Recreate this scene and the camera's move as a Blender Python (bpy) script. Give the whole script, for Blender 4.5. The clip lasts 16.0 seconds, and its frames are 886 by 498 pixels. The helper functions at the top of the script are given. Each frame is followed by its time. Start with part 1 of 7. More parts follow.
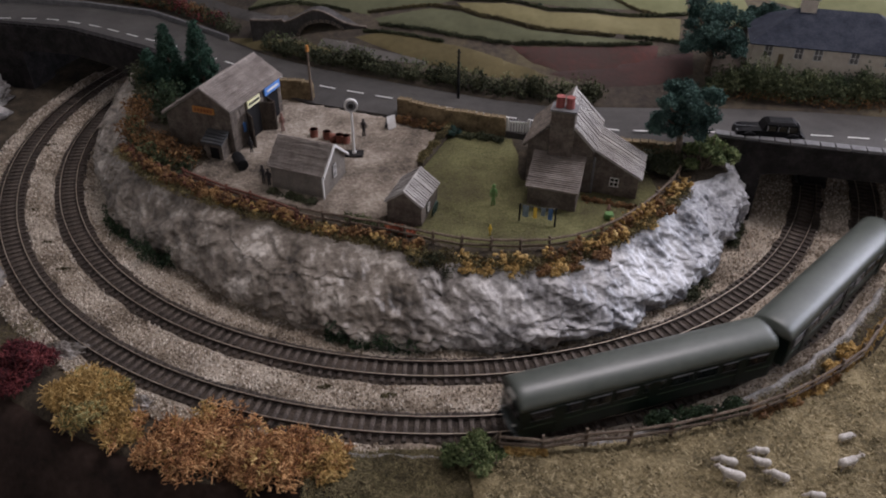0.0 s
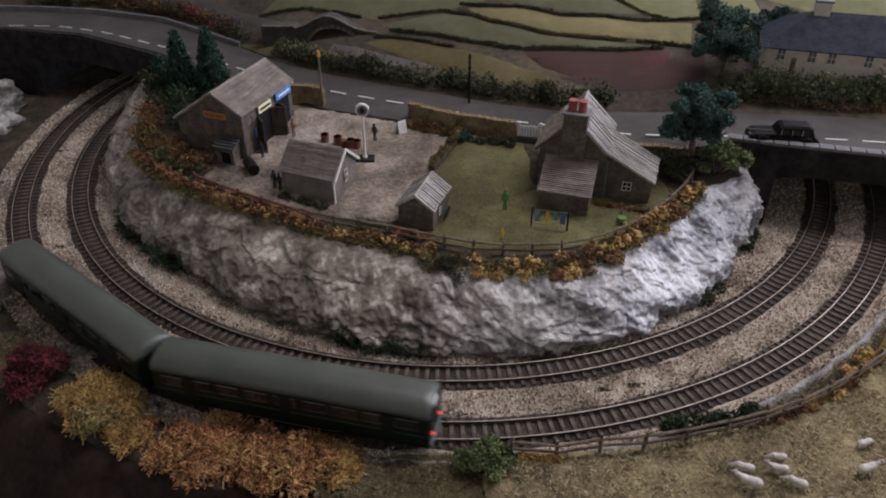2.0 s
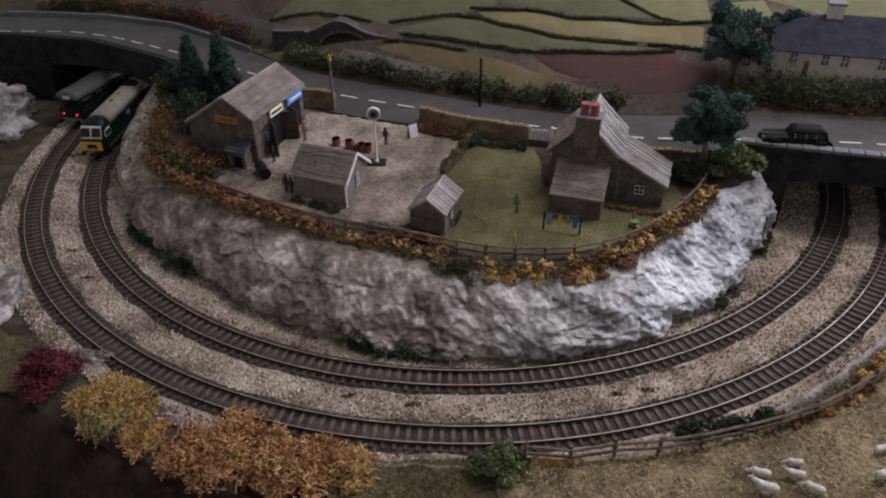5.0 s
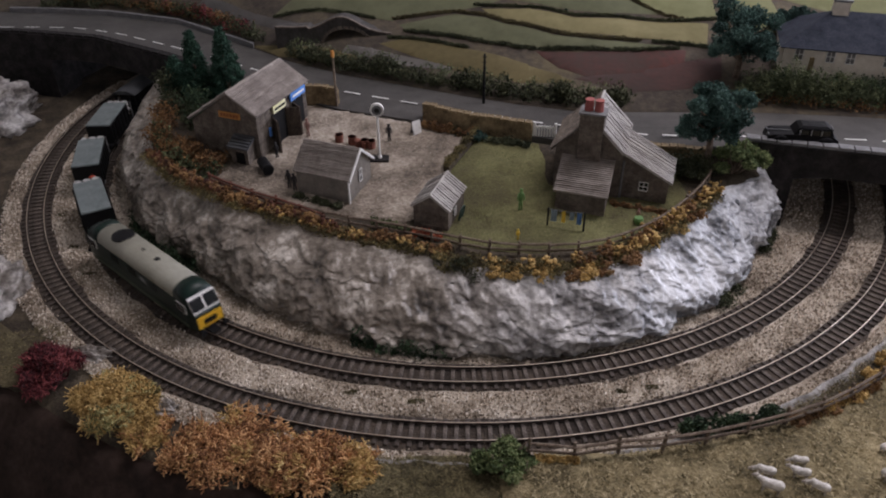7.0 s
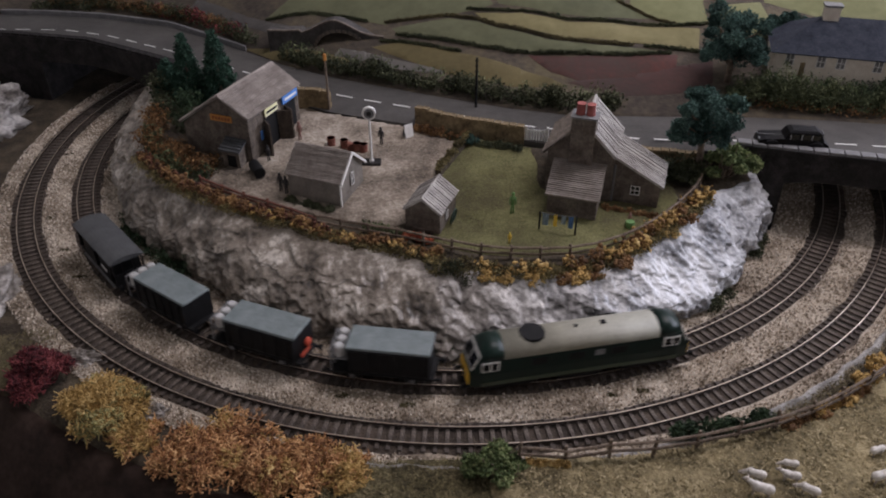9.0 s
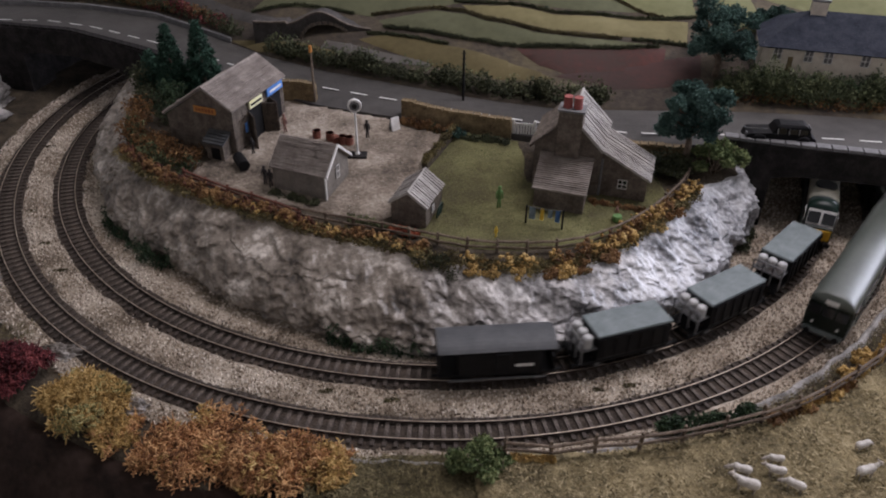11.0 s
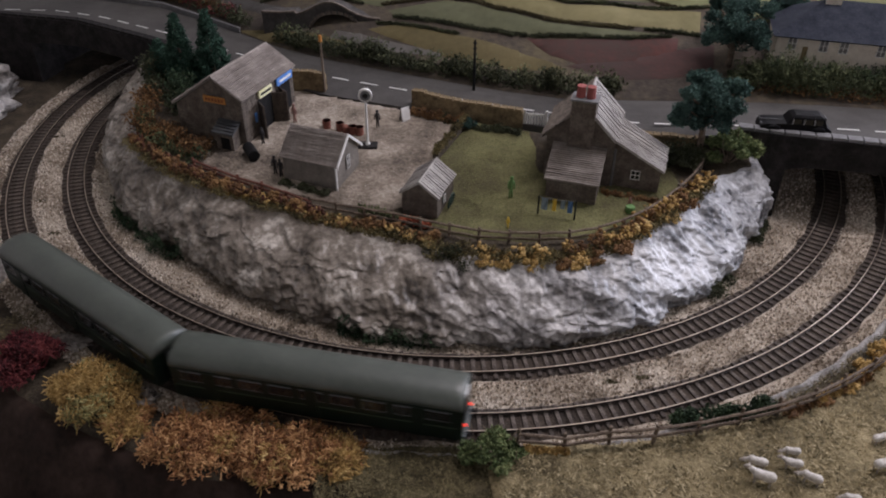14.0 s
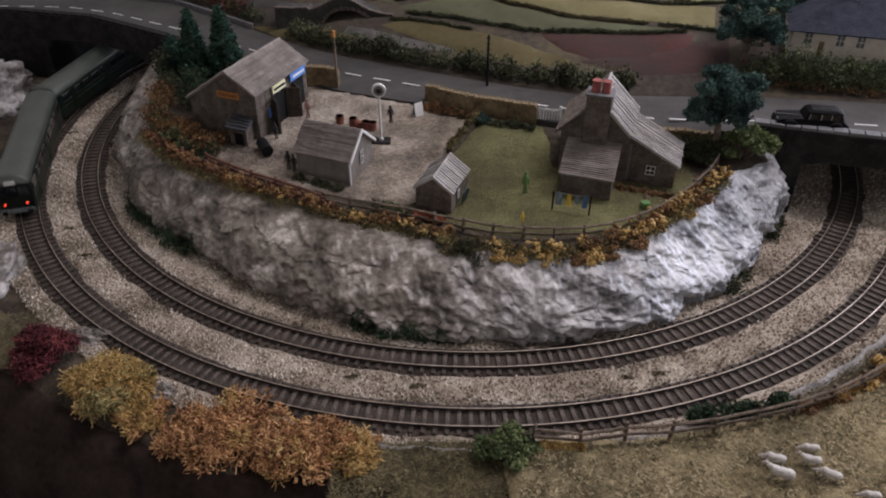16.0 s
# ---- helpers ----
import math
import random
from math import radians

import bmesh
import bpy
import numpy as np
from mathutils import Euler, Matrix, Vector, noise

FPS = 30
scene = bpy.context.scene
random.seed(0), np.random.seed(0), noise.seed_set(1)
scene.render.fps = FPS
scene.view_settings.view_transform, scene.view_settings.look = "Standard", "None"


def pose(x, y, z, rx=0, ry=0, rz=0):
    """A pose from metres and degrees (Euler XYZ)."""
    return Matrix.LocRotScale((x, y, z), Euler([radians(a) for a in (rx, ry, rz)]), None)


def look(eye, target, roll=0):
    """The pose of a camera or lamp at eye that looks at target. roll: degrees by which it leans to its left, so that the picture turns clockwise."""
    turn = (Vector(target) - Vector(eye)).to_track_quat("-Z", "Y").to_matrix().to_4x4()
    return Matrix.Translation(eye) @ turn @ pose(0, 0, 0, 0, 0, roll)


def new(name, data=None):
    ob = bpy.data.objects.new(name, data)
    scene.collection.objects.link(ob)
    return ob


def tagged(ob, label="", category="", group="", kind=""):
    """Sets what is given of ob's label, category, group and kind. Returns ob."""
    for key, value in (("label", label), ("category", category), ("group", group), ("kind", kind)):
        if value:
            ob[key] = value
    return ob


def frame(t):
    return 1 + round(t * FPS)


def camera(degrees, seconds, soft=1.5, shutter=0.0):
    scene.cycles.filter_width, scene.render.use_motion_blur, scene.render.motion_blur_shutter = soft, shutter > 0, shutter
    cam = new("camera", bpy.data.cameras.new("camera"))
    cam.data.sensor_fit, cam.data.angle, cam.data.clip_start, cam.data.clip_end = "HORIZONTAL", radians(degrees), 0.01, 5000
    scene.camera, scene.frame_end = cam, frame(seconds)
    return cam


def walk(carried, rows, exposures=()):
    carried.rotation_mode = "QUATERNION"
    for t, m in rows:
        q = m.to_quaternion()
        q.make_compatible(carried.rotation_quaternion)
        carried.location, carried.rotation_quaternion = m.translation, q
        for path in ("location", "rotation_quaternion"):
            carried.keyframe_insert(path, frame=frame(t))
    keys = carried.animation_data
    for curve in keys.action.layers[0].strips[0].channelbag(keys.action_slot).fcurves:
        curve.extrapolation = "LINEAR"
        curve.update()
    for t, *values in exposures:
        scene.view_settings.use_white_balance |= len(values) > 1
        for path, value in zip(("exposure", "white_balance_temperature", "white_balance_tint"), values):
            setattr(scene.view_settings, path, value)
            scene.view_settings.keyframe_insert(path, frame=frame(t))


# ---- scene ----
import itertools

# ---- camera ----
cam = camera(60.84, 16.0, soft=2.0, shutter=0.5)
K = 1.13   # the plan below is drawn in units of 1/K metre; part() and put() turn it into metres
walk(cam, [
    (0.0, pose(0.0054, -0.0016, 0.4935, 54.375, -0.241, -0.923)),
    (0.5, pose(0.0046, -0.0018, 0.4917, 54.407, -0.284, -0.793)),
    (1.0, pose(0.0052, -0.0015, 0.4887, 54.446, -0.236, -0.680)),
    (1.5, pose(0.0025, -0.0007, 0.4905, 54.507, -0.039, -0.592)),
    (2.0, pose(0.0023, -0.0007, 0.4880, 55.008, 0.164, -0.416)),
    (2.5, pose(0.0009, -0.0018, 0.4882, 55.096, 0.161, -0.293)),
    (3.0, pose(0.0002, -0.0013, 0.4868, 55.126, 0.156, -0.255)),
    (3.5, pose(0.0000, -0.0000, 0.4874, 55.229, 0.296, -0.206)),
    (4.0, pose(-0.0006, 0.0004, 0.4873, 55.396, 0.416, -0.139)),
    (6.5, pose(-0.0042, 0.0000, 0.4826, 55.351, 0.415, 0.237)),
    (7.0, pose(-0.0039, 0.0012, 0.4821, 55.309, 0.456, 0.229)),
    (7.5, pose(-0.0036, 0.0020, 0.4822, 55.519, 0.556, 0.253)),
    (8.0, pose(-0.0028, 0.0008, 0.4821, 55.715, 0.375, 0.147)),
    (8.5, pose(-0.0032, 0.0002, 0.4796, 55.745, 0.082, 0.014)),
    (9.0, pose(-0.0020, 0.0015, 0.4815, 55.601, 0.112, -0.124)),
    (11.5, pose(0.0019, 0.0077, 0.4764, 55.082, -0.470, -0.775)),
    (12.0, pose(0.0008, 0.0091, 0.4769, 54.938, -0.337, -0.742)),
    (12.5, pose(-0.0012, 0.0075, 0.4764, 54.975, -0.287, -0.590)),
    (13.0, pose(-0.0025, 0.0073, 0.4738, 54.958, -0.322, -0.407)),
    (13.5, pose(-0.0049, 0.0065, 0.4717, 54.877, -0.397, -0.329)),
    (14.0, pose(-0.0042, 0.0090, 0.4713, 54.745, -0.298, -0.303)),
    (14.5, pose(-0.0048, 0.0099, 0.4716, 54.635, -0.176, -0.231)),
    (15.0, pose(-0.0069, 0.0094, 0.4701, 54.609, -0.192, -0.120)),
    (15.5, pose(-0.0081, 0.0086, 0.4681, 54.651, -0.205, 0.044)),
    (16.0, pose(-0.0094, 0.0090, 0.4669, 54.659, -0.001, 0.293)),
], exposures=[(0.0, -0.79, 6080, 22), (16.0, -0.70, 6080, 22)])

# ---- world and light: a dim room with a window ----
world = bpy.data.worlds.new("world")
scene.world = world
world.use_nodes = True
world.node_tree.nodes["Background"].inputs[0].default_value = (0.55, 0.6, 0.7, 1)
world.node_tree.nodes["Background"].inputs[1].default_value = 0.15


def area_lamp(name, eye, target, sx, sy, power, colour):
    data = bpy.data.lights.new(name, "AREA")
    data.shape, data.size, data.size_y, data.energy, data.color = "RECTANGLE", sx, sy, power, colour
    ob = new(name, data)
    ob.matrix_world = look(eye, target)
    return ob


area_lamp("window_light", (2.36, 1.65, 0.7), (0.0, 1.35, 0.5), 1.9, 1.1, 98, (0.92, 0.96, 1.0))
# Unseen overhead lamp, added and placed to suit the shading.
area_lamp("unseen_ceiling_light", (0.64, 0.9, 1.52), (0.64, 0.9, 0.0), 0.9, 0.3, 21.5, (1.0, 0.94, 0.87))

# ---- materials ----
MATS = {}


def material(name, colours, scale=60.0, rough=0.8, bump=0.3, fine=None, metal=0.0, coat=0.0, bump_scale=None, island=0.0, spec=0.5, stretch=(1, 1, 1), glow=0.0):
    """A surface of up to four colours mixed by noise at two scales; scale is in cells a metre."""
    m = bpy.data.materials.new(name)
    m.use_nodes = True
    nt = m.node_tree
    bsdf = nt.nodes["Principled BSDF"]
    tc = nt.nodes.new("ShaderNodeTexCoord")
    mp = nt.nodes.new("ShaderNodeMapping")
    mp.inputs["Scale"].default_value = stretch
    nt.links.new(tc.outputs["Object"], mp.inputs["Vector"])
    big = nt.nodes.new("ShaderNodeTexNoise")
    big.inputs["Scale"].default_value, big.inputs["Detail"].default_value, big.inputs["Roughness"].default_value = scale, 6, 0.65
    small = nt.nodes.new("ShaderNodeTexNoise")
    small.inputs["Scale"].default_value, small.inputs["Detail"].default_value = fine or scale * 9, 4
    nt.links.new(mp.outputs[0], big.inputs["Vector"])
    nt.links.new(mp.outputs[0], small.inputs["Vector"])
    mix = nt.nodes.new("ShaderNodeMath")
    mix.operation = "MULTIPLY_ADD"
    mix.inputs[1].default_value = 0.45
    nt.links.new(small.outputs["Fac"], mix.inputs[0])
    half = nt.nodes.new("ShaderNodeMath")
    half.operation = "MULTIPLY_ADD"
    half.inputs[1].default_value, half.inputs[2].default_value = 1.1, -0.27
    nt.links.new(big.outputs["Fac"], half.inputs[0])
    nt.links.new(half.outputs[0], mix.inputs[2])
    last = mix
    if island:
        geo = nt.nodes.new("ShaderNodeNewGeometry")
        add = nt.nodes.new("ShaderNodeMath")
        add.operation = "MULTIPLY_ADD"
        add.inputs[1].default_value = island
        nt.links.new(geo.outputs["Random Per Island"], add.inputs[0])
        sub = nt.nodes.new("ShaderNodeMath")
        sub.operation = "SUBTRACT"
        sub.inputs[1].default_value = island / 2
        nt.links.new(mix.outputs[0], sub.inputs[0])
        nt.links.new(sub.outputs[0], add.inputs[2])
        last = add
    ramp = nt.nodes.new("ShaderNodeValToRGB")
    el = ramp.color_ramp.elements
    n = len(colours)
    for i, c in enumerate(colours):
        pos = 0.28 + 0.44 * i / max(1, n - 1)
        e = el[i] if i < 2 else el.new(pos)
        e.position, e.color = pos, (*c, 1)
    if n == 1:
        el[1].color = (*colours[0], 1)
    nt.links.new(last.outputs[0], ramp.inputs[0])
    nt.links.new(ramp.outputs[0], bsdf.inputs["Base Color"])
    bsdf.inputs["Roughness"].default_value = rough
    bsdf.inputs["Metallic"].default_value = metal
    bsdf.inputs["Coat Weight"].default_value = coat
    bsdf.inputs["Coat Roughness"].default_value = 0.25
    bsdf.inputs["Specular IOR Level"].default_value = spec
    if glow:
        bsdf.inputs["Emission Color"].default_value = (*colours[0], 1)
        bsdf.inputs["Emission Strength"].default_value = glow
    if bump:
        bp = nt.nodes.new("ShaderNodeBump")
        bp.inputs["Strength"].default_value, bp.inputs["Distance"].default_value = bump, 0.002
        if bump_scale:
            bn = nt.nodes.new("ShaderNodeTexNoise")
            bn.inputs["Scale"].default_value, bn.inputs["Detail"].default_value = bump_scale, 5
            nt.links.new(mp.outputs[0], bn.inputs["Vector"])
            nt.links.new(bn.outputs["Fac"], bp.inputs["Height"])
        else:
            nt.links.new(mix.outputs[0], bp.inputs["Height"])
        nt.links.new(bp.outputs[0], bsdf.inputs["Normal"])
    MATS[name] = m
    return m


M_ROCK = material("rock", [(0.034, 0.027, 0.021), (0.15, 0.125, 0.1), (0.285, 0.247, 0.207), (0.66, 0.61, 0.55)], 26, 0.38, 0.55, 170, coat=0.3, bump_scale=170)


def paint_rock_and_glare():
    """Tints the plaster rock from brown to blue-white: part paint, part window glare put into the colour."""
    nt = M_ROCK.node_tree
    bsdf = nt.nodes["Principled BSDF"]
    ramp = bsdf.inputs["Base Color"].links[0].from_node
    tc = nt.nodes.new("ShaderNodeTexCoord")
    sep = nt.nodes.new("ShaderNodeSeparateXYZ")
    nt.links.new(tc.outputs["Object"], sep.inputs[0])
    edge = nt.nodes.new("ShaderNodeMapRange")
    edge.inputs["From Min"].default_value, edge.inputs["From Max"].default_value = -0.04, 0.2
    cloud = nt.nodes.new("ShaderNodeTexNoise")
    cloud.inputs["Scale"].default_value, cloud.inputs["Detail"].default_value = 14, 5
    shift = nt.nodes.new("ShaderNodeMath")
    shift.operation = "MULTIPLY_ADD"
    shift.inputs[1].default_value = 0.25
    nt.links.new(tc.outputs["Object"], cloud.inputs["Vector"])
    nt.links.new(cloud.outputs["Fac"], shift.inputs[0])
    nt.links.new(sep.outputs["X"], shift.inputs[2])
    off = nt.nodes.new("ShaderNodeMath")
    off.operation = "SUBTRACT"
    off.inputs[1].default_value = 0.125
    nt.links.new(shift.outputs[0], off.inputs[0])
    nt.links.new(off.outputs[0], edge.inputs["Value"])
    # Blue-white ramp: pale paint plus window glare put into the colour.
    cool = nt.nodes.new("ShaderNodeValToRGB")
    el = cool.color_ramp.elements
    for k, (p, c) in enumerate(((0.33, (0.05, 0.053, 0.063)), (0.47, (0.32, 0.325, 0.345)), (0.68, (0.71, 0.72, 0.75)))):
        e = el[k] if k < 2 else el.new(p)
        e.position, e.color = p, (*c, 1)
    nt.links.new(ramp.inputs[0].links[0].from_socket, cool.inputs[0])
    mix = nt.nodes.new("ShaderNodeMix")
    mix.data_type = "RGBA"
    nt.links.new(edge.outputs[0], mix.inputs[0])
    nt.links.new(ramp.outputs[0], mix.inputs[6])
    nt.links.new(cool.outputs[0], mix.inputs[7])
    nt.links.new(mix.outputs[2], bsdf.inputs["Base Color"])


paint_rock_and_glare()
M_BALLAST = material("ballast", [(0.13, 0.1, 0.072), (0.4, 0.335, 0.26), (0.66, 0.59, 0.5)], 13, 0.95, 1.0, 520, bump_scale=500)
M_GRAIN = material("ballast_grain", [(0.24, 0.19, 0.14), (0.54, 0.46, 0.37), (0.92, 0.85, 0.76)], 13, 0.95, 0.0, 300, island=0.55)
M_BED = material("dirty_ballast", [(0.022, 0.017, 0.014), (0.06, 0.046, 0.036), (0.12, 0.092, 0.072)], 30, 0.95, 0.8, 520, bump_scale=500)
M_SLEEPER = material("sleeper", [(0.03, 0.023, 0.019), (0.07, 0.055, 0.046), (0.165, 0.135, 0.114)], 60, 0.85, 0.2, 500)
M_RAIL = material("rail_side", [(0.018, 0.012, 0.01), (0.045, 0.028, 0.02)], 90, 0.6, 0.1, metal=0.2)
M_RAILTOP = material("rail_top", [(0.5, 0.4, 0.31), (0.82, 0.72, 0.6)], 60, 0.33, 0.0, metal=0.9)
M_EARTH = material("earth", [(0.022, 0.016, 0.011), (0.06, 0.046, 0.03), (0.12, 0.097, 0.065)], 30, 0.95, 0.8, 300, bump_scale=350)
M_YARD = material("yard_dirt", [(0.08, 0.064, 0.05), (0.255, 0.212, 0.168), (0.5, 0.44, 0.37)], 18, 0.95, 0.7, 260, bump_scale=260)
M_LAWN = material("lawn", [(0.05, 0.04, 0.02), (0.118, 0.112, 0.045), (0.22, 0.215, 0.09)], 11, 0.95, 0.9, 420, bump_scale=600)
M_FIELD = material("dry_grass", [(0.078, 0.061, 0.03), (0.225, 0.18, 0.093), (0.405, 0.33, 0.185)], 17, 0.95, 0.9, 300, bump_scale=500)
M_ROAD = material("asphalt", [(0.04, 0.038, 0.036), (0.064, 0.06, 0.057), (0.088, 0.083, 0.079)], 14, 0.75, 0.15, 500)
M_PAINT = material("road_paint", [(0.6, 0.6, 0.58), (0.8, 0.8, 0.78)], 120, 0.7, 0.0)
M_STONE = material("grey_stone", [(0.062, 0.049, 0.04), (0.12, 0.098, 0.08), (0.19, 0.16, 0.132)], 90, 0.9, 0.5, 420)
M_DARKSTONE = material("dark_stone", [(0.011, 0.010, 0.010), (0.024, 0.022, 0.022), (0.045, 0.041, 0.04)], 60, 0.95, 0.6, 400, spec=0.2)
M_COPING = material("coping", [(0.12, 0.12, 0.125), (0.21, 0.21, 0.215)], 90, 0.85, 0.3)
M_OLDWALL = material("old_wall", [(0.07, 0.05, 0.028), (0.19, 0.14, 0.075), (0.3, 0.23, 0.13)], 70, 0.95, 0.8, 400)
M_ROOF = material("stone_slate", [(0.17, 0.146, 0.13), (0.255, 0.222, 0.2), (0.36, 0.32, 0.29)], 60, 0.7, 0.3, 500, island=0.14)
M_SLATE = material("dark_slate", [(0.018, 0.021, 0.031), (0.03, 0.035, 0.05), (0.045, 0.05, 0.066)], 70, 0.85, 0.5, 400, spec=0.15)
M_WHITE = material("white_paint", [(0.66, 0.65, 0.63), (0.84, 0.83, 0.81)], 120, 0.6, 0.05)
M_CREAM = material("cream_render", [(0.6, 0.53, 0.45), (0.8, 0.74, 0.65)], 90, 0.85, 0.2)
M_BLACK = material("black_paint_and_shade", [(0.005, 0.005, 0.006), (0.013, 0.013, 0.014)], 80, 0.6, 0.05, spec=0.2)
M_CARPAINT = material("car_paint", [(0.004, 0.004, 0.005), (0.008, 0.008, 0.01)], 60, 0.45, 0.0, spec=0.15)
M_GREEN = material("coach_green", [(0.003, 0.008, 0.0055), (0.006, 0.014, 0.0095)], 50, 0.38, 0.03, spec=0.3)
M_COACHROOF = material("coach_roof", [(0.05, 0.062, 0.051), (0.085, 0.098, 0.083)], 24, 0.42, 0.06, spec=0.7, coat=0.2)
M_LOCOGREEN = material("loco_green", [(0.0035, 0.012, 0.0095), (0.007, 0.021, 0.016)], 50, 0.35, 0.02, spec=0.25)
M_LOCOROOF = material("loco_roof", [(0.24, 0.235, 0.19), (0.36, 0.345, 0.285)], 40, 0.6, 0.05)
M_YELLOW = material("warning_yellow", [(0.75, 0.42, 0.02), (0.9, 0.55, 0.04)], 60, 0.5, 0.0)
M_WAGONGREY = material("wagon_grey", [(0.12, 0.15, 0.155), (0.22, 0.255, 0.26)], 50, 0.6, 0.1)
M_VANROOF = material("van_roof", [(0.05, 0.053, 0.058), (0.09, 0.094, 0.1)], 50, 0.6, 0.1)
M_GLASS = material("window_glass", [(0.01, 0.012, 0.015)], 50, 0.08, 0.0)
M_RED = material("red_paint", [(0.5, 0.06, 0.03), (0.7, 0.12, 0.06)], 80, 0.6, 0.1)
M_TAIL = material("tail_lamp", [(1.0, 0.05, 0.02)], 50, 0.4, 0.0, glow=3.0)
M_POT = material("terracotta", [(0.24, 0.06, 0.055), (0.36, 0.11, 0.095)], 120, 0.85, 0.2)
M_BLUE = material("blue_sign", [(0.07, 0.2, 0.55), (0.12, 0.3, 0.72)], 90, 0.5, 0.0)
M_SIGNYELLOW = material("sign_yellow", [(0.75, 0.72, 0.4), (0.85, 0.83, 0.6)], 90, 0.5, 0.0)
M_ORANGE = material("orange_sign", [(0.42, 0.17, 0.03), (0.55, 0.24, 0.05)], 90, 0.6, 0.1)
M_WOOD = material("weathered_wood", [(0.07, 0.048, 0.034), (0.15, 0.112, 0.082), (0.24, 0.19, 0.145)], 120, 0.85, 0.4, 500)
M_FLEECE = material("fleece", [(0.5, 0.46, 0.42), (0.78, 0.75, 0.7)], 180, 0.95, 0.6)
M_FACE = material("sheep_face", [(0.3, 0.26, 0.22), (0.5, 0.45, 0.4)], 180, 0.9, 0.1)
LEAF = {
    "fir": material("fir_needles", [(0.008, 0.028, 0.018), (0.02, 0.06, 0.038), (0.045, 0.11, 0.07)], 50, 0.9, 0, island=0.26),
    "tree": material("tree_leaves", [(0.014, 0.034, 0.03), (0.038, 0.085, 0.071), (0.09, 0.165, 0.14)], 24, 0.9, 0, island=0.26),
    "shrub": material("shrub_leaves", [(0.03, 0.044, 0.018), (0.08, 0.1, 0.045), (0.19, 0.205, 0.1)], 24, 0.9, 0, island=0.26),
    "hedge": material("hedge_leaves", [(0.018, 0.023, 0.011), (0.045, 0.053, 0.024), (0.1, 0.108, 0.055)], 40, 0.9, 0, island=0.26),
    "yellow": material("yellow_lichen", [(0.15, 0.09, 0.03), (0.47, 0.305, 0.1), (0.72, 0.53, 0.23)], 60, 0.9, 0, island=0.18),
    "orange": material("orange_lichen", [(0.14, 0.06, 0.026), (0.42, 0.205, 0.085), (0.76, 0.47, 0.22)], 40, 0.9, 0, island=0.4),
    "brick": material("brick_red_scrub", [(0.03, 0.012, 0.008), (0.1, 0.036, 0.022), (0.2, 0.085, 0.05)], 60, 0.9, 0, island=0.25),
    "red": material("red_lichen", [(0.04, 0.006, 0.009), (0.13, 0.02, 0.026), (0.27, 0.07, 0.07)], 40, 0.9, 0, island=0.4),
    "moss": material("mossy_lichen", [(0.1, 0.085, 0.03), (0.27, 0.24, 0.09), (0.5, 0.45, 0.2)], 40, 0.9, 0, island=0.4),
    "bright": material("bright_shrub_leaves", [(0.045, 0.07, 0.024), (0.12, 0.165, 0.06), (0.27, 0.31, 0.14)], 30, 0.9, 0, island=0.34),
    "turf": material("cliff_turf", [(0.06, 0.048, 0.02), (0.145, 0.12, 0.05), (0.27, 0.22, 0.095)], 30, 0.9, 0, island=0.34),
    "olive": material("olive_leaves", [(0.05, 0.042, 0.018), (0.095, 0.08, 0.035), (0.14, 0.12, 0.055)], 40, 0.9, 0, island=0.26),
    "flower": material("orange_flowers", [(0.2, 0.04, 0.02), (0.42, 0.1, 0.05), (0.55, 0.2, 0.1)], 60, 0.9, 0, island=0.34),
    "fern": material("dark_fern", [(0.01, 0.022, 0.01), (0.025, 0.05, 0.022), (0.06, 0.1, 0.045)], 40, 0.9, 0, island=0.26),
    "rust": material("rusty_scrub", [(0.055, 0.026, 0.012), (0.17, 0.088, 0.034), (0.31, 0.18, 0.07)], 60, 0.9, 0, island=0.18),
}

# ---- building helpers ----


def nodule():
    """The twelve corners and twenty faces of a small rounded lump."""
    g = (1 + 5 ** 0.5) / 2
    pts = [Vector(p).normalized() for p in ((-1, g, 0), (1, g, 0), (-1, -g, 0), (1, -g, 0), (0, -1, g), (0, 1, g), (0, -1, -g), (0, 1, -g), (g, 0, -1), (g, 0, 1), (-g, 0, -1), (-g, 0, 1))]
    near = lambda a, b: (pts[a] - pts[b]).length < 1.1
    faces = []
    for a, b, c in itertools.combinations(range(12), 3):
        if near(a, b) and near(b, c) and near(a, c):
            out = (pts[b] - pts[a]).cross(pts[c] - pts[a]).dot(pts[a]) > 0
            faces.append((a, b, c) if out else (a, c, b))
    return pts, faces


NODULE = nodule()


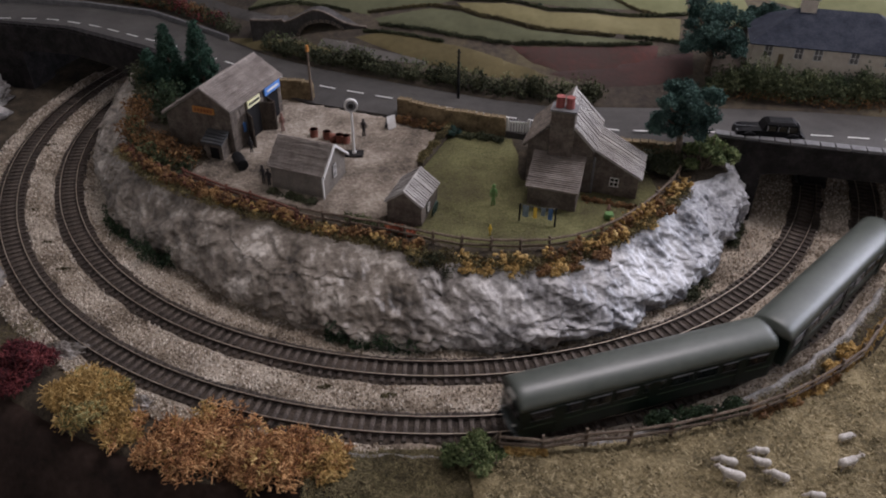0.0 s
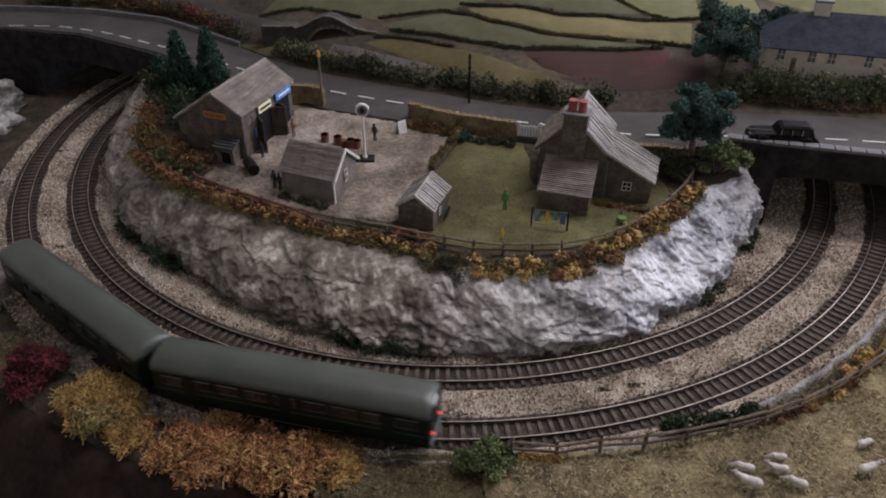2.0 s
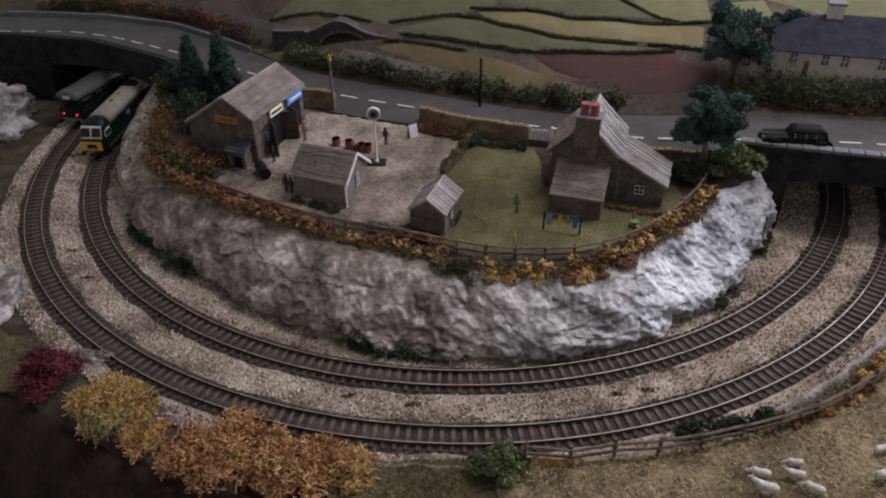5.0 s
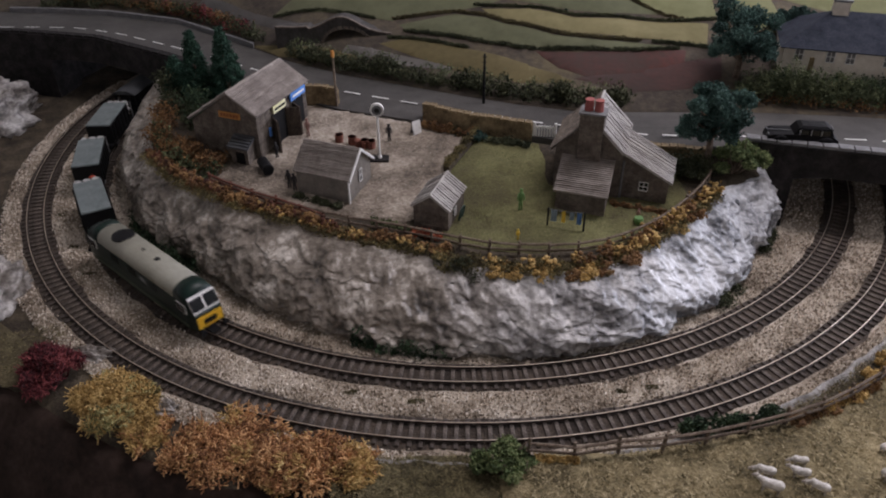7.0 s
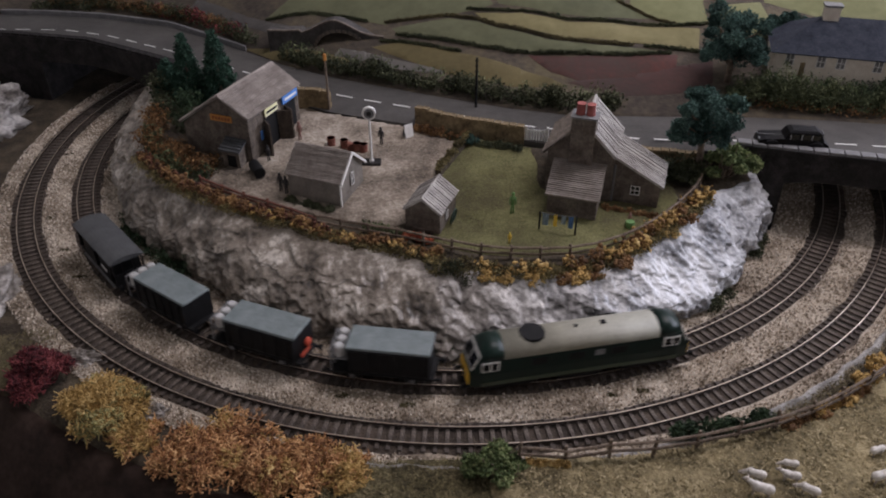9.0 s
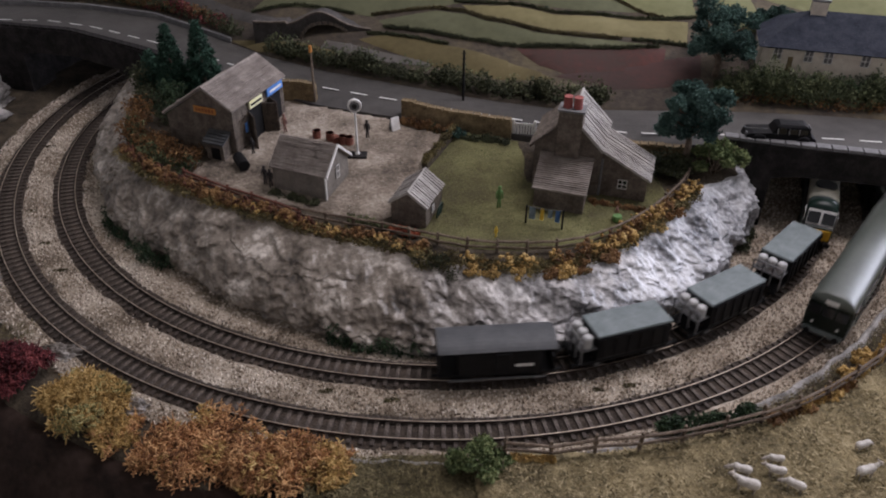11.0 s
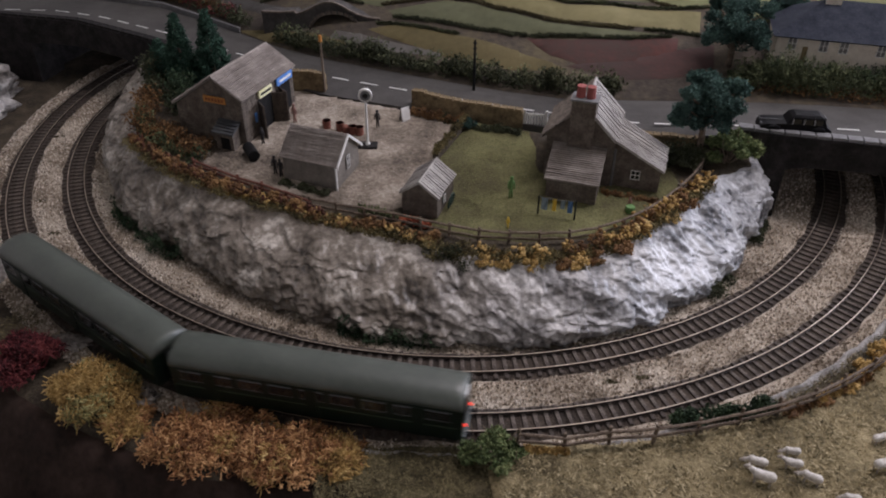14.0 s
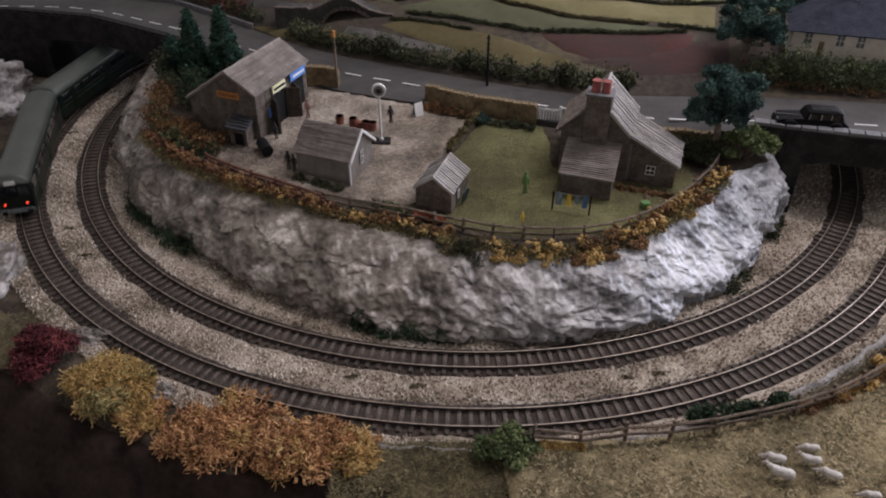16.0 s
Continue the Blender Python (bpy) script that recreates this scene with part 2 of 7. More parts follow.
class Shape:
    """Collects vertices and faces of one mesh, in plan units."""

    def __init__(self):
        self.v, self.f = [], []

    def add(self, verts, faces):
        n = len(self.v)
        self.v += [tuple(p) for p in verts]
        self.f += [tuple(i + n for i in f) for f in faces]
        return self

    def box(self, x0, x1, y0, y1, z0, z1, b=0.0, m=None):
        """A box with chamfered upright edges and top when b is given."""
        if b:
            ring = lambda i, z: [(x0 + i, y0 + b, z), (x0 + b, y0 + i, z), (x1 - b, y0 + i, z), (x1 - i, y0 + b, z), (x1 - i, y1 - b, z), (x1 - b, y1 - i, z), (x0 + b, y1 - i, z), (x0 + i, y1 - b, z)]
            rings = [ring(0, z0), ring(0, z1 - b), ring(b * 0.8, z1)]
            v, f = [], []
            for r in rings:
                v += r
            for k in range(2):
                for j in range(8):
                    f.append((k * 8 + j, k * 8 + (j + 1) % 8, k * 8 + 8 + (j + 1) % 8, k * 8 + 8 + j))
            f += [tuple(range(16, 24)), tuple(range(7, -1, -1))]
        else:
            v = [(x0, y0, z0), (x1, y0, z0), (x1, y1, z0), (x0, y1, z0), (x0, y0, z1), (x1, y0, z1), (x1, y1, z1), (x0, y1, z1)]
            f = [(3, 2, 1, 0), (4, 5, 6, 7), (0, 1, 5, 4), (1, 2, 6, 5), (2, 3, 7, 6), (3, 0, 4, 7)]
        if m:
            v = [m @ Vector(p) for p in v]
        return self.add(v, f)

    def tube(self, pts, radii, n=8, caps=True):
        """A round bar through the points, with a radius at each."""
        pts = [Vector(p) for p in pts]
        v, f = [], []
        for i, p in enumerate(pts):
            d = (pts[min(i + 1, len(pts) - 1)] - pts[max(i - 1, 0)]).normalized()
            a = d.orthogonal().normalized() if abs(d.z) < 0.99 else Vector((1, 0, 0))
            c = d.cross(a)
            for j in range(n):
                w = 2 * math.pi * j / n
                v.append(p + (a * math.cos(w) + c * math.sin(w)) * radii[i])
        for i in range(len(pts) - 1):
            for j in range(n):
                f.append((i * n + j, i * n + (j + 1) % n, i * n + n + (j + 1) % n, i * n + n + j))
        if caps:
            f += [tuple(range(n - 1, -1, -1)), tuple(range(len(v) - n, len(v)))]
        return self.add(v, f)

    def prism(self, profile, axis, a, b, m=None):
        """A profile in the two other axes, drawn out along axis from a to b."""
        def p3(u, w, s):
            return {"x": (s, u, w), "y": (u, s, w), "z": (u, w, s)}[axis]
        n = len(profile)
        v = [p3(u, w, a) for u, w in profile] + [p3(u, w, b) for u, w in profile]
        f = [(i, (i + 1) % n, n + (i + 1) % n, n + i) for i in range(n)] + [tuple(range(n - 1, -1, -1)), tuple(range(n, 2 * n))]
        if m:
            v = [m @ Vector(p) for p in v]
        return self.add(v, f)

    def loft(self, rings, closed=True, caps=False):
        n = len(rings[0])
        v = [p for r in rings for p in r]
        f = []
        for i in range(len(rings) - 1):
            for j in range(n if closed else n - 1):
                f.append((i * n + j, i * n + (j + 1) % n, i * n + n + (j + 1) % n, i * n + n + j))
        if caps:
            f += [tuple(range(n - 1, -1, -1)), tuple(range(len(v) - n, len(v)))]
        return self.add(v, f)

    def ball(self, x, y, z, rx, ry, rz, n=10, rough=0.0, rng=random):
        rings = []
        for i in range(n // 2 + 1):
            a = math.pi * i / (n // 2) - math.pi / 2
            rings.append([(x + rx * (k := 1 + rough * (rng.random() - 0.5)) * math.cos(a) * math.cos(2 * math.pi * j / n), y + ry * k * math.cos(a) * math.sin(2 * math.pi * j / n), z + rz * k * math.sin(a)) for j in range(n)])
        return self.loft(rings)

    def leaves(self, x, y, z, rx, ry, rz, count, size, rng, hollow=0.35, low=-1.0, long=1.0):
        """Many small bent leaves in an uneven clump."""
        seed = rng.random() * 50
        for _ in range(count):
            while True:
                d = Vector((rng.uniform(-1, 1), rng.uniform(-1, 1), rng.uniform(low, 1)))
                if 0.05 < d.length < 1:
                    break
            d = d.normalized() * (hollow + (1 - hollow) * rng.random() ** 0.6)
            d *= 0.75 + 0.5 * noise.noise(d * 1.9 + Vector((seed, seed, 0)))
            if d.z < low:
                d.z = low
            c = Vector((x + d.x * rx, y + d.y * ry, z + d.z * rz))
            u = Vector((rng.gauss(0, 1), rng.gauss(0, 1), rng.gauss(0, 1))).normalized()
            w = u.cross(Vector((rng.gauss(0, 1), rng.gauss(0, 1), rng.gauss(0, 1)))).normalized()
            s = size * rng.uniform(0.6, 1.4)
            k = u.cross(w) * s * 0.35
            b = s * 0.6 / long ** 0.8
            self.add([c - u * s * long, c - w * b + k, c + u * s * long, c + w * b + k], [(0, 1, 2), (0, 2, 3)])
        return self

    def knobs(self, x, y, z, rx, ry, rz, count, size, rng):
        """Small foam nodules heaped into an uneven clump."""
        seed = rng.random() * 50
        for _ in range(count):
            d = Vector((rng.gauss(0, 1), rng.gauss(0, 1), rng.gauss(0, 1) + 0.15)).normalized()
            d *= (0.35 + 0.65 * rng.random() ** 0.5) * (0.78 + 0.6 * noise.noise(d * 2.1 + Vector((seed, 0, seed))))
            r = size * rng.uniform(0.55, 1.35)
            c = Vector((x + d.x * rx, y + d.y * ry, z + d.z * rz))
            turn = Matrix.Rotation(rng.uniform(0, 6.28), 3, "Z") @ Matrix.Rotation(rng.uniform(0, 6.28), 3, "X")
            self.add([c + turn @ (p * (r * rng.uniform(0.8, 1.2))) for p in NODULE[0]], NODULE[1])
        return self

    def curls(self, x, y, z, rx, ry, rz, count, length, thick, rng):
        """Short curling lichen fingers standing out of a mound."""
        for _ in range(count):
            d = Vector((rng.gauss(0, 1), rng.gauss(0, 1), abs(rng.gauss(0, 1)) - 0.25)).normalized()
            q = 0.55 + 0.4 * rng.random()
            q *= 0.85 + 0.45 * noise.noise(d * 2.6 + Vector((x * 40, y * 40, 3)))
            p = Vector((x + d.x * rx * q, y + d.y * ry * q, z + d.z * rz * q))
            u = (d + Vector((rng.gauss(0, 0.6), rng.gauss(0, 0.6), rng.gauss(0, 0.6)))).normalized()
            side = Vector((rng.gauss(0, 1), rng.gauss(0, 1), rng.gauss(0, 1)))
            ln = length * rng.uniform(0.6, 1.3)
            pts = [p]
            for k in range(4):
                u = (u + side * 0.55 + Vector((rng.gauss(0, 0.45), rng.gauss(0, 0.45), rng.gauss(0, 0.45)))).normalized()
                p = p + u * ln / 4
                pts.append(p)
            t = thick * rng.uniform(0.7, 1.3)
            self.tube(pts, [t, t * 1.05, t, t * 1.1, t * 0.7], 4, True)
        return self

    def mesh(self, name, mat, smooth=False):
        me = bpy.data.meshes.new(name)
        me.from_pydata([(a * K, b * K, c * K) for a, b, c in self.v], [], self.f)
        me.materials.append(mat)
        if smooth:
            me.polygons.foreach_set("use_smooth", [True] * len(me.polygons))
        me.update()
        return me


def put(x, y, z, rz=0.0, rx=0.0, ry=0.0):
    return pose(x * K, y * K, z * K, rx, ry, rz)


def part(name, shape, mat, parent, label="", at=None, smooth=False):
    """One mesh under a thing or a part."""
    ob = new(name, shape if isinstance(shape, bpy.types.Mesh) else shape.mesh(name, mat, smooth))
    ob.parent = parent
    if at:
        ob.matrix_basis = at
    if label:
        ob["label"] = label
    return ob


def thing(name, m, label, category, group=""):
    """An empty at the base of a thing; its parts are put under it."""
    ob = new(name)
    ob.empty_display_size = 0.01
    ob.matrix_basis = m
    return tagged(ob, label, category, group)


def single(name, shape, mat, label, category, group="", m=None, smooth=False, kind=""):
    """A thing of one mesh."""
    ob = new(name, shape.mesh(name, mat, smooth))
    if m:
        ob.matrix_basis = m
    return tagged(ob, label, category, group, kind)


def line_at(table, s):
    """A point on a polyline given by points, s from 0 to 1 by length."""
    pts = [Vector(p) for p in table]
    lens = [(b - a).length for a, b in zip(pts, pts[1:])]
    want = s * sum(lens)
    for a, b, l in zip(pts, pts[1:], lens):
        if want <= l + 1e-9:
            return a.lerp(b, want / l)
        want -= l
    return pts[-1]


def interp(x, table):
    if x <= table[0][0]:
        return table[0][1]
    for (a, u), (b, w) in zip(table, table[1:]):
        if x <= b:
            return u + (w - u) * (x - a) / (b - a)
    return table[-1][1]


CX, CY = 0.016, 0.886          # centre of the two circles of track
R_IN, R_OUT = 0.4447, 0.5045   # their radii
GAUGE = 0.0168


def rim(r, deg, z=0.0):
    a = radians(deg)
    return Vector((CX + r * math.cos(a), CY + r * math.sin(a), z))


def plateau_z(y):
    return min(0.076, max(0.05, 0.052 + (y - 0.55) * 0.09))


ROAD_Z = 0.08
ROAD_MID = [(-1.0, 1.06), (-0.75, 1.06), (-0.583, 1.056), (-0.526, 1.052), (-0.457, 1.026), (-0.38, 0.98), (-0.315, 0.942), (-0.243, 0.892), (-0.169, 0.846), (-0.112, 0.818), (-0.03, 0.785), (0.092, 0.738), (0.202, 0.708), (0.297, 0.699), (0.404, 0.691), (0.5, 0.675), (0.62, 0.65), (1.0, 0.56)]
ROAD_NEAR = [(-1.0, 1.03), (-0.75, 1.03), (-0.596, 1.02), (-0.478, 0.993), (-0.367, 0.927), (-0.25, 0.85), (-0.13, 0.79), (0.0, 0.745), (0.1, 0.715), (0.2, 0.69), (0.293, 0.682), (0.35, 0.665), (0.426, 0.645), (0.62, 0.6), (1.0, 0.5)]
ROAD_FAR = [(-1.0, 1.14), (-0.75, 1.14), (-0.592, 1.128), (-0.502, 1.113), (-0.39, 1.073), (-0.284, 0.99), (-0.201, 0.92), (-0.125, 0.874), (-0.055, 0.842), (0.011, 0.812), (0.074, 0.786), (0.134, 0.768), (0.196, 0.764), (0.336, 0.76), (0.411, 0.752), (0.476, 0.741), (0.62, 0.71), (1.0, 0.62)]


def land_z(x, y):
    """Height of the hillside behind the road."""
    d = max(0.0, y - interp(x, ROAD_FAR))
    return 0.079 + 0.34 * min(d, 0.3) + 0.05 * max(0, d - 0.3) + 0.004 * noise.noise(Vector((x * 14, y * 14, 3))) * min(1, d * 20)


# ---- large structure ----
M_FASCIA = material("dark_board", [(0.014, 0.009, 0.0075), (0.032, 0.02, 0.016), (0.055, 0.036, 0.028)], 22, 0.9, 0.5, 160, spec=0.2)
M_CRUMB = material("dirt_crumbs", [(0.095, 0.074, 0.055), (0.19, 0.152, 0.117), (0.33, 0.275, 0.218)], 20, 0.95, 0.0, 300, island=0.5)
M_PLASTER = material("plaster", [(0.1, 0.09, 0.08), (0.46, 0.44, 0.42)], 40, 0.8, 0.8, 300, bump_scale=260)


def build_room():
    """The plain room round the layout, with its window."""
    x0, x1, y0, y1, z0, z1 = -2.3, 2.4, -1.5, 2.9, -0.85, 1.6
    def slab(name, shape, mat, label, category):
        ob = single(name, shape, mat, label, category, kind="structure")
        ob.scale = (1 / K, 1 / K, 1 / K)
        return ob
    t = 0.08
    slab("room_floor", Shape().box(x0, x1, y0, y1, z0 - t, z0), M_CARPET, "dark carpeted floor of the room", "floor")
    slab("ceiling", Shape().box(x0, x1, y0, y1, z1, z1 + t), M_ROOMWALL, "plain off-white ceiling", "ceiling")
    slab("wall_west", Shape().box(x0 - t, x0, y0, y1, z0, z1), M_ROOMWALL, "plain off-white room wall", "wall")
    slab("wall_south", Shape().box(x0, x1, y0 - t, y0, z0, z1), M_ROOMWALL, "plain off-white room wall", "wall")
    slab("wall_north", Shape().box(x0, x1, y1, y1 + t, z0, z1), M_ROOMWALL, "plain off-white room wall", "wall")
    e = Shape().box(x1, x1 + t, y0, 0.65, z0, z1).box(x1, x1 + t, 2.65, y1, z0, z1).box(x1, x1 + t, 0.65, 2.65, z0, 0.1).box(x1, x1 + t, 0.65, 2.65, 1.3, z1)
    # Unseen panel added to go with the overhead lamp.
    slab("added_ceiling_panel", Shape().box(0.14, 1.14, 0.7, 1.1, 1.54, 1.597, 0.01), M_WHITE, "unseen flat white panel added for the overhead lamp", "ceiling light")
    slab("wall_east", e, M_ROOMWALL, "off-white room wall with a window", "wall")


M_ROOMWALL = material("room_wall", [(0.7, 0.67, 0.62), (0.78, 0.75, 0.7)], 3, 0.9, 0.05)
M_CARPET = material("carpet", [(0.05, 0.045, 0.04), (0.09, 0.08, 0.07)], 20, 0.95, 0.3)
build_room()


def build_ground():
    # low ground of the baseboard, one sheet from the rock foot to the board's edges
    s = Shape()
    nr, na = 46, 220
    radii = [0.20 + (1.15 - 0.20) * (i / nr) ** 1.0 for i in range(nr + 1)]
    rings = []
    for r in radii:
        ring = []
        for j in range(na):
            p = rim(r, 360 * j / na)
            z = -0.0065
            if r > R_OUT + 0.03:
                k = min(1.0, (r - R_OUT - 0.03) / 0.05)
                z += k * 0.008 * (1 if p.x > -0.02 else 0.3) + 0.004 * k * noise.noise(Vector((p.x * 20, p.y * 20, 0)))
            if p.x < 0.02 and p.y < 0.6:      # the front edge falls away on this side
                edge = interp(p.x, [(-0.62, 0.62), (-0.45, 0.5), (-0.357, 0.43), (-0.269, 0.378), (-0.198, 0.352), (-0.114, 0.335), (-0.03, 0.325), (0.02, 0.30)])
                if p.y < edge:
                    z -= min(0.35, (edge - p.y) * 2.2)
            ring.append((p.x, p.y, z))
        rings.append(ring)
    s.loft(rings)
    single("ground", s, M_EARTH, "brown scenic ground of the model railway baseboard", "ground", kind="structure", smooth=True)
    # dark front board below the scenery, and pale plaster edging by the outer track
    s = Shape()
    front = [(-0.8, 0.64), (-0.62, 0.615), (-0.45, 0.497), (-0.357, 0.428), (-0.269, 0.376), (-0.198, 0.350), (-0.114, 0.334), (-0.03, 0.325), (0.03, 0.30)]
    rings = []
    for i in range(61):
        p = line_at(front, i / 60)
        rings.append([(p.x + 0.01, p.y + 0.012, -0.012), (p.x, p.y, -0.010), (p.x - 0.004, p.y - 0.006, -0.016), (p.x - 0.02, p.y - 0.04, -0.07), (p.x - 0.03, p.y - 0.06, -0.45)])
    s.loft(rings, closed=False)
    single("baseboard_front", s, M_FASCIA, "very dark brown painted front of the baseboard", "baseboard", kind="structure", smooth=True)
    s = Shape()
    rings = []
    for j in range(90):
        deg = -100 + 60 * j / 89
        k = noise.noise(Vector((j * 0.3, 2, 0))) * 0.003
        rings.append([rim(0.5305 + k, deg, -0.0045), rim(0.532 + k, deg, -0.0012), rim(0.534 + k * 1.5, deg, -0.0004), rim(0.538 + k * 2, deg, -0.0060)])
    s.loft(rings, closed=False)
    single("plaster_edge", s, M_PLASTER, "pale grey plaster edging beside the outer track", "edging", kind="structure", smooth=True)
    # pale ballast ring below both tracks
    s = Shape()
    rings = []
    for i in range(15):
        r = 0.385 + (0.542 - 0.385) * i / 14
        rings.append([rim(r + 0.004 * noise.noise(Vector((j * 0.5, i, 0))) * (i in (0, 14)), 360 * j / 360, -0.0048 + 0.0012 * noise.noise(Vector((r * 90, j * 0.35, 1))) - (0.003 if i in (0, 14) else 0)) for j in range(360)])
    s.loft(rings)
    single("ballast", s, M_BALLAST, "pale buff stone ballast spread round the curved tracks", "ballast", kind="structure", smooth=True)
    # loose grains, uncounted
    rng = random.Random(4)
    s = Shape()
    for _ in range(42000):
        a = rng.uniform(-200, 20)
        r = rng.choice((rng.uniform(0.462, 0.488), rng.uniform(0.385, 0.428), rng.uniform(0.522, 0.54), rng.uniform(0.385, 0.54)))
        if min(abs(r - R_IN), abs(r - R_OUT)) < 0.0145:
            continue
        c = rim(r, a, -0.0042)
        d = rng.uniform(0.0006, 0.0016)
        w = rng.uniform(0, 6.28)
        s.add([(c.x + d * math.cos(w + k * 2.1), c.y + d * math.sin(w + k * 2.1), c.z - 0.0005) for k in range(3)] + [(c.x, c.y, c.z + d * 1.1)], [(0, 1, 3), (1, 2, 3), (2, 0, 3)])
    single("ballast_grains", s, M_GRAIN, "loose pale ballast stones between the tracks", "ballast", kind="stuff")
    # brown dirt crumbs thrown out along both tracks
    s = Shape()
    for _ in range(5000):
        a = rng.uniform(-200, 20)
        r = rng.choice((R_IN, R_OUT)) + rng.choice((-1, 1)) * (0.0165 + abs(rng.gauss(0, 0.0045)))
        c = rim(r, a, -0.0044)
        d = rng.uniform(0.0005, 0.0014)
        w = rng.uniform(0, 6.28)
        s.add([(c.x + d * math.cos(w + k * 2.1), c.y + d * math.sin(w + k * 2.1), c.z - 0.0004) for k in range(3)] + [(c.x, c.y, c.z + d * 0.8)], [(0, 1, 3), (1, 2, 3), (2, 0, 3)])
    single("track_dirt", s, M_CRUMB, "brown dirt crumbs spilling over the ballast", "dirt", kind="stuff")


def build_track(name, radius, label):
    root = thing(name, put(CX, CY, 0), label, "railway track", "curved tracks")
    bed = Shape()
    bed.loft([[(r * math.cos(2 * math.pi * j / 300), r * math.sin(2 * math.pi * j / 300), z) for j in range(300)] for r, z in ((radius - 0.0185, -0.0056), (radius - 0.013, -0.0040), (radius + 0.013, -0.0040), (radius + 0.0185, -0.0056))])
    part("track_bed", bed, M_BED, root, "dark oily ballast between the sleepers", smooth=True)
    for side in (-1, 1):
        rail, head = Shape(), Shape()
        r0 = radius + side * GAUGE / 2
        prof = [(-0.0011, -0.0024), (-0.0004, -0.0019), (-0.0004, -0.0008), (-0.0007, -0.0005), (-0.0007, -0.0001), (0.0007, -0.0001), (0.0007, -0.0005), (0.0004, -0.0008), (0.0004, -0.0019), (0.0011, -0.0024)]
        n = 360
        rail.loft([[((r0 + u) * math.cos(2 * math.pi * j / n), (r0 + u) * math.sin(2 * math.pi * j / n), z) for j in range(n)] for u, z in prof])
        head.loft([[((r0 + u) * math.cos(2 * math.pi * j / n), (r0 + u) * math.sin(2 * math.pi * j / n), z) for j in range(n)] for u, z in ((-0.0005, -0.0002), (-0.0004, 0.0), (-0.0002, 0.0001), (0.0002, 0.0001), (0.0004, 0.0), (0.0005, -0.0002))])
        ob = part("rail", rail, M_RAIL, root, "rusty brown steel rail", smooth=False)
        part("rail_head", head, M_RAILTOP, ob, "bright worn top of the rail")
    return root


def build_sleepers(root, radius):
    step = 0.0084
    n = int(2 * math.pi * radius / step)
    one = Shape().box(-0.0145, 0.0145, -0.0016, 0.0016, -0.0052, -0.0023, 0.0004)
    for c in (-GAUGE / 2, GAUGE / 2):
        one.box(c - 0.0018, c + 0.0018, -0.0012, 0.0012, -0.0026, -0.0019)
    me = one.mesh("sleeper", M_SLEEPER)
    rest = Shape()
    for i in range(n):
        deg = 360 * i / n
        a = (deg + 180) % 360 - 180
        if a < -160 or a > 172 or a < -24:
            if -24 < a < 172:
                continue
            ob = part("sleeper", me, M_SLEEPER, root)
            ob.matrix_basis = pose(K * radius * math.cos(radians(deg)), K * radius * math.sin(radians(deg)), 0, 0, 0, deg + random.uniform(-1.2, 1.2))
        else:
            rest.box(-0.0145, 0.0145, -0.0018, 0.0018, -0.0052, -0.0023, m=Matrix.Translation((radius * math.cos(radians(deg)), radius * math.sin(radians(deg)), 0)) @ Matrix.Rotation(radians(deg), 4, "Z"))
    ob = part("tunnel_sleeper", rest, M_SLEEPER, root, "sleepers inside the tunnel")
    tagged(ob, kind="stuff")


ROCK_FOOT = [(-0.392, 0.90), (-0.378, 0.80), (-0.363, 0.738), (-0.323, 0.668), (-0.271, 0.611), (-0.201, 0.551), (-0.143, 0.514), (-0.09, 0.487), (-0.04, 0.468), (0.007, 0.471), (0.054, 0.464), (0.101, 0.468), (0.151, 0.482), (0.208, 0.515), (0.235, 0.538), (0.279, 0.581), (0.317, 0.629), (0.335, 0.67), (0.35, 0.72)]
ROCK_TOP = [(-0.358, 0.90), (-0.336, 0.79), (-0.317, 0.70), (-0.255, 0.65), (-0.195, 0.607), (-0.149, 0.587), (-0.093, 0.559), (-0.042, 0.545), (-0.002, 0.527), (0.032, 0.52), (0.065, 0.514), (0.104, 0.514), (0.134, 0.522), (0.167, 0.542), (0.199, 0.574), (0.23, 0.602), (0.259, 0.632), (0.307, 0.654), (0.32, 0.70)]


def chip(q):
    """Slanting facets with sharp edges, as of broken plaster."""
    near = noise.voronoi(q)[1][0]
    return (q - near).dot(noise.noise_vector(near * 7.3 + Vector((0.5, 0.3, 0.7))))


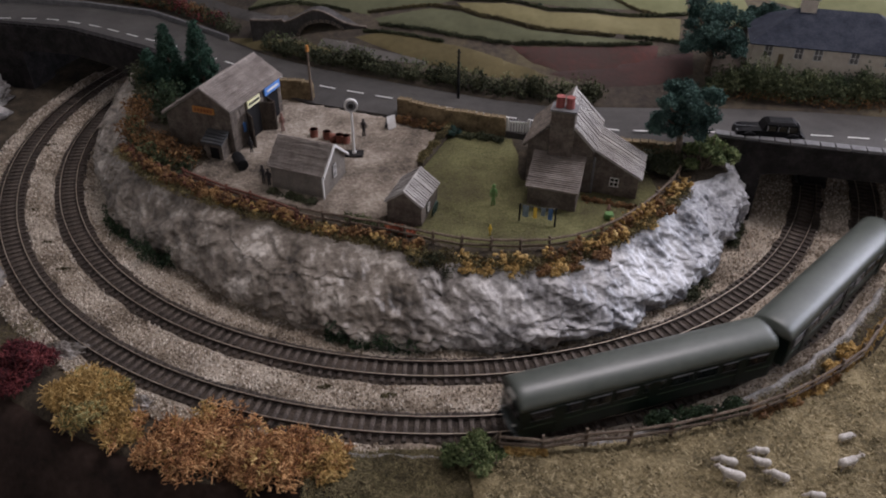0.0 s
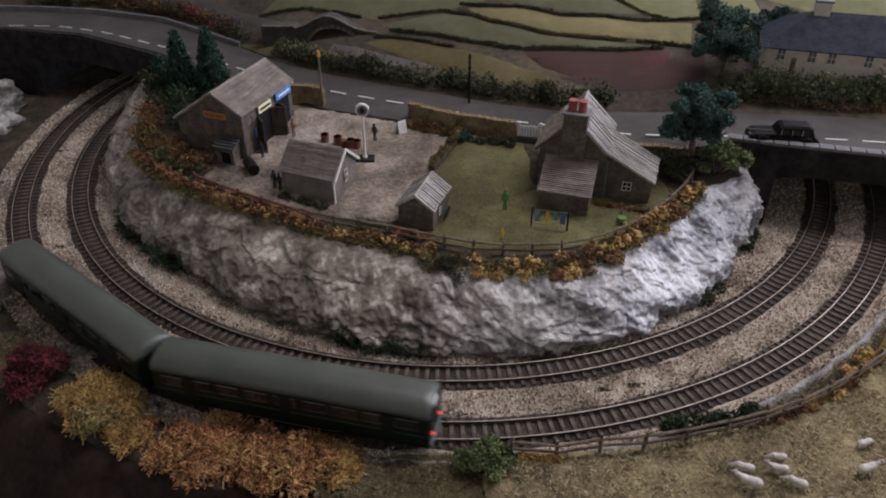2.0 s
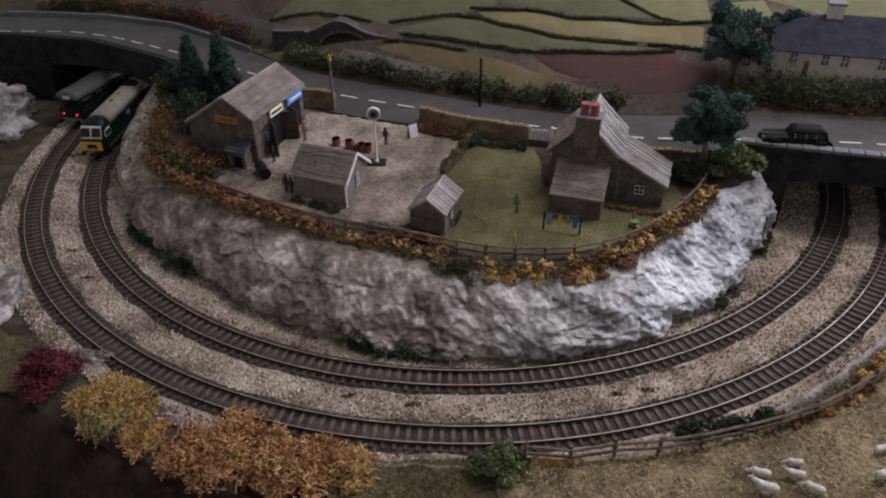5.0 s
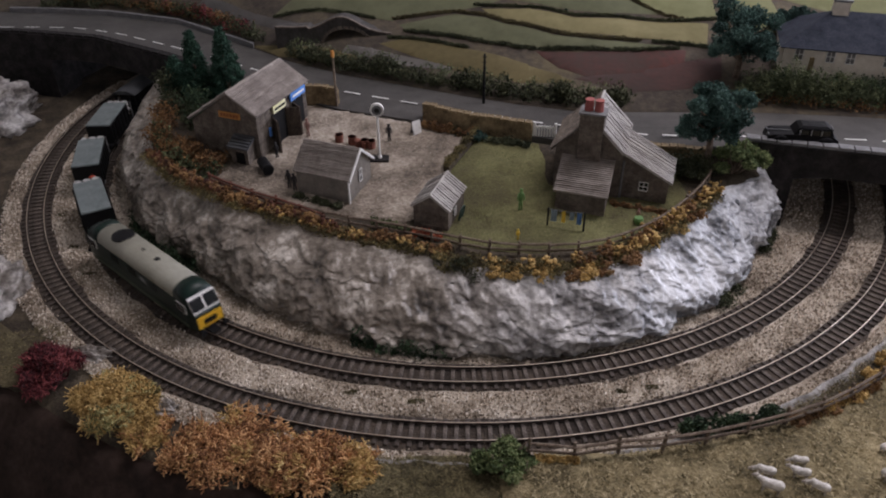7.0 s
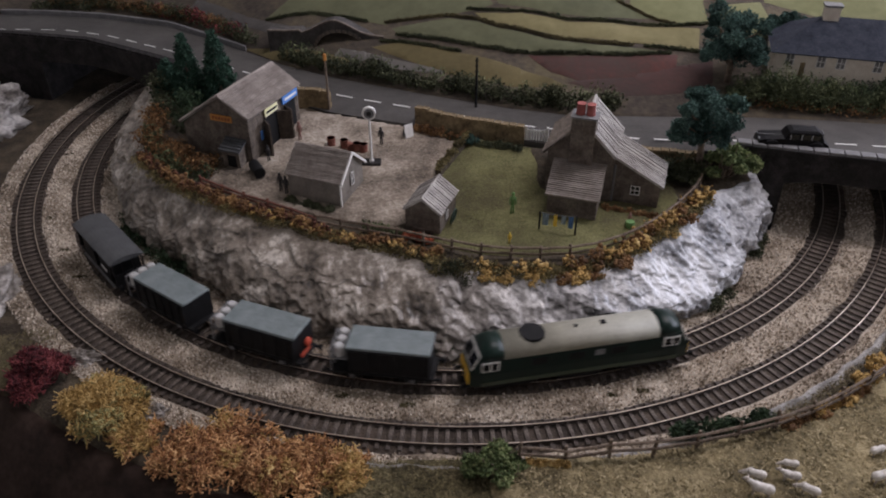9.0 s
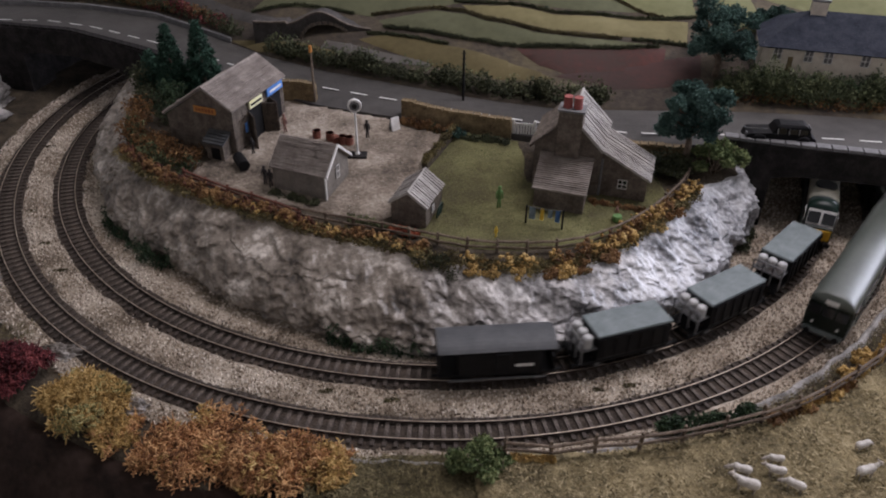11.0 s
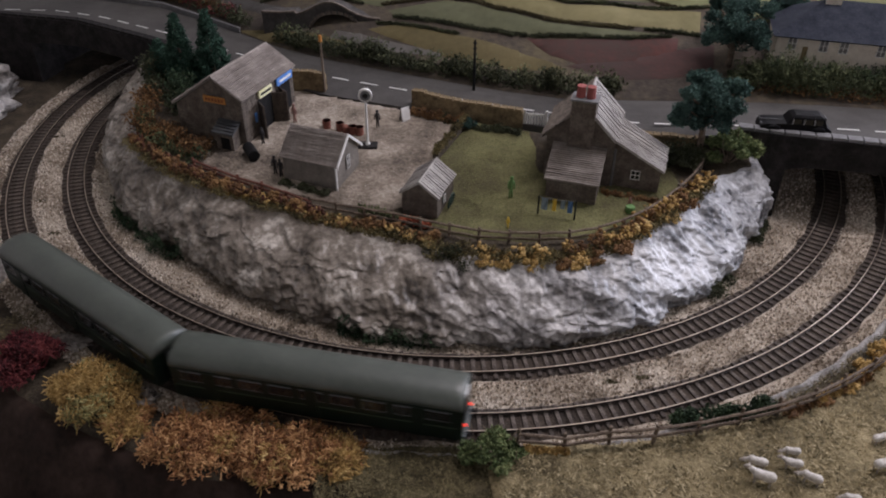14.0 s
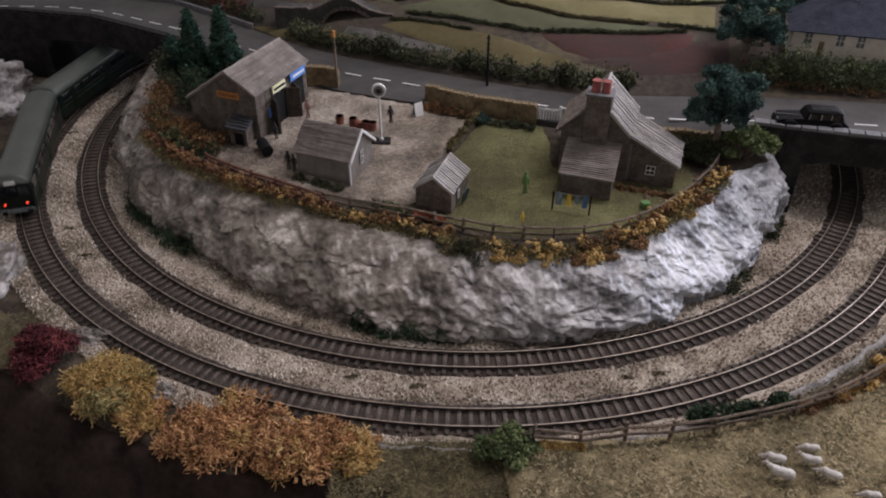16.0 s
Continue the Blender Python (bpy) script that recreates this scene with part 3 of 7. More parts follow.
def build_rock():
    s = Shape()
    cols, rows = 800, 84
    rings = []
    for i in range(cols + 1):
        a, b = line_at(ROCK_FOOT, i / cols), line_at(ROCK_TOP, i / cols)
        out = (a - b)
        out = Vector((out.x, out.y, 0)).normalized()
        ring = []
        top = plateau_z(b.y) - 0.003
        for k in range(rows + 1):
            h = k / rows
            bulge = math.sin(math.pi * h ** 0.8) * 0.015 - 0.007 * (1 - h) ** 3 + 0.002
            p = Vector((a.x + (b.x - a.x) * h ** 1.25, a.y + (b.y - a.y) * h ** 1.25, -0.007 + (top + 0.007) * h))
            q = Vector((p.x * 26, p.y * 26, p.z * 34))
            lean = Vector((q.x * 0.8 + q.z * 0.55, q.y * 0.8, q.z * 0.6 - q.x * 0.2))
            rough = interp(p.x, [(-0.3, 0.75), (0.0, 0.85), (0.12, 1.15), (0.3, 1.3)])
            big = 0.0085 * noise.noise(q * 0.42) + chip(lean * 0.62) * 0.0075
            mid = noise.ridged_multi_fractal(lean * 1.15, 0.75, 2.2, 4, 1.0, 2.0) * 0.0068 - 0.0085
            fine = rough * (0.0042 * (0.45 - noise.turbulence(q * 2.6, 3, True)) + chip(q * 4.2) * 0.0022 + chip(q * 7.5) * 0.0014)
            pit = -0.014 * max(0, noise.noise(q * 1.7 + Vector((5, 1, 8))) - 0.38)
            crag = big + mid + fine + pit
            edge = min(1.0, (1 - h) * 6) * min(1, h * 8 + 0.35)
            p += out * (bulge + crag * edge)
            p.z += noise.noise(q * 1.3) * 0.005 * edge
            ring.append(p)
        ring.append(Vector((b.x - out.x * 0.03, b.y - out.y * 0.03, top - 0.002)))
        rings.append(ring)
    s.loft(rings, closed=False)
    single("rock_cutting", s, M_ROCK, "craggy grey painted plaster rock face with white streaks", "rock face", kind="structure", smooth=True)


def patch(name, outline, zf, mat, label, category, thick=0.002, step=0.006, bumpy=0.001):
    """A flat-ish patch of ground inside an outline, as a grid cut to it."""
    xs, ys = [p[0] for p in outline], [p[1] for p in outline]
    bm = bmesh.new()
    face = bm.faces.new([bm.verts.new((x, y, 0)) for x, y in outline])
    for axis, lo, hi in ((0, min(xs), max(xs)), (1, min(ys), max(ys))):
        c = lo + step
        while c < hi:
            co, no = [0, 0, 0], [0, 0, 0]
            co[axis], no[axis] = c, 1
            bmesh.ops.bisect_plane(bm, geom=bm.verts[:] + bm.edges[:] + bm.faces[:], plane_co=co, plane_no=no)
            c += step
    for v in bm.verts:
        rimv = v.is_boundary
        v.co.z = zf(v.co.x, v.co.y) + (-thick if rimv else bumpy * noise.noise(Vector((v.co.x * 60, v.co.y * 60, 0))))
        v.co *= K
    bmesh.ops.recalc_face_normals(bm, faces=bm.faces[:])
    me = bpy.data.meshes.new(name)
    bm.to_mesh(me)
    bm.free()
    if me.polygons and me.polygons[0].normal.z < 0:
        me.flip_normals()
    me.materials.append(mat)
    me.polygons.foreach_set("use_smooth", [True] * len(me.polygons))
    ob = new(name, me)
    return tagged(ob, label, category, "", "structure")


def build_plateau():
    inner = [(x, y) for x, y in ROCK_TOP] + [(0.30, 0.70), (0.2, 0.702), (0.1, 0.728), (0.0, 0.758), (-0.13, 0.80), (-0.25, 0.86), (-0.33, 0.90)]
    patch("plateau", inner, lambda x, y: plateau_z(y) - 0.0015, M_EARTH, "scrubby brown earth on top of the rock", "ground", 0.004, 0.012, 0.002)
    patch("yard", [(-0.235, 0.655), (-0.2, 0.633), (-0.15, 0.612), (-0.1, 0.594), (-0.05, 0.58), (-0.012, 0.60), (0.0, 0.665), (0.028, 0.735), (-0.03, 0.755), (-0.12, 0.786), (-0.17, 0.80), (-0.2, 0.72)], lambda x, y: plateau_z(y) + 0.0005, M_YARD, "pale rutted dirt yard between the buildings", "yard")
    patch("lawn", [(-0.005, 0.664), (-0.012, 0.60), (-0.01, 0.555), (0.028, 0.543), (0.067, 0.538), (0.106, 0.54), (0.14, 0.548), (0.175, 0.565), (0.2, 0.59), (0.225, 0.62), (0.22, 0.66), (0.17, 0.69), (0.09, 0.715), (0.03, 0.735)], lambda x, y: plateau_z(y) + 0.0008, M_LAWN, "worn olive green cottage lawn", "lawn", bumpy=0.0015)
    patch("path", [(0.090, 0.714), (0.108, 0.708), (0.113, 0.672), (0.104, 0.645), (0.094, 0.635), (0.090, 0.65), (0.093, 0.68)], lambda x, y: plateau_z(y) + 0.0022, M_EARTH, "worn brown path from the gate to the farmhouse", "path", 0.0016, 0.006, 0.0012)
    patch("field", [(0.03, 0.34), (0.055, 0.358), (0.12, 0.362), (0.19, 0.372), (0.254, 0.389), (0.318, 0.42), (0.37, 0.45), (0.45, 0.53), (0.62, 0.62), (0.7, 0.5), (0.6, 0.15), (0.05, 0.15)], lambda x, y: 0.004 + 0.003 * noise.noise(Vector((x * 12, y * 12, 5))), M_FIELD, "dry straw-coloured sheep pasture", "field", 0.004, 0.008, 0.002)


def near_z(x):
    """Height of the road's near edge, which dips to the yard between the bridges."""
    return interp(x, [(-0.36, ROAD_Z), (-0.26, 0.0775), (-0.12, 0.0745), (0.2, 0.0725), (0.285, ROAD_Z)])


def road_z(x, u):
    return near_z(x) + (ROAD_Z - near_z(x)) * min(1.0, u * 1.6)


def build_road():
    s = Shape()
    n = 160
    rings = []
    for i in range(n + 1):
        x = -1.0 + 2.0 * i / n
        a, b = interp(x, ROAD_NEAR), interp(x, ROAD_FAR)
        rings.append([(x, a, near_z(x) - 0.012), (x, a, near_z(x) - 0.0008)] + [(x, a + (b - a) * k / 6, road_z(x, k / 6) + 0.001 * math.sin(math.pi * k / 6)) for k in range(1, 6)] + [(x, b, ROAD_Z - 0.0008), (x, b, ROAD_Z - 0.012)])
    s.loft(rings, closed=True, caps=True)
    single("road", s, M_ROAD, "dark grey two-lane asphalt road", "road", kind="structure")
    # broken white centre line
    marks = thing("road_marking", put(0, 0, 0), "broken white centre line painted on the road", "road marking")
    tagged(marks, kind="structure")
    pos = 0.0
    length = 2.18
    while pos < length:
        a, b = line_at(ROAD_MID, pos / length), line_at(ROAD_MID, (pos + 0.022) / length)
        d = (b - a).normalized()
        w = Vector((-d.y, d.x)) * 0.0012
        z = road_z(a.x, 0.45) + 0.0016
        part("dash", Shape().add([(a.x - w.x, a.y - w.y, z), (b.x - w.x, b.y - w.y, z), (b.x + w.x, b.y + w.y, z), (a.x + w.x, a.y + w.y, z)], [(0, 1, 2, 3)]), M_PAINT, marks)
        pos += 0.0375
    # hillside behind it
    s = Shape()
    rings = []
    for i in range(121):
        x = -1.0 + 2.0 * i / 120
        b = interp(x, ROAD_FAR)
        rings.append([(x, b - 0.002, 0.066)] + [(x, b + 0.9 * (k / 40) ** 1.4, land_z(x, b + 0.9 * (k / 40) ** 1.4)) for k in range(41)])
    s.loft(rings, closed=False)
    single("hillside", s, M_MOOR, "brown and green moorland slope behind the road", "hillside", kind="structure", smooth=True)


M_MOOR = material("moor", [(0.03, 0.024, 0.02), (0.07, 0.056, 0.042), (0.12, 0.1, 0.06)], 9, 0.95, 0.5, 120, bump_scale=200)


def build_bridge(name, pts, openings, label, cap=None):
    """A stone road bridge: wall below the road's near edge with an opening, a parapet and coping stones."""
    root = thing(name, put(0, 0, 0), label, "bridge", "road bridges")
    n = 60
    wall = Shape()
    base, top = -0.007, ROAD_Z + 0.006
    seg = []
    for i in range(n + 1):
        p = line_at(pts, i / n)
        q = line_at(pts, min(1, (i + 1) / n)) - line_at(pts, max(0, (i - 1) / n))
        nrm = Vector((-q.y, q.x)).normalized()
        s0 = i / n
        low = base
        for a, b, crown, spring in openings:
            if a <= s0 <= b:
                u = (s0 - a) / (b - a) * 2 - 1
                low = spring + (crown - spring) * math.sqrt(max(0.0, 1 - abs(u) ** 7.0))
        seg.append((p - nrm * 0.0025, nrm, low))
    rings = []
    last = None
    for p, m, low in seg:
        for l in ([last, low] if last is not None and (last < 0) != (low < 0) else [low]):
            t, far = 0.006, 0.05
            rings.append([(p.x, p.y, l), (p.x, p.y, top), (p.x + m.x * t, p.y + m.y * t, top), (p.x + m.x * t, p.y + m.y * t, ROAD_Z - 0.004), (p.x + m.x * far, p.y + m.y * far, ROAD_Z - 0.004), (p.x + m.x * far, p.y + m.y * far, l)])
        last = low
    wall.loft(rings, caps=True)
    part("bridge_wall", wall, M_DARKSTONE, root, "very dark stone bridge face with a low arch")
    total = sum((Vector(b) - Vector(a)).length for a, b in zip(pts, pts[1:]))
    cnt = int(total / 0.014)
    for i in range(cnt):
        p, q = line_at(pts, i / cnt), line_at(pts, (i + 0.94) / cnt)
        ang = math.degrees(math.atan2(q.y - p.y, q.x - p.x))
        c = Shape().box(0, (q - p).length, -0.0015, 0.0085, 0, 0.003, 0.0006)
        part("coping_stone", c, cap or M_COPING, root, at=put(p.x, p.y, top + 0.0004, ang))
    return root


def build_tunnel():
    # Unseen wall behind the bridges, added to keep light out of the tunnel.
    s = Shape()
    rings = []
    for j in range(121):
        deg = -26 + 188 * j / 120
        rings.append([rim(0.60, deg, -0.007), rim(0.60, deg, 0.066), rim(0.612, deg, 0.066), rim(0.612, deg, -0.007)])
    s.loft(rings, caps=True)
    single("tunnel_light_block", s, M_DARKSTONE, "added dark wall that keeps light out of the hidden tunnel", "tunnel", kind="structure")
    s = Shape()
    rings = []
    for i in range(50):
        x = -0.66 + 0.40 * i / 49
        y = interp(x, ROAD_FAR)
        rings.append([(x, y - 0.001, ROAD_Z - 0.004), (x, y - 0.001, ROAD_Z + 0.006 + 0.0006 * noise.noise(Vector((i, 0, 0)))), (x, y + 0.005, ROAD_Z + 0.006), (x, y + 0.005, ROAD_Z - 0.004)])
    s.loft(rings, caps=True)
    single("roadside_kerb_wall", s, M_COPING, "low grey stone wall round the outside of the bend", "wall", kind="structure")


build_ground()
build_tunnel()
inner_track = build_track("inner_track", R_IN, "inner curved model railway track with brown sleepers")
outer_track = build_track("outer_track", R_OUT, "outer curved model railway track with brown sleepers")
build_rock()
build_plateau()
build_road()
build_bridge("road_bridge", [(0.293, 0.682), (0.35, 0.665), (0.426, 0.645), (0.62, 0.6), (0.9, 0.53)], [(0.075, 0.55, 0.056, 0.045)], "dark stone road bridge with pale coping over both tracks")
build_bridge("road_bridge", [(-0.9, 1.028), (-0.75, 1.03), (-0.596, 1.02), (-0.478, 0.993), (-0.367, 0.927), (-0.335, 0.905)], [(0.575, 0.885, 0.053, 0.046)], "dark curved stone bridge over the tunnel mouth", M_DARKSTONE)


# ---- trains ----
M_LIME = material("pale_green_band", [(0.035, 0.05, 0.03), (0.055, 0.075, 0.045)], 50, 0.4, 0)


def bogie(parent, x, wheels=2, gap=0.028):
    b = part("bogie", Shape().box(x - gap / 2 - 0.006, x + gap / 2 + 0.006, -0.0125, 0.0125, 0.003, 0.009, 0.001), M_BLACK, parent)
    for k in range(wheels):
        wx = x - gap / 2 + gap * k / max(1, wheels - 1)
        w = Shape()
        for y in (-0.0082, 0.0082):
            w.tube([(wx, y - 0.0013, 0.0062), (wx, y + 0.0013, 0.0062)], [0.0062, 0.0062], 16)
        w.tube([(wx, -0.008, 0.0062), (wx, 0.008, 0.0062)], [0.0012, 0.0012], 6)
        part("wheelset", w, M_RAIL, b, "rusty steel wheelset")
    return b


def build_railcar(cab_front):
    """A green railcar; its cab end is at +x when cab_front, else at -x."""
    L, w = 0.213, 0.0172
    root = thing("railcar", put(0, 0, 0), "dark green diesel railcar with a grey-green curved roof", "train car", "two-car diesel train")
    s = Shape()
    h0, h1 = 0.008, 0.036
    rings = []
    for x, k in ((-L / 2, 0.97), (-L / 2 + 0.002, 1.0), (L / 2 - 0.002, 1.0), (L / 2, 0.97)):
        rings.append([(x, y * k, z if z < h1 else h0 + (z - h0) * k) for y, z in [(-w, h0), (-w * 1.03, 0.022), (-w, h1), (w, h1), (w * 1.03, 0.022), (w, h0)]])
    s.loft(rings, caps=True)
    body = part("body", s, M_GREEN, root, "dark green painted body side")
    r = Shape()
    rings = []
    for x, k in ((-L / 2 - 0.0005, 0.90), (-L / 2 + 0.001, 0.97), (-L / 2 + 0.006, 1.0), (L / 2 - 0.006, 1.0), (L / 2 - 0.001, 0.97), (L / 2 + 0.0005, 0.90)):
        n = 14
        rings.append([(x, w * 1.01 * math.sin(a), h1 + 0.0002 + 0.0115 * k * max(0, math.cos(a)) ** 0.85) for a in [(-1 + 2 * i / n) * math.pi / 2 for i in range(n + 1)]])
    r.loft(rings, closed=True, caps=True)
    roof = part("roof", r, M_COACHROOF, root, "smooth grey-green curved roof", smooth=True)
    for sx in (-1, 1):
        for i in range(9):
            x = -L / 2 + 0.016 + i * (L - 0.032) / 8
            win = Shape().box(x - 0.0085, x + 0.0085, -0.0004, 0.0004, 0.0255, 0.0335)
            g = part("window", win, M_GLASS, body, at=put(0, sx * (w * 1.012 + 0.0004), 0))
            part("window_frame", Shape().box(x - 0.0088, x + 0.0088, -0.0003, 0.0003, 0.0335, 0.0340).box(x - 0.0088, x + 0.0088, -0.0003, 0.0003, 0.0250, 0.0255), M_COPING, g)
        part("lining", Shape().box(-L / 2 + 0.002, L / 2 - 0.002, -0.0003, 0.0003, 0.0195, 0.0200), M_LIME, body, "thin pale green lining", at=put(0, sx * (w * 1.028 + 0.0002), 0))
        for i in range(3):
            x = -L / 2 + 0.03 + i * (L - 0.06) / 2
            part("door", Shape().box(x - 0.0045, x + 0.0045, -0.0003, 0.0003, 0.0085, 0.0352), M_GREEN, body, at=put(0, sx * (w * 1.03 + 0.0005), 0))
    part("underframe", Shape().box(-L / 2 + 0.004, L / 2 - 0.004, -0.0155, 0.0155, 0.0055, 0.0082).box(-0.03, -0.005, -0.014, 0.014, 0.003, 0.008, 0.001).box(0.004, 0.026, -0.014, 0.014, 0.003, 0.008, 0.001), M_BLACK, root)
    for x in (-L / 2 + 0.034, L / 2 - 0.034):
        bogie(root, x)
    e = 1 if cab_front else -1
    cab = Shape().box(-0.0006, 0.0006, -w * 0.96, w * 0.96, 0.009, 0.0365)
    cabp = part("cab_front", cab, M_GREEN, root, at=put(e * (L / 2 + 0.0006), 0, 0))
    for y in (-0.0105, 0, 0.0105):
        part("cab_window", Shape().box(-0.0004, 0.0004, y - 0.0045, y + 0.0045, 0.0255, 0.0345), M_GLASS, cabp, at=put(e * 0.0009, 0, 0))
    part("route_box", Shape().box(-0.0008, 0.0008, -0.005, 0.005, 0.0372, 0.0412), M_WHITE, cabp, "white destination box")
    for y in (-0.0115, 0.0115):
        part("buffer", Shape().tube([(0, y, 0.0085), (e * 0.005, y, 0.0085)], [0.0013, 0.0013], 8).tube([(e * 0.005, y, 0.0085), (e * 0.006, y, 0.0085)], [0.0026, 0.0026], 10), M_BLACK, root, at=put(e * L / 2, 0, 0))
        lamp = Shape().tube([(0, y * 0.87, 0.0165), (e * 0.0014, y * 0.87, 0.0165)], [0.0010, 0.0009], 10)
        part("tail_lamp" if not cab_front else "marker_lamp", lamp, M_TAIL if not cab_front else M_WHITE, cabp, "glowing red tail lamp" if not cab_front else "white marker lamp", at=put(e * 0.0006, 0, 0))
    part("buffer_beam", Shape().box(-0.0006, 0.0006, -w * 0.92, w * 0.92, 0.0065, 0.0108), M_WAGONGREY, cabp, "pale grey buffer beam", at=put(e * 0.0010, 0, 0))
    ino = -e
    part("gangway", Shape().box(-0.003, 0.003, -0.006, 0.006, 0.010, 0.034, 0.001), M_BLACK, root, "black corridor bellows", at=put(ino * (L / 2 + 0.002), 0, 0))
    return root


def build_locomotive():
    L, w = 0.178, 0.0147
    root = thing("diesel_locomotive", put(0, 0, 0), "two-tone green diesel locomotive with grey roof and yellow nose", "locomotive")
    s = Shape()
    h0, h1 = 0.0085, 0.033
    rings = []
    for x, k, top in ((-L / 2, 0.86, 0.0235), (-L / 2 + 0.0095, 0.97, h1), (-L / 2 + 0.02, 1, h1), (L / 2 - 0.02, 1, h1), (L / 2 - 0.0095, 0.97, h1), (L / 2, 0.86, 0.0235)):
        rings.append([(x, y * k, z) for y, z in [(-w, h0), (-w * 1.02, 0.02), (-w * 0.97, top), (w * 0.97, top), (w * 1.02, 0.02), (w, h0)]])
    s.loft(rings, caps=True)
    body = part("body", s, M_LOCOGREEN, root, "dark green painted body")
    def roof_piece(x0, x1, mat, label, drop0=0.0, drop1=0.0):
        r = Shape()
        n = 10
        r.loft([[(x, w * 0.98 * math.sin(a), h1 + 0.0003 + (0.0115 - d) * max(0, math.cos(a)) ** 0.7) for a in [(-1 + 2 * i / n) * math.pi / 2 for i in range(n + 1)]] for x, d in ((x0, drop0), ((x0 + x1) / 2, 0), (x1, drop1))], caps=True)
        return part("roof", r, mat, root, label, smooth=True)
    top = roof_piece(-L / 2 + 0.026, L / 2 - 0.026, M_LOCOROOF, "pale weathered grey roof")
    roof_piece(L / 2 - 0.0258, L / 2 - 0.0075, M_LOCOGREEN, "green cab roof", 0, 0.0035)
    roof_piece(-L / 2 + 0.0075, -L / 2 + 0.0258, M_LOCOGREEN, "green cab roof", 0.0035, 0)
    part("fan_grille", Shape().tube([(-0.038, 0, 0.0435), (-0.038, 0, 0.0453)], [0.0105, 0.010], 24), M_BLACK, top, "round black radiator fan")
    part("exhaust", Shape().box(0.018, 0.022, -0.002, 0.002, 0.0435, 0.0455), M_BLACK, top)
    part("exhaust", Shape().box(-0.004, -0.001, -0.0015, 0.0015, 0.0435, 0.0452), M_BLACK, top)
    for e in (1, -1):
        nose = Shape()
        nose.prism([(e * (L / 2 - 0.0088), 0.0400), (e * (L / 2 - 0.0008), 0.0245), (e * (L / 2 + 0.0012), 0.0235), (e * (L / 2 + 0.0012), 0.0095), (e * (L / 2 - 0.0088), 0.0095)], "y", -w * 0.86, w * 0.86)
        cab = part("cab_front", nose, M_LOCOGREEN, root)
        part("warning_panel", Shape().box(-0.0005, 0.0005, -w * 0.8, w * 0.8, 0.0105, 0.0215, 0.0), M_YELLOW, cab, "bright yellow warning panel", at=put(e * (L / 2 + 0.0018), 0, 0))
        m = Matrix.Translation((e * (L / 2 - 0.0044), 0, 0.0323)) @ Matrix.Rotation(e * radians(-27.3), 4, "Y")
        part("windscreen_surround", Shape().box(-0.0007, 0.0007, -w * 0.85, w * 0.85, -0.0082, 0.0070, m=m), M_WHITE, cab, "white windscreen surround")
        for y in (-0.0066, 0.0066):
            part("windscreen", Shape().box(-0.0005, 0.0005, y - 0.0055, y + 0.0055, -0.0062, 0.0050, m=Matrix.Translation((e * 0.0009, 0, 0)) @ m), M_GLASS, cab)
            part("buffer", Shape().tube([(e * L / 2, y * 1.65, 0.0085), (e * (L / 2 + 0.006), y * 1.65, 0.0085)], [0.0014, 0.0014], 8).tube([(e * (L / 2 + 0.006), y * 1.65, 0.0085), (e * (L / 2 + 0.007), y * 1.65, 0.0085)], [0.0028, 0.0028], 12), M_BLACK, root)
        part("headcode_box", Shape().box(-0.0004, 0.0004, -0.006, 0.006, 0.0135, 0.0185), M_BLACK, cab, at=put(e * (L / 2 + 0.0024), 0, 0))
        for sy in (-1, 1):
            cw = part("cab_side", Shape().box(e * (L / 2 - 0.022), e * (L / 2 - 0.008), -0.0003, 0.0003, 0.0235, 0.0325) if e > 0 else Shape().box(-L / 2 + 0.008, -L / 2 + 0.022, -0.0003, 0.0003, 0.0235, 0.0325), M_WHITE, body, "white cab window band", at=put(0, sy * (w * 1.005), 0))
            for c in (0.0115, 0.018):
                x = e * (L / 2 - c)
                part("cab_window", Shape().box(x - 0.0024, x + 0.0024, -0.0003, 0.0003, 0.0248, 0.0315), M_GLASS, cw, at=put(0, sy * 0.0006, 0))
    for sy in (-1, 1):
        part("lower_band", Shape().box(-L / 2 + 0.008, L / 2 - 0.008, -0.0003, 0.0003, 0.0090, 0.0125), M_LIME, body, "pale green band along the sill", at=put(0, sy * w * 1.012, 0))
        for x in (-0.035, -0.005, 0.03):
            part("side_grille", Shape().box(x - 0.006, x + 0.006, -0.0003, 0.0003, 0.024, 0.0305), M_BLACK, body, at=put(0, sy * w * 1.008, 0))
        part("body_window", Shape().box(0.010, 0.018, -0.0003, 0.0003, 0.025, 0.030), M_COPING, body, at=put(0, sy * w * 1.012, 0))
    part("underframe", Shape().box(-L / 2 + 0.004, L / 2 - 0.004, -0.0115, 0.0115, 0.006, 0.0087).box(-0.018, 0.018, -0.0135, 0.0135, 0.0028, 0.0085, 0.0015), M_BLACK, root)
    for x in (-L / 2 + 0.034, L / 2 - 0.034):
        bogie(root, x, 2, 0.03)
    part("coupling", Shape().box(L / 2, L / 2 + 0.009, -0.004, 0.004, 0.005, 0.0065), M_BLACK, root)
    part("coupling", Shape().box(-L / 2 - 0.006, -L / 2, -0.003, 0.003, 0.005, 0.0065), M_BLACK, root)
    return root


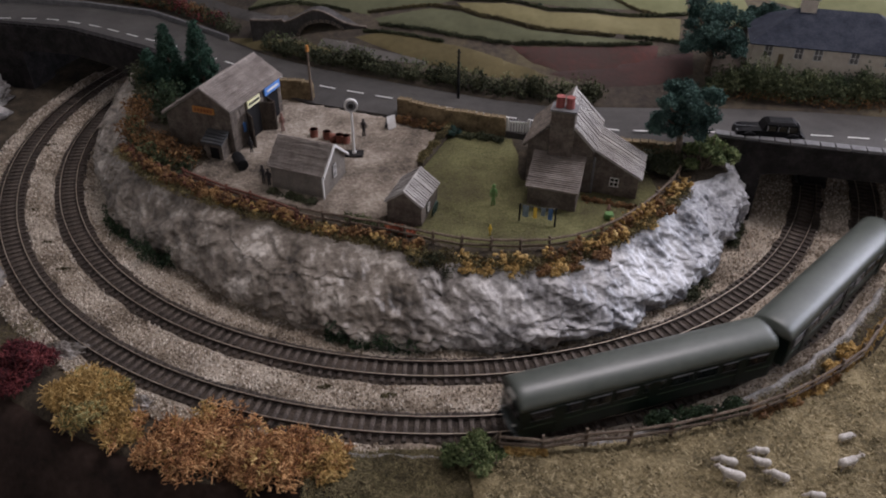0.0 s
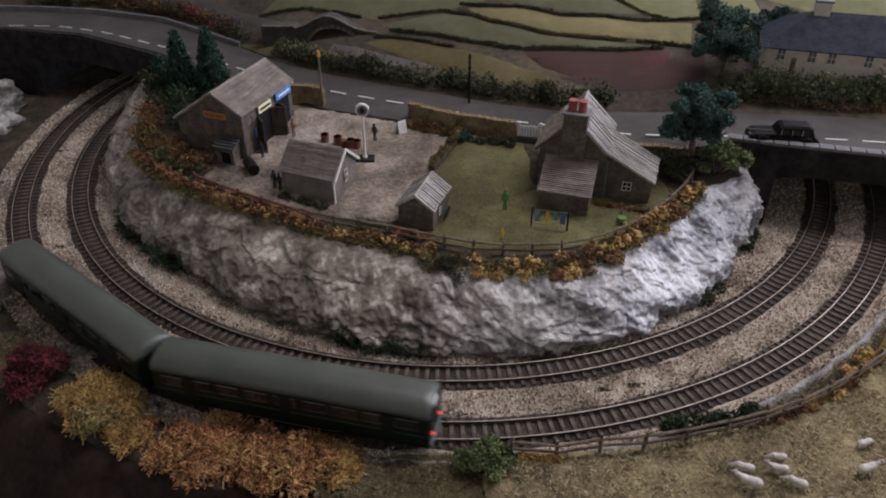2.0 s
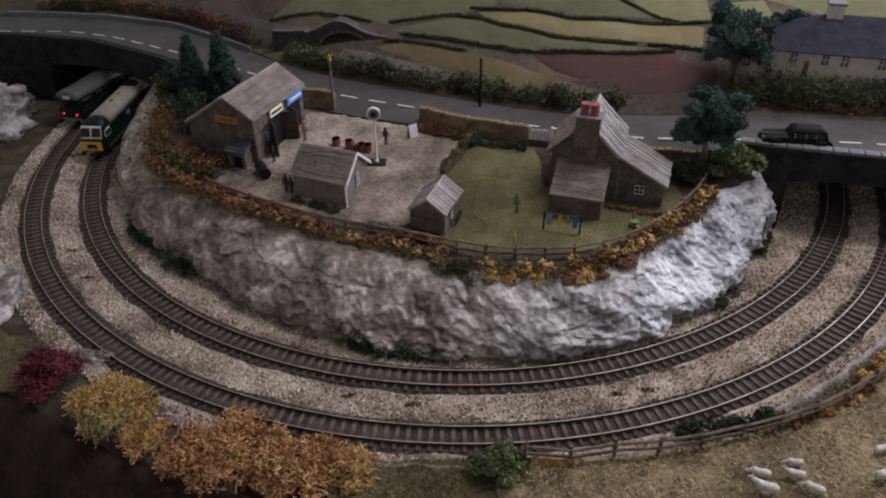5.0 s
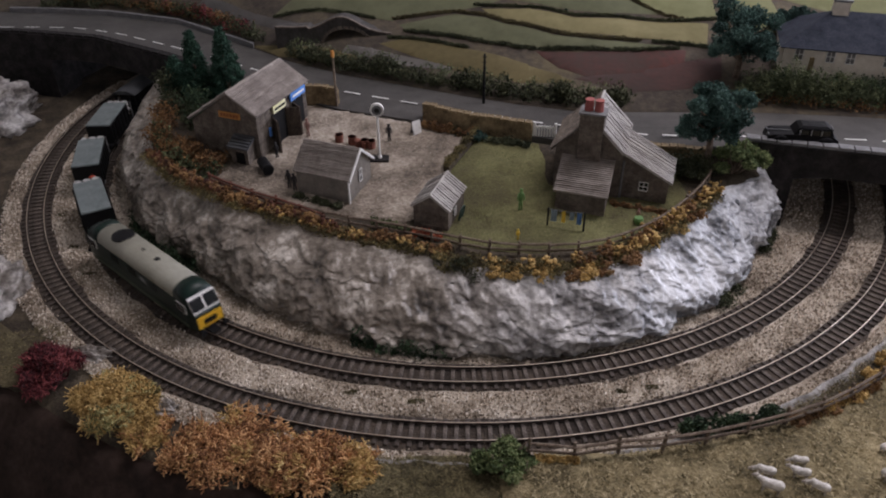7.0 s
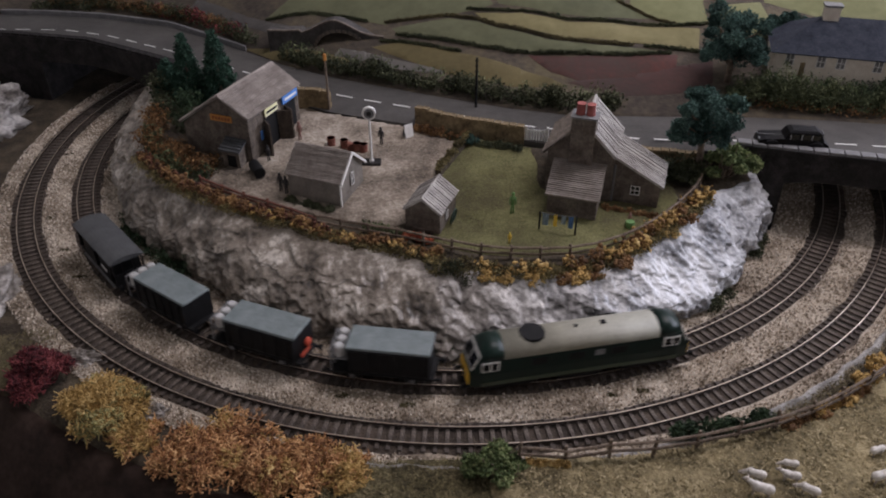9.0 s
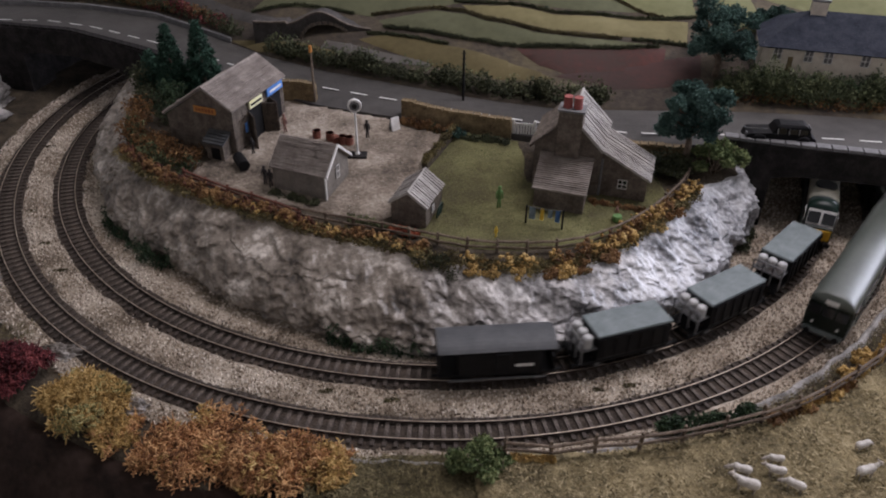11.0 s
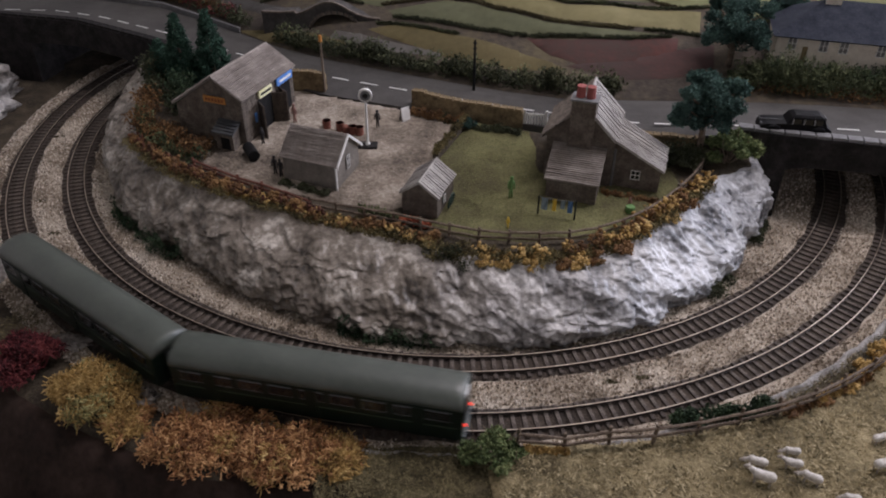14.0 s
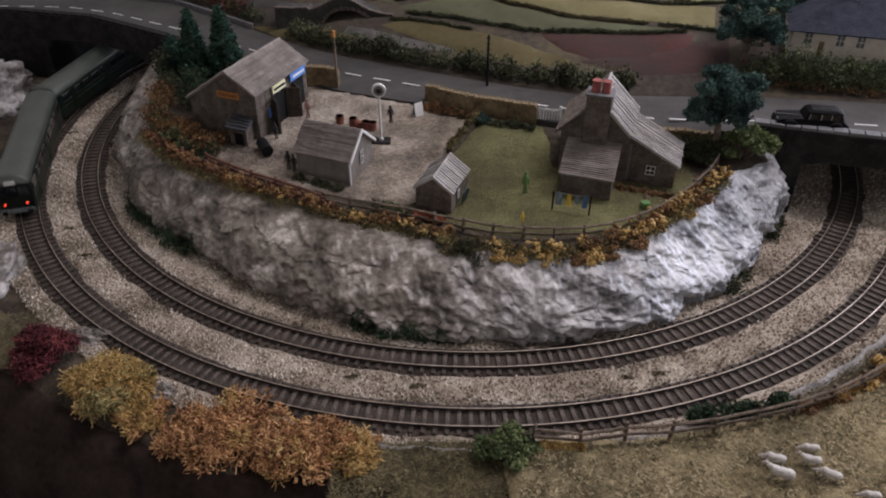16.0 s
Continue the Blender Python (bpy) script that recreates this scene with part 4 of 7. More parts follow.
def build_hopper(vessel_mat, vessel_label):
    """A grey-topped powder wagon with three upright vessels at one end."""
    L, w = 0.084, 0.0148
    root = thing("hopper_wagon", put(0, 0, 0), "black goods wagon with a flat grey top and end platform", "wagon", "goods wagons of the freight train")
    s = Shape()
    s.loft([[(x, y, z) for x, y in ((-L / 2 + 0.016, -k), (L / 2 - 0.004, -k), (L / 2 - 0.004, k), (-L / 2 + 0.016, k))] for z, k in ((0.0105, w * 0.9), (0.014, w), (0.0325, w), (0.034, w * 0.97))], caps=True)
    part("body", s, M_BLACK, root, "black ribbed wagon side")
    part("top_sheet", Shape().box(-L / 2 + 0.0145, L / 2 - 0.003, -w * 0.96, w * 0.96, 0.0342, 0.0362, 0.0008), M_WAGONGREY, root, "flat dusty grey top")
    for i in range(6):
        x = -L / 2 + 0.02 + i * 0.011
        for sy in (-1, 1):
            part("rib", Shape().box(x - 0.0006, x + 0.0006, -0.0005, 0.0005, 0.013, 0.033), M_BLACK, root, at=put(0, sy * (w + 0.0006), 0))
    part("platform", Shape().box(-L / 2, L / 2, -w * 0.92, w * 0.92, 0.0085, 0.0105, 0.0005), M_BLACK, root)
    for y in (-0.0088, 0, 0.0088):
        v = part("vessel", Shape().tube([(-L / 2 + 0.0085, y, 0.0235), (-L / 2 + 0.0085, y, 0.0245), (-L / 2 + 0.0085, y, 0.033), (-L / 2 + 0.0085, y, 0.0345)], [0.003, 0.0041, 0.0041, 0.003], 14), vessel_mat, root, vessel_label, smooth=False)
    fr = Shape()
    for y in (-w * 0.9, -0.0045, 0.0045, w * 0.9):
        fr.box(-L / 2 + 0.0015, -L / 2 + 0.0027, y - 0.0006, y + 0.0006, 0.0105, 0.031)
    fr.box(-L / 2 + 0.0015, -L / 2 + 0.0027, -w * 0.9, w * 0.9, 0.0305, 0.0317)
    fr.box(-L / 2 + 0.0015, -L / 2 + 0.015, -w * 0.9, -w * 0.82, 0.0225, 0.0235).box(-L / 2 + 0.0015, -L / 2 + 0.015, w * 0.82, w * 0.9, 0.0225, 0.0235).box(-L / 2 + 0.0015, -L / 2 + 0.015, -0.0130, 0.0130, 0.0222, 0.0232)
    part("end_frame", fr, M_COPING, root, "pale end ladder frame")
    for x in (-0.024, 0.024):
        wset = Shape()
        for y in (-0.0082, 0.0082):
            wset.tube([(x, y - 0.0013, 0.006), (x, y + 0.0013, 0.006)], [0.006, 0.006], 16)
        part("wheelset", wset.tube([(x, -0.008, 0.006), (x, 0.008, 0.006)], [0.001, 0.001], 6), M_RAIL, root)
        part("axle_guard", Shape().box(x - 0.006, x + 0.006, -0.0118, -0.0105, 0.003, 0.0087).box(x - 0.006, x + 0.006, 0.0105, 0.0118, 0.003, 0.0087), M_BLACK, root)
        for side in (-1, 1):
            part("axle_box", Shape().box(x - 0.002, x + 0.002, side * 0.0125 - 0.0007, side * 0.0125 + 0.0007, 0.004, 0.0075), M_COPING, root)
    for e in (-1, 1):
        for y in (-0.0115, 0.0115):
            part("buffer", Shape().tube([(e * L / 2, y, 0.0092), (e * (L / 2 + 0.004), y, 0.0092)], [0.0012, 0.0012], 8).tube([(e * (L / 2 + 0.004), y, 0.0092), (e * (L / 2 + 0.005), y, 0.0092)], [0.0026, 0.0026], 10), M_BLACK, root)
    return root


def build_brake_van():
    L, w = 0.092, 0.0152
    root = thing("brake_van", put(0, 0, 0), "dark goods brake van with a grey curved roof and verandas", "wagon", "goods wagons of the freight train")
    part("body", Shape().box(-L / 2 + 0.016, L / 2 - 0.012, -w * 0.95, w * 0.95, 0.010, 0.034), M_BLACK, root, "black planked van body")
    r = Shape()
    n = 10
    r.loft([[(x, w * 1.05 * math.sin(a) / math.sin(0.9), 0.034 + 0.012 * (math.cos(a) - math.cos(0.9))) for a in [(-0.9 + 1.8 * i / n) for i in range(n + 1)]] + [(x, w * 1.05, 0.0335), (x, -w * 1.05, 0.0335)] for x in (-L / 2, L / 2)], caps=True)
    part("roof", r, M_VANROOF, root, "dark grey curved roof")
    part("platform", Shape().box(-L / 2, L / 2, -w * 0.95, w * 0.95, 0.0085, 0.0105), M_BLACK, root)
    for e in (-1, 1):
        for y in (-w * 0.88, -0.005, 0.005, w * 0.88):
            part("veranda_post", Shape().box(-0.0007, 0.0007, y - 0.0007, y + 0.0007, 0.0105, 0.0345), M_BLACK, root, at=put(e * (L / 2 - 0.0015), 0, 0))
        part("veranda_rail", Shape().box(-0.0007, 0.0007, -w * 0.9, w * 0.9, 0.0105, 0.0215), M_BLACK, root, at=put(e * (L / 2 - 0.0015), 0, 0))
        for y in (-0.0115, 0.0115):
            part("buffer", Shape().tube([(e * L / 2, y, 0.0092), (e * (L / 2 + 0.004), y, 0.0092)], [0.0013, 0.0013], 8).tube([(e * (L / 2 + 0.004), y, 0.0092), (e * (L / 2 + 0.005), y, 0.0092)], [0.0026, 0.0026], 10), M_BLACK, root)
        part("lookout", Shape().box(-0.006, 0.006, -0.0014, 0.0014, 0.016, 0.032, 0.0005), M_BLACK, root, at=put(0.004, e * (w * 0.95 + 0.0013), 0))
        part("footboard", Shape().box(-L / 2 + 0.008, L / 2 - 0.008, -0.001, 0.001, 0.0045, 0.0055), M_COPING, root, at=put(0, e * 0.0145, 0))
        part("side_stripe", Shape().box(0.014, 0.028, -0.0003, 0.0003, 0.017, 0.0195), M_WHITE, root, "white painted panel on the side", at=put(0, e * (w * 0.95 + 0.0004), 0))
    part("end_light", Shape().tube([(-L / 2 + 0.0155, 0, 0.024), (-L / 2 + 0.0145, 0, 0.024)], [0.003, 0.003], 10), M_WHITE, root)
    for x in (-0.026, 0.026):
        wset = Shape()
        for y in (-0.0082, 0.0082):
            wset.tube([(x, y - 0.0013, 0.006), (x, y + 0.0013, 0.006)], [0.006, 0.006], 16)
        part("wheelset", wset.tube([(x, -0.008, 0.006), (x, 0.008, 0.006)], [0.001, 0.001], 6), M_RAIL, root)
        part("axle_guard", Shape().box(x - 0.006, x + 0.006, -0.0118, -0.0105, 0.003, 0.0087).box(x - 0.006, x + 0.006, 0.0105, 0.0118, 0.003, 0.0087), M_BLACK, root)
    return root


M_VESSEL = material("vessel_grey", [(0.4, 0.4, 0.4), (0.55, 0.55, 0.54)], 90, 0.6, 0.1)
lead_car = build_railcar(True)
trail_car = build_railcar(False)
loco = build_locomotive()
wagons = [build_hopper(M_VESSEL, "white upright powder vessel") for _ in range(3)]
van = build_brake_van()
part("red_load", Shape().box(0.0385, 0.0400, -0.0068, 0.0068, 0.0105, 0.0135, 0.0004).ball(0.0398, 0.0045, 0.019, 0.0022, 0.0042, 0.0042, 12).tube([(0.0395, 0.0045, 0.0125), (0.0395, 0.0045, 0.016)], [0.001, 0.001], 6), M_RED, wagons[1], "orange-red round brake gear on the end platform")


# ---- buildings ----
def slope(a, b, c, d, courses=12, step=0.0017, thick=0.0012, cols=4):
    """A roof slope in overlapping courses; a to b is the eave, d to c the ridge."""
    a, b, c, d = (Vector(p) for p in (a, b, c, d))
    n = (b - a).cross(d - a).normalized()
    if n.z < 0:
        n = -n
    s = Shape()
    for i in range(courses):
        lo, hi = i / courses, (i + 1) / courses
        for j in range(cols):
            u0, u1 = j / cols, (j + 1) / cols
            off = [random.uniform(-0.3, 0.3) * step for _ in range(2)]
            p = [a.lerp(b, u0).lerp(d.lerp(c, u0), lo) + n * (step + off[0]), a.lerp(b, u1).lerp(d.lerp(c, u1), lo) + n * (step + off[1]), a.lerp(b, u1).lerp(d.lerp(c, u1), hi), a.lerp(b, u0).lerp(d.lerp(c, u0), hi)]
            q = [a.lerp(b, u0).lerp(d.lerp(c, u0), lo), a.lerp(b, u1).lerp(d.lerp(c, u1), lo)]
            s.add(p + q, [(0, 1, 2, 3), (4, 5, 1, 0)])
    k = n * thick
    s.add([a, b, c, d, a - k, b - k, c - k, d - k], [(7, 6, 5, 4), (0, 4, 5, 1), (1, 5, 6, 2), (2, 6, 7, 3), (3, 7, 4, 0)])
    return s


def course_roof(name, root, mat, a, b, c, d, courses, step=0.0017):
    """A roof slope with a deck and one overlapping course of slates after another; a to b is the eave, d to c the ridge."""
    a, b, c, d = (Vector(p) for p in (a, b, c, d))
    n = (b - a).cross(d - a).normalized()
    if n.z < 0:
        n = -n
    k, t = n * 0.0012, n * 0.0001
    deck = part(name, Shape().add([a + t, b + t, c + t, d + t, a - k, b - k, c - k, d - k], [(0, 1, 2, 3), (7, 6, 5, 4), (0, 4, 5, 1), (1, 5, 6, 2), (2, 6, 7, 3), (3, 7, 4, 0)]), mat, root)
    rng = random.Random(courses)
    cols = 8
    for i in range(courses):
        lo, hi = i / courses, (i + 1) / courses
        rise = step * rng.uniform(0.75, 1.2)
        rows = [[], [], []]
        for j in range(cols + 1):
            u = j / cols
            foot, top = a.lerp(b, u), d.lerp(c, u)
            p, q = foot.lerp(top, lo), foot.lerp(top, hi)
            lip = rng.uniform(-0.25, 0.25) * step
            rows[0].append(p + t)
            rows[1].append(p + n * (rise + lip))
            rows[2].append(q + n * 0.0003)
        part("slate_course", Shape().loft(rows, closed=False), mat, deck)
    return deck


def board_roof(root, a, b, c, d, count, mat, high=0.0011):
    """A roof slope in raised strips that run from the eave a-b up to the ridge d-c; each strip is a part."""
    a, b, c, d = (Vector(p) for p in (a, b, c, d))
    n = (b - a).cross(d - a).normalized()
    if n.z < 0:
        n = -n
    rng = random.Random(count)
    k, t = n * 0.0012, n * 0.0001
    deck = Shape().add([a + t, b + t, c + t, d + t, a - k, b - k, c - k, d - k], [(0, 1, 2, 3), (7, 6, 5, 4), (0, 4, 5, 1), (1, 5, 6, 2), (2, 6, 7, 3), (3, 7, 4, 0)])
    roof = part("roof_slope", deck, mat, root)
    for i in range(count):
        u0, u1 = i / count, (i + 0.9) / count
        h = n * high * rng.uniform(0.6, 1.2)
        e = (a - d).normalized() * rng.uniform(-0.0003, 0.0008)
        low = [a.lerp(b, u0) + e, a.lerp(b, u1) + e, d.lerp(c, u1), d.lerp(c, u0)]
        part("roof_strip", Shape().add(low + [p + h * (1.15 if k in (0, 3) else 0.75) for k, p in enumerate(low)], [(4, 5, 6, 7), (0, 1, 5, 4), (1, 2, 6, 5), (2, 3, 7, 6), (3, 0, 4, 7)]), mat, roof)


def stone_courses(shape, x0, x1, z0, z1, y, rng, h=0.0042, l=0.008):
    """Rough stones proud of a wall on the plane y, facing -y."""
    z = z0
    while z < z1 - h * 0.5:
        x = x0
        while x < x1 - 0.002:
            w = min(l * rng.uniform(0.6, 1.4), x1 - x)
            d = rng.uniform(0.0001, 0.00035)
            shape.add([(x + 0.0003, y, z + 0.0003), (x + w - 0.0003, y, z + 0.0003), (x + w - 0.0003, y, z + h - 0.0003), (x + 0.0003, y, z + h - 0.0003), (x + 0.0007, y - d, z + 0.0006), (x + w - 0.0007, y - d, z + 0.0006), (x + w - 0.0007, y - d, z + h - 0.0006), (x + 0.0007, y - d, z + h - 0.0006)], [(4, 5, 6, 7), (0, 1, 5, 4), (1, 2, 6, 5), (2, 3, 7, 6), (3, 0, 4, 7)])
            x += w
        z += h


def gabled(root, x0, x1, y0, y1, eave, apex, wall_mat, roof_mat, over=0.0025, skirt=-0.006, courses=13):
    """Walls and two roof slopes; the ridge runs along x."""
    s = Shape()
    ym = (y0 + y1) / 2
    s.prism([(y0, skirt), (y1, skirt), (y1, eave), (ym, apex), (y0, eave)], "x", x0, x1)
    part("wall", s, wall_mat, root)
    drop = (apex - eave) / ((y1 - y0) / 2) * over
    up = 0.0005
    course_roof("roof_slope", root, roof_mat, (x0 - over, y0 - over, eave - drop + up), (x1 + over, y0 - over, eave - drop + up), (x1 + over, ym, apex + up), (x0 - over, ym, apex + up), courses)
    course_roof("roof_slope", root, roof_mat, (x1 + over, y1 + over, eave - drop + up), (x0 - over, y1 + over, eave - drop + up), (x0 - over, ym, apex + up), (x1 + over, ym, apex + up), courses)
    part("ridge_tile", Shape().tube([(x0 - over, ym, apex + 0.0008), (x1 + over, ym, apex + 0.0008)], [0.0011, 0.0011], 6), roof_mat, root)


def sash(root, x, z, w, h, at, mat=None, glass=None):
    """A small window facing -y: glass, and a white frame with bars."""
    g = part("window", Shape().box(x - w / 2, x + w / 2, -0.0004, 0.0004, z, z + h), glass or M_GLASS, root, at=at)
    f, t = Shape(), 0.0006
    for a, b, c, d in ((x - w / 2, x - w / 2 + t, z, z + h), (x + w / 2 - t, x + w / 2, z, z + h), (x - w / 2, x + w / 2, z, z + t), (x - w / 2, x + w / 2, z + h - t, z + h), (x - t / 2, x + t / 2, z, z + h), (x - w / 2, x + w / 2, z + h / 2 - t / 2, z + h / 2 + t / 2)):
        f.box(a, b, -0.0009, -0.0003, c, d)
    part("window_frame", f, mat or M_WHITE, g, "white painted window bars")


M_DOOR = material("dark_door_wood", [(0.02, 0.014, 0.01), (0.05, 0.036, 0.026), (0.085, 0.064, 0.047)], 120, 0.85, 0.4, 500)


def build_barn():
    rng = random.Random(21)
    root = thing("garage_barn", put(-0.1939, 0.6865, 0.066, 68.4), "grey stone garage with open dark doors and slate roof", "garage")
    L, D = 0.0943, 0.0787
    eave, ridge, ym, back = 0.0483, 0.0664, 0.0295, 0.0316
    part("wall", Shape().prism([(0, -0.01), (D, -0.01), (D, back - 0.001), (ym, ridge - 0.001), (0, eave - 0.0015)], "x", 0, L), M_STONE, root)
    course_roof("roof_slope", root, M_ROOF, (-0.003, -0.003, eave - 0.0018), (L + 0.003, -0.003, eave - 0.0018), (L + 0.003, ym, ridge + 0.0005), (-0.003, ym, ridge + 0.0005), 17)
    course_roof("roof_slope", root, M_ROOF, (L + 0.003, D + 0.003, back), (-0.003, D + 0.003, back), (-0.003, ym, ridge + 0.0005), (L + 0.003, ym, ridge + 0.0005), 22)
    part("ridge_tile", Shape().tube([(-0.003, ym, ridge + 0.0008), (L + 0.003, ym, ridge + 0.0008)], [0.0011, 0.0011], 6), M_ROOF, root)
    st = Shape()
    stone_courses(st, 0.0, L, 0, 0.046, -0.0002, rng)
    tagged(part("stonework", st, M_STONE, root), kind="stuff")
    gs = Shape()
    z = 0.0
    while z < ridge - 0.008:
        lo = 0.0 if z < eave - 0.006 else (z + 0.006 - eave) / (ridge - eave) * ym
        hi = D if z < back - 0.006 else D - (z + 0.006 - back) / (ridge - back) * (D - ym)
        y = lo
        while y < hi - 0.003:
            w = min(rng.uniform(0.005, 0.011), hi - y)
            d = rng.uniform(0.0001, 0.0004)
            gs.box(-0.0002 - d, 0.0, y + 0.0003, y + w - 0.0003, z + 0.0003, z + 0.0039)
            y += w
        z += 0.0042
    tagged(part("stonework", gs, M_STONE, root), kind="stuff")
    # Black panels on the solid wall: the shade inside, put into colour.
    for x0, x1 in ((0.026, 0.050), (0.065, 0.086)):
        part("doorway", Shape().box(x0, x1, -0.0012, -0.0007, -0.002, 0.036), M_BLACK, root, "flat black panel for the shade inside the open door")
    for x, ang in ((0.026, -128), (0.050, -62), (0.065, -120)):
        d = part("door", Shape().box(0, 0.0145, -0.0006, 0.0006, 0.0, 0.035, 0.0), M_DOOR, root, "dark brown plank door standing open", at=put(x, -0.0016, 0, ang))
        for k in range(4):
            part("plank", Shape().box(0.0004 + k * 0.0036, 0.0036 + k * 0.0036, -0.0010, 0.0010, 0.0006, 0.0344), M_DOOR, d)
    part("sign_board", Shape().box(0.027, 0.050, -0.0032, -0.0012, 0.0375, 0.0452), M_SIGNYELLOW, root, "pale yellow sign with a lettered strip")
    part("sign_bars", Shape().box(0.029, 0.048, -0.0037, -0.0032, 0.0402, 0.0424), M_BLACK, root)
    part("sign_board", Shape().box(0.060, 0.0895, -0.0032, -0.0012, 0.0375, 0.0458), M_BLUE, root, "bright blue sign board")
    part("sign_bars", Shape().box(0.064, 0.086, -0.0037, -0.0032, 0.0405, 0.0428), M_WHITE, root)
    part("poster", Shape().box(0.017, 0.0205, -0.0022, -0.0012, 0.016, 0.026), M_BLUE, root, "small pale blue poster")
    part("gable_sign", Shape().box(-0.0016, -0.0004, 0.018, 0.043, 0.0395, 0.046), M_ORANGE, root, "faded orange painted sign on the gable")
    gb = Shape()
    for i in range(6):
        gb.box(-0.0020, -0.0016, 0.0197 + i * 0.0037, 0.0222 + i * 0.0037, 0.0412, 0.0444)
    part("sign_bars", gb, M_RUST, root)
    # a small coal store at the gable
    b = part("porch", Shape().prism([(-0.014, -0.006), (0, -0.006), (0, 0.022), (-0.014, 0.016)], "y", 0.006, 0.026), M_STONE, root, "small grey stone store against the gable")
    # Flat black panel stands for the shade inside the store.
    part("porch_opening_shade", Shape().box(-0.0146, -0.0141, 0.010, 0.020, -0.002, 0.0105), M_BLACK, b)
    course_roof("porch_roof", root, M_VANROOF, (-0.017, 0.004, 0.0155), (-0.017, 0.028, 0.0155), (0, 0.028, 0.0235), (0, 0.004, 0.0235), 5)


M_RUST = material("faded_letters", [(0.2, 0.06, 0.02), (0.3, 0.1, 0.03)], 90, 0.8, 0)


def build_shed():
    L, D, e, a = 0.0552, 0.046, 0.0256, 0.0448
    root = thing("stone_shed", put(-0.1479, 0.6302, 0.0585, -21.5), "low grey shed with slate roof and white gable edging", "shed")
    gabled(root, 0, L, 0, D, e, a, M_SHEDWALL, M_ROOF, 0.0022, -0.008, 20)
    bw = Shape()
    x0, x1 = L + 0.0024, L + 0.0038
    for y0, y1 in ((-0.0024, D / 2), (D + 0.0024, D / 2)):
        z0 = e - 0.0018
        bw.add([(x0, y0, z0 - 0.0012), (x0, y1, a - 0.0007), (x0, y1, a + 0.0023), (x0, y0, z0 + 0.0018), (x1, y0, z0 - 0.0012), (x1, y1, a - 0.0007), (x1, y1, a + 0.0023), (x1, y0, z0 + 0.0018)], [(0, 1, 2, 3), (7, 6, 5, 4), (0, 4, 5, 1), (1, 5, 6, 2), (2, 6, 7, 3), (3, 7, 4, 0)])
    part("barge_board", bw, M_WHITE, root, "white painted barge board")
    sash(root, 0, 0.012, 0.006, 0.013, put(L + 0.0005, D / 2, 0, 90))
    part("corner_post", Shape().box(L - 0.0002, L + 0.0012, -0.0012, 0.0004, -0.004, e - 0.002), M_WHITE, root, "pale corner board")
    part("door", Shape().box(0.0, 0.010, -0.0004, 0.0004, -0.001, 0.021), M_BLACK, root, at=put(-0.0008, 0.012, 0, 90))


M_SHEDWALL = material("shed_render", [(0.13, 0.115, 0.1), (0.2, 0.178, 0.155), (0.26, 0.235, 0.205)], 60, 0.9, 0.2, 300)


def build_hut():
    W, D, e, a, o = 0.0331, 0.0441, 0.0222, 0.0344, 0.0016
    root = thing("garden_hut", put(-0.0351, 0.5783, 0.0535, -19.5), "small brown stone hut with a pale slate roof", "hut")
    part("wall", Shape().prism([(0, -0.006), (W, -0.006), (W, e), (W / 2, a), (0, e)], "y", 0, D), M_STONE, root)
    drop = (a - e) / (W / 2) * o
    for x0, x1 in ((W + o, W / 2), (-o, W / 2)):
        board_roof(root, (x0, -o, e - drop + 0.0005), (x0, D + o, e - drop + 0.0005), (x1, D + o, a + 0.0005), (x1, -o, a + 0.0005), 13, M_ROOFPALE)
    part("ridge_tile", Shape().tube([(W / 2, -o, a + 0.0008), (W / 2, D + o, a + 0.0008)], [0.0011, 0.0011], 6), M_ROOFPALE, root)
    st = Shape()
    stone_courses(st, 0, W, 0, 0.021, -0.0002, random.Random(5))
    tagged(part("stonework", st, M_STONE, root), kind="stuff")
    sash(root, 0, 0.009, 0.006, 0.008, put(W + 0.0005, 0.016, 0, 90))


M_ROOFPALE = material("pale_slate", [(0.24, 0.225, 0.212), (0.36, 0.34, 0.32), (0.48, 0.46, 0.435)], 70, 0.55, 0.3, 500, island=0.35)


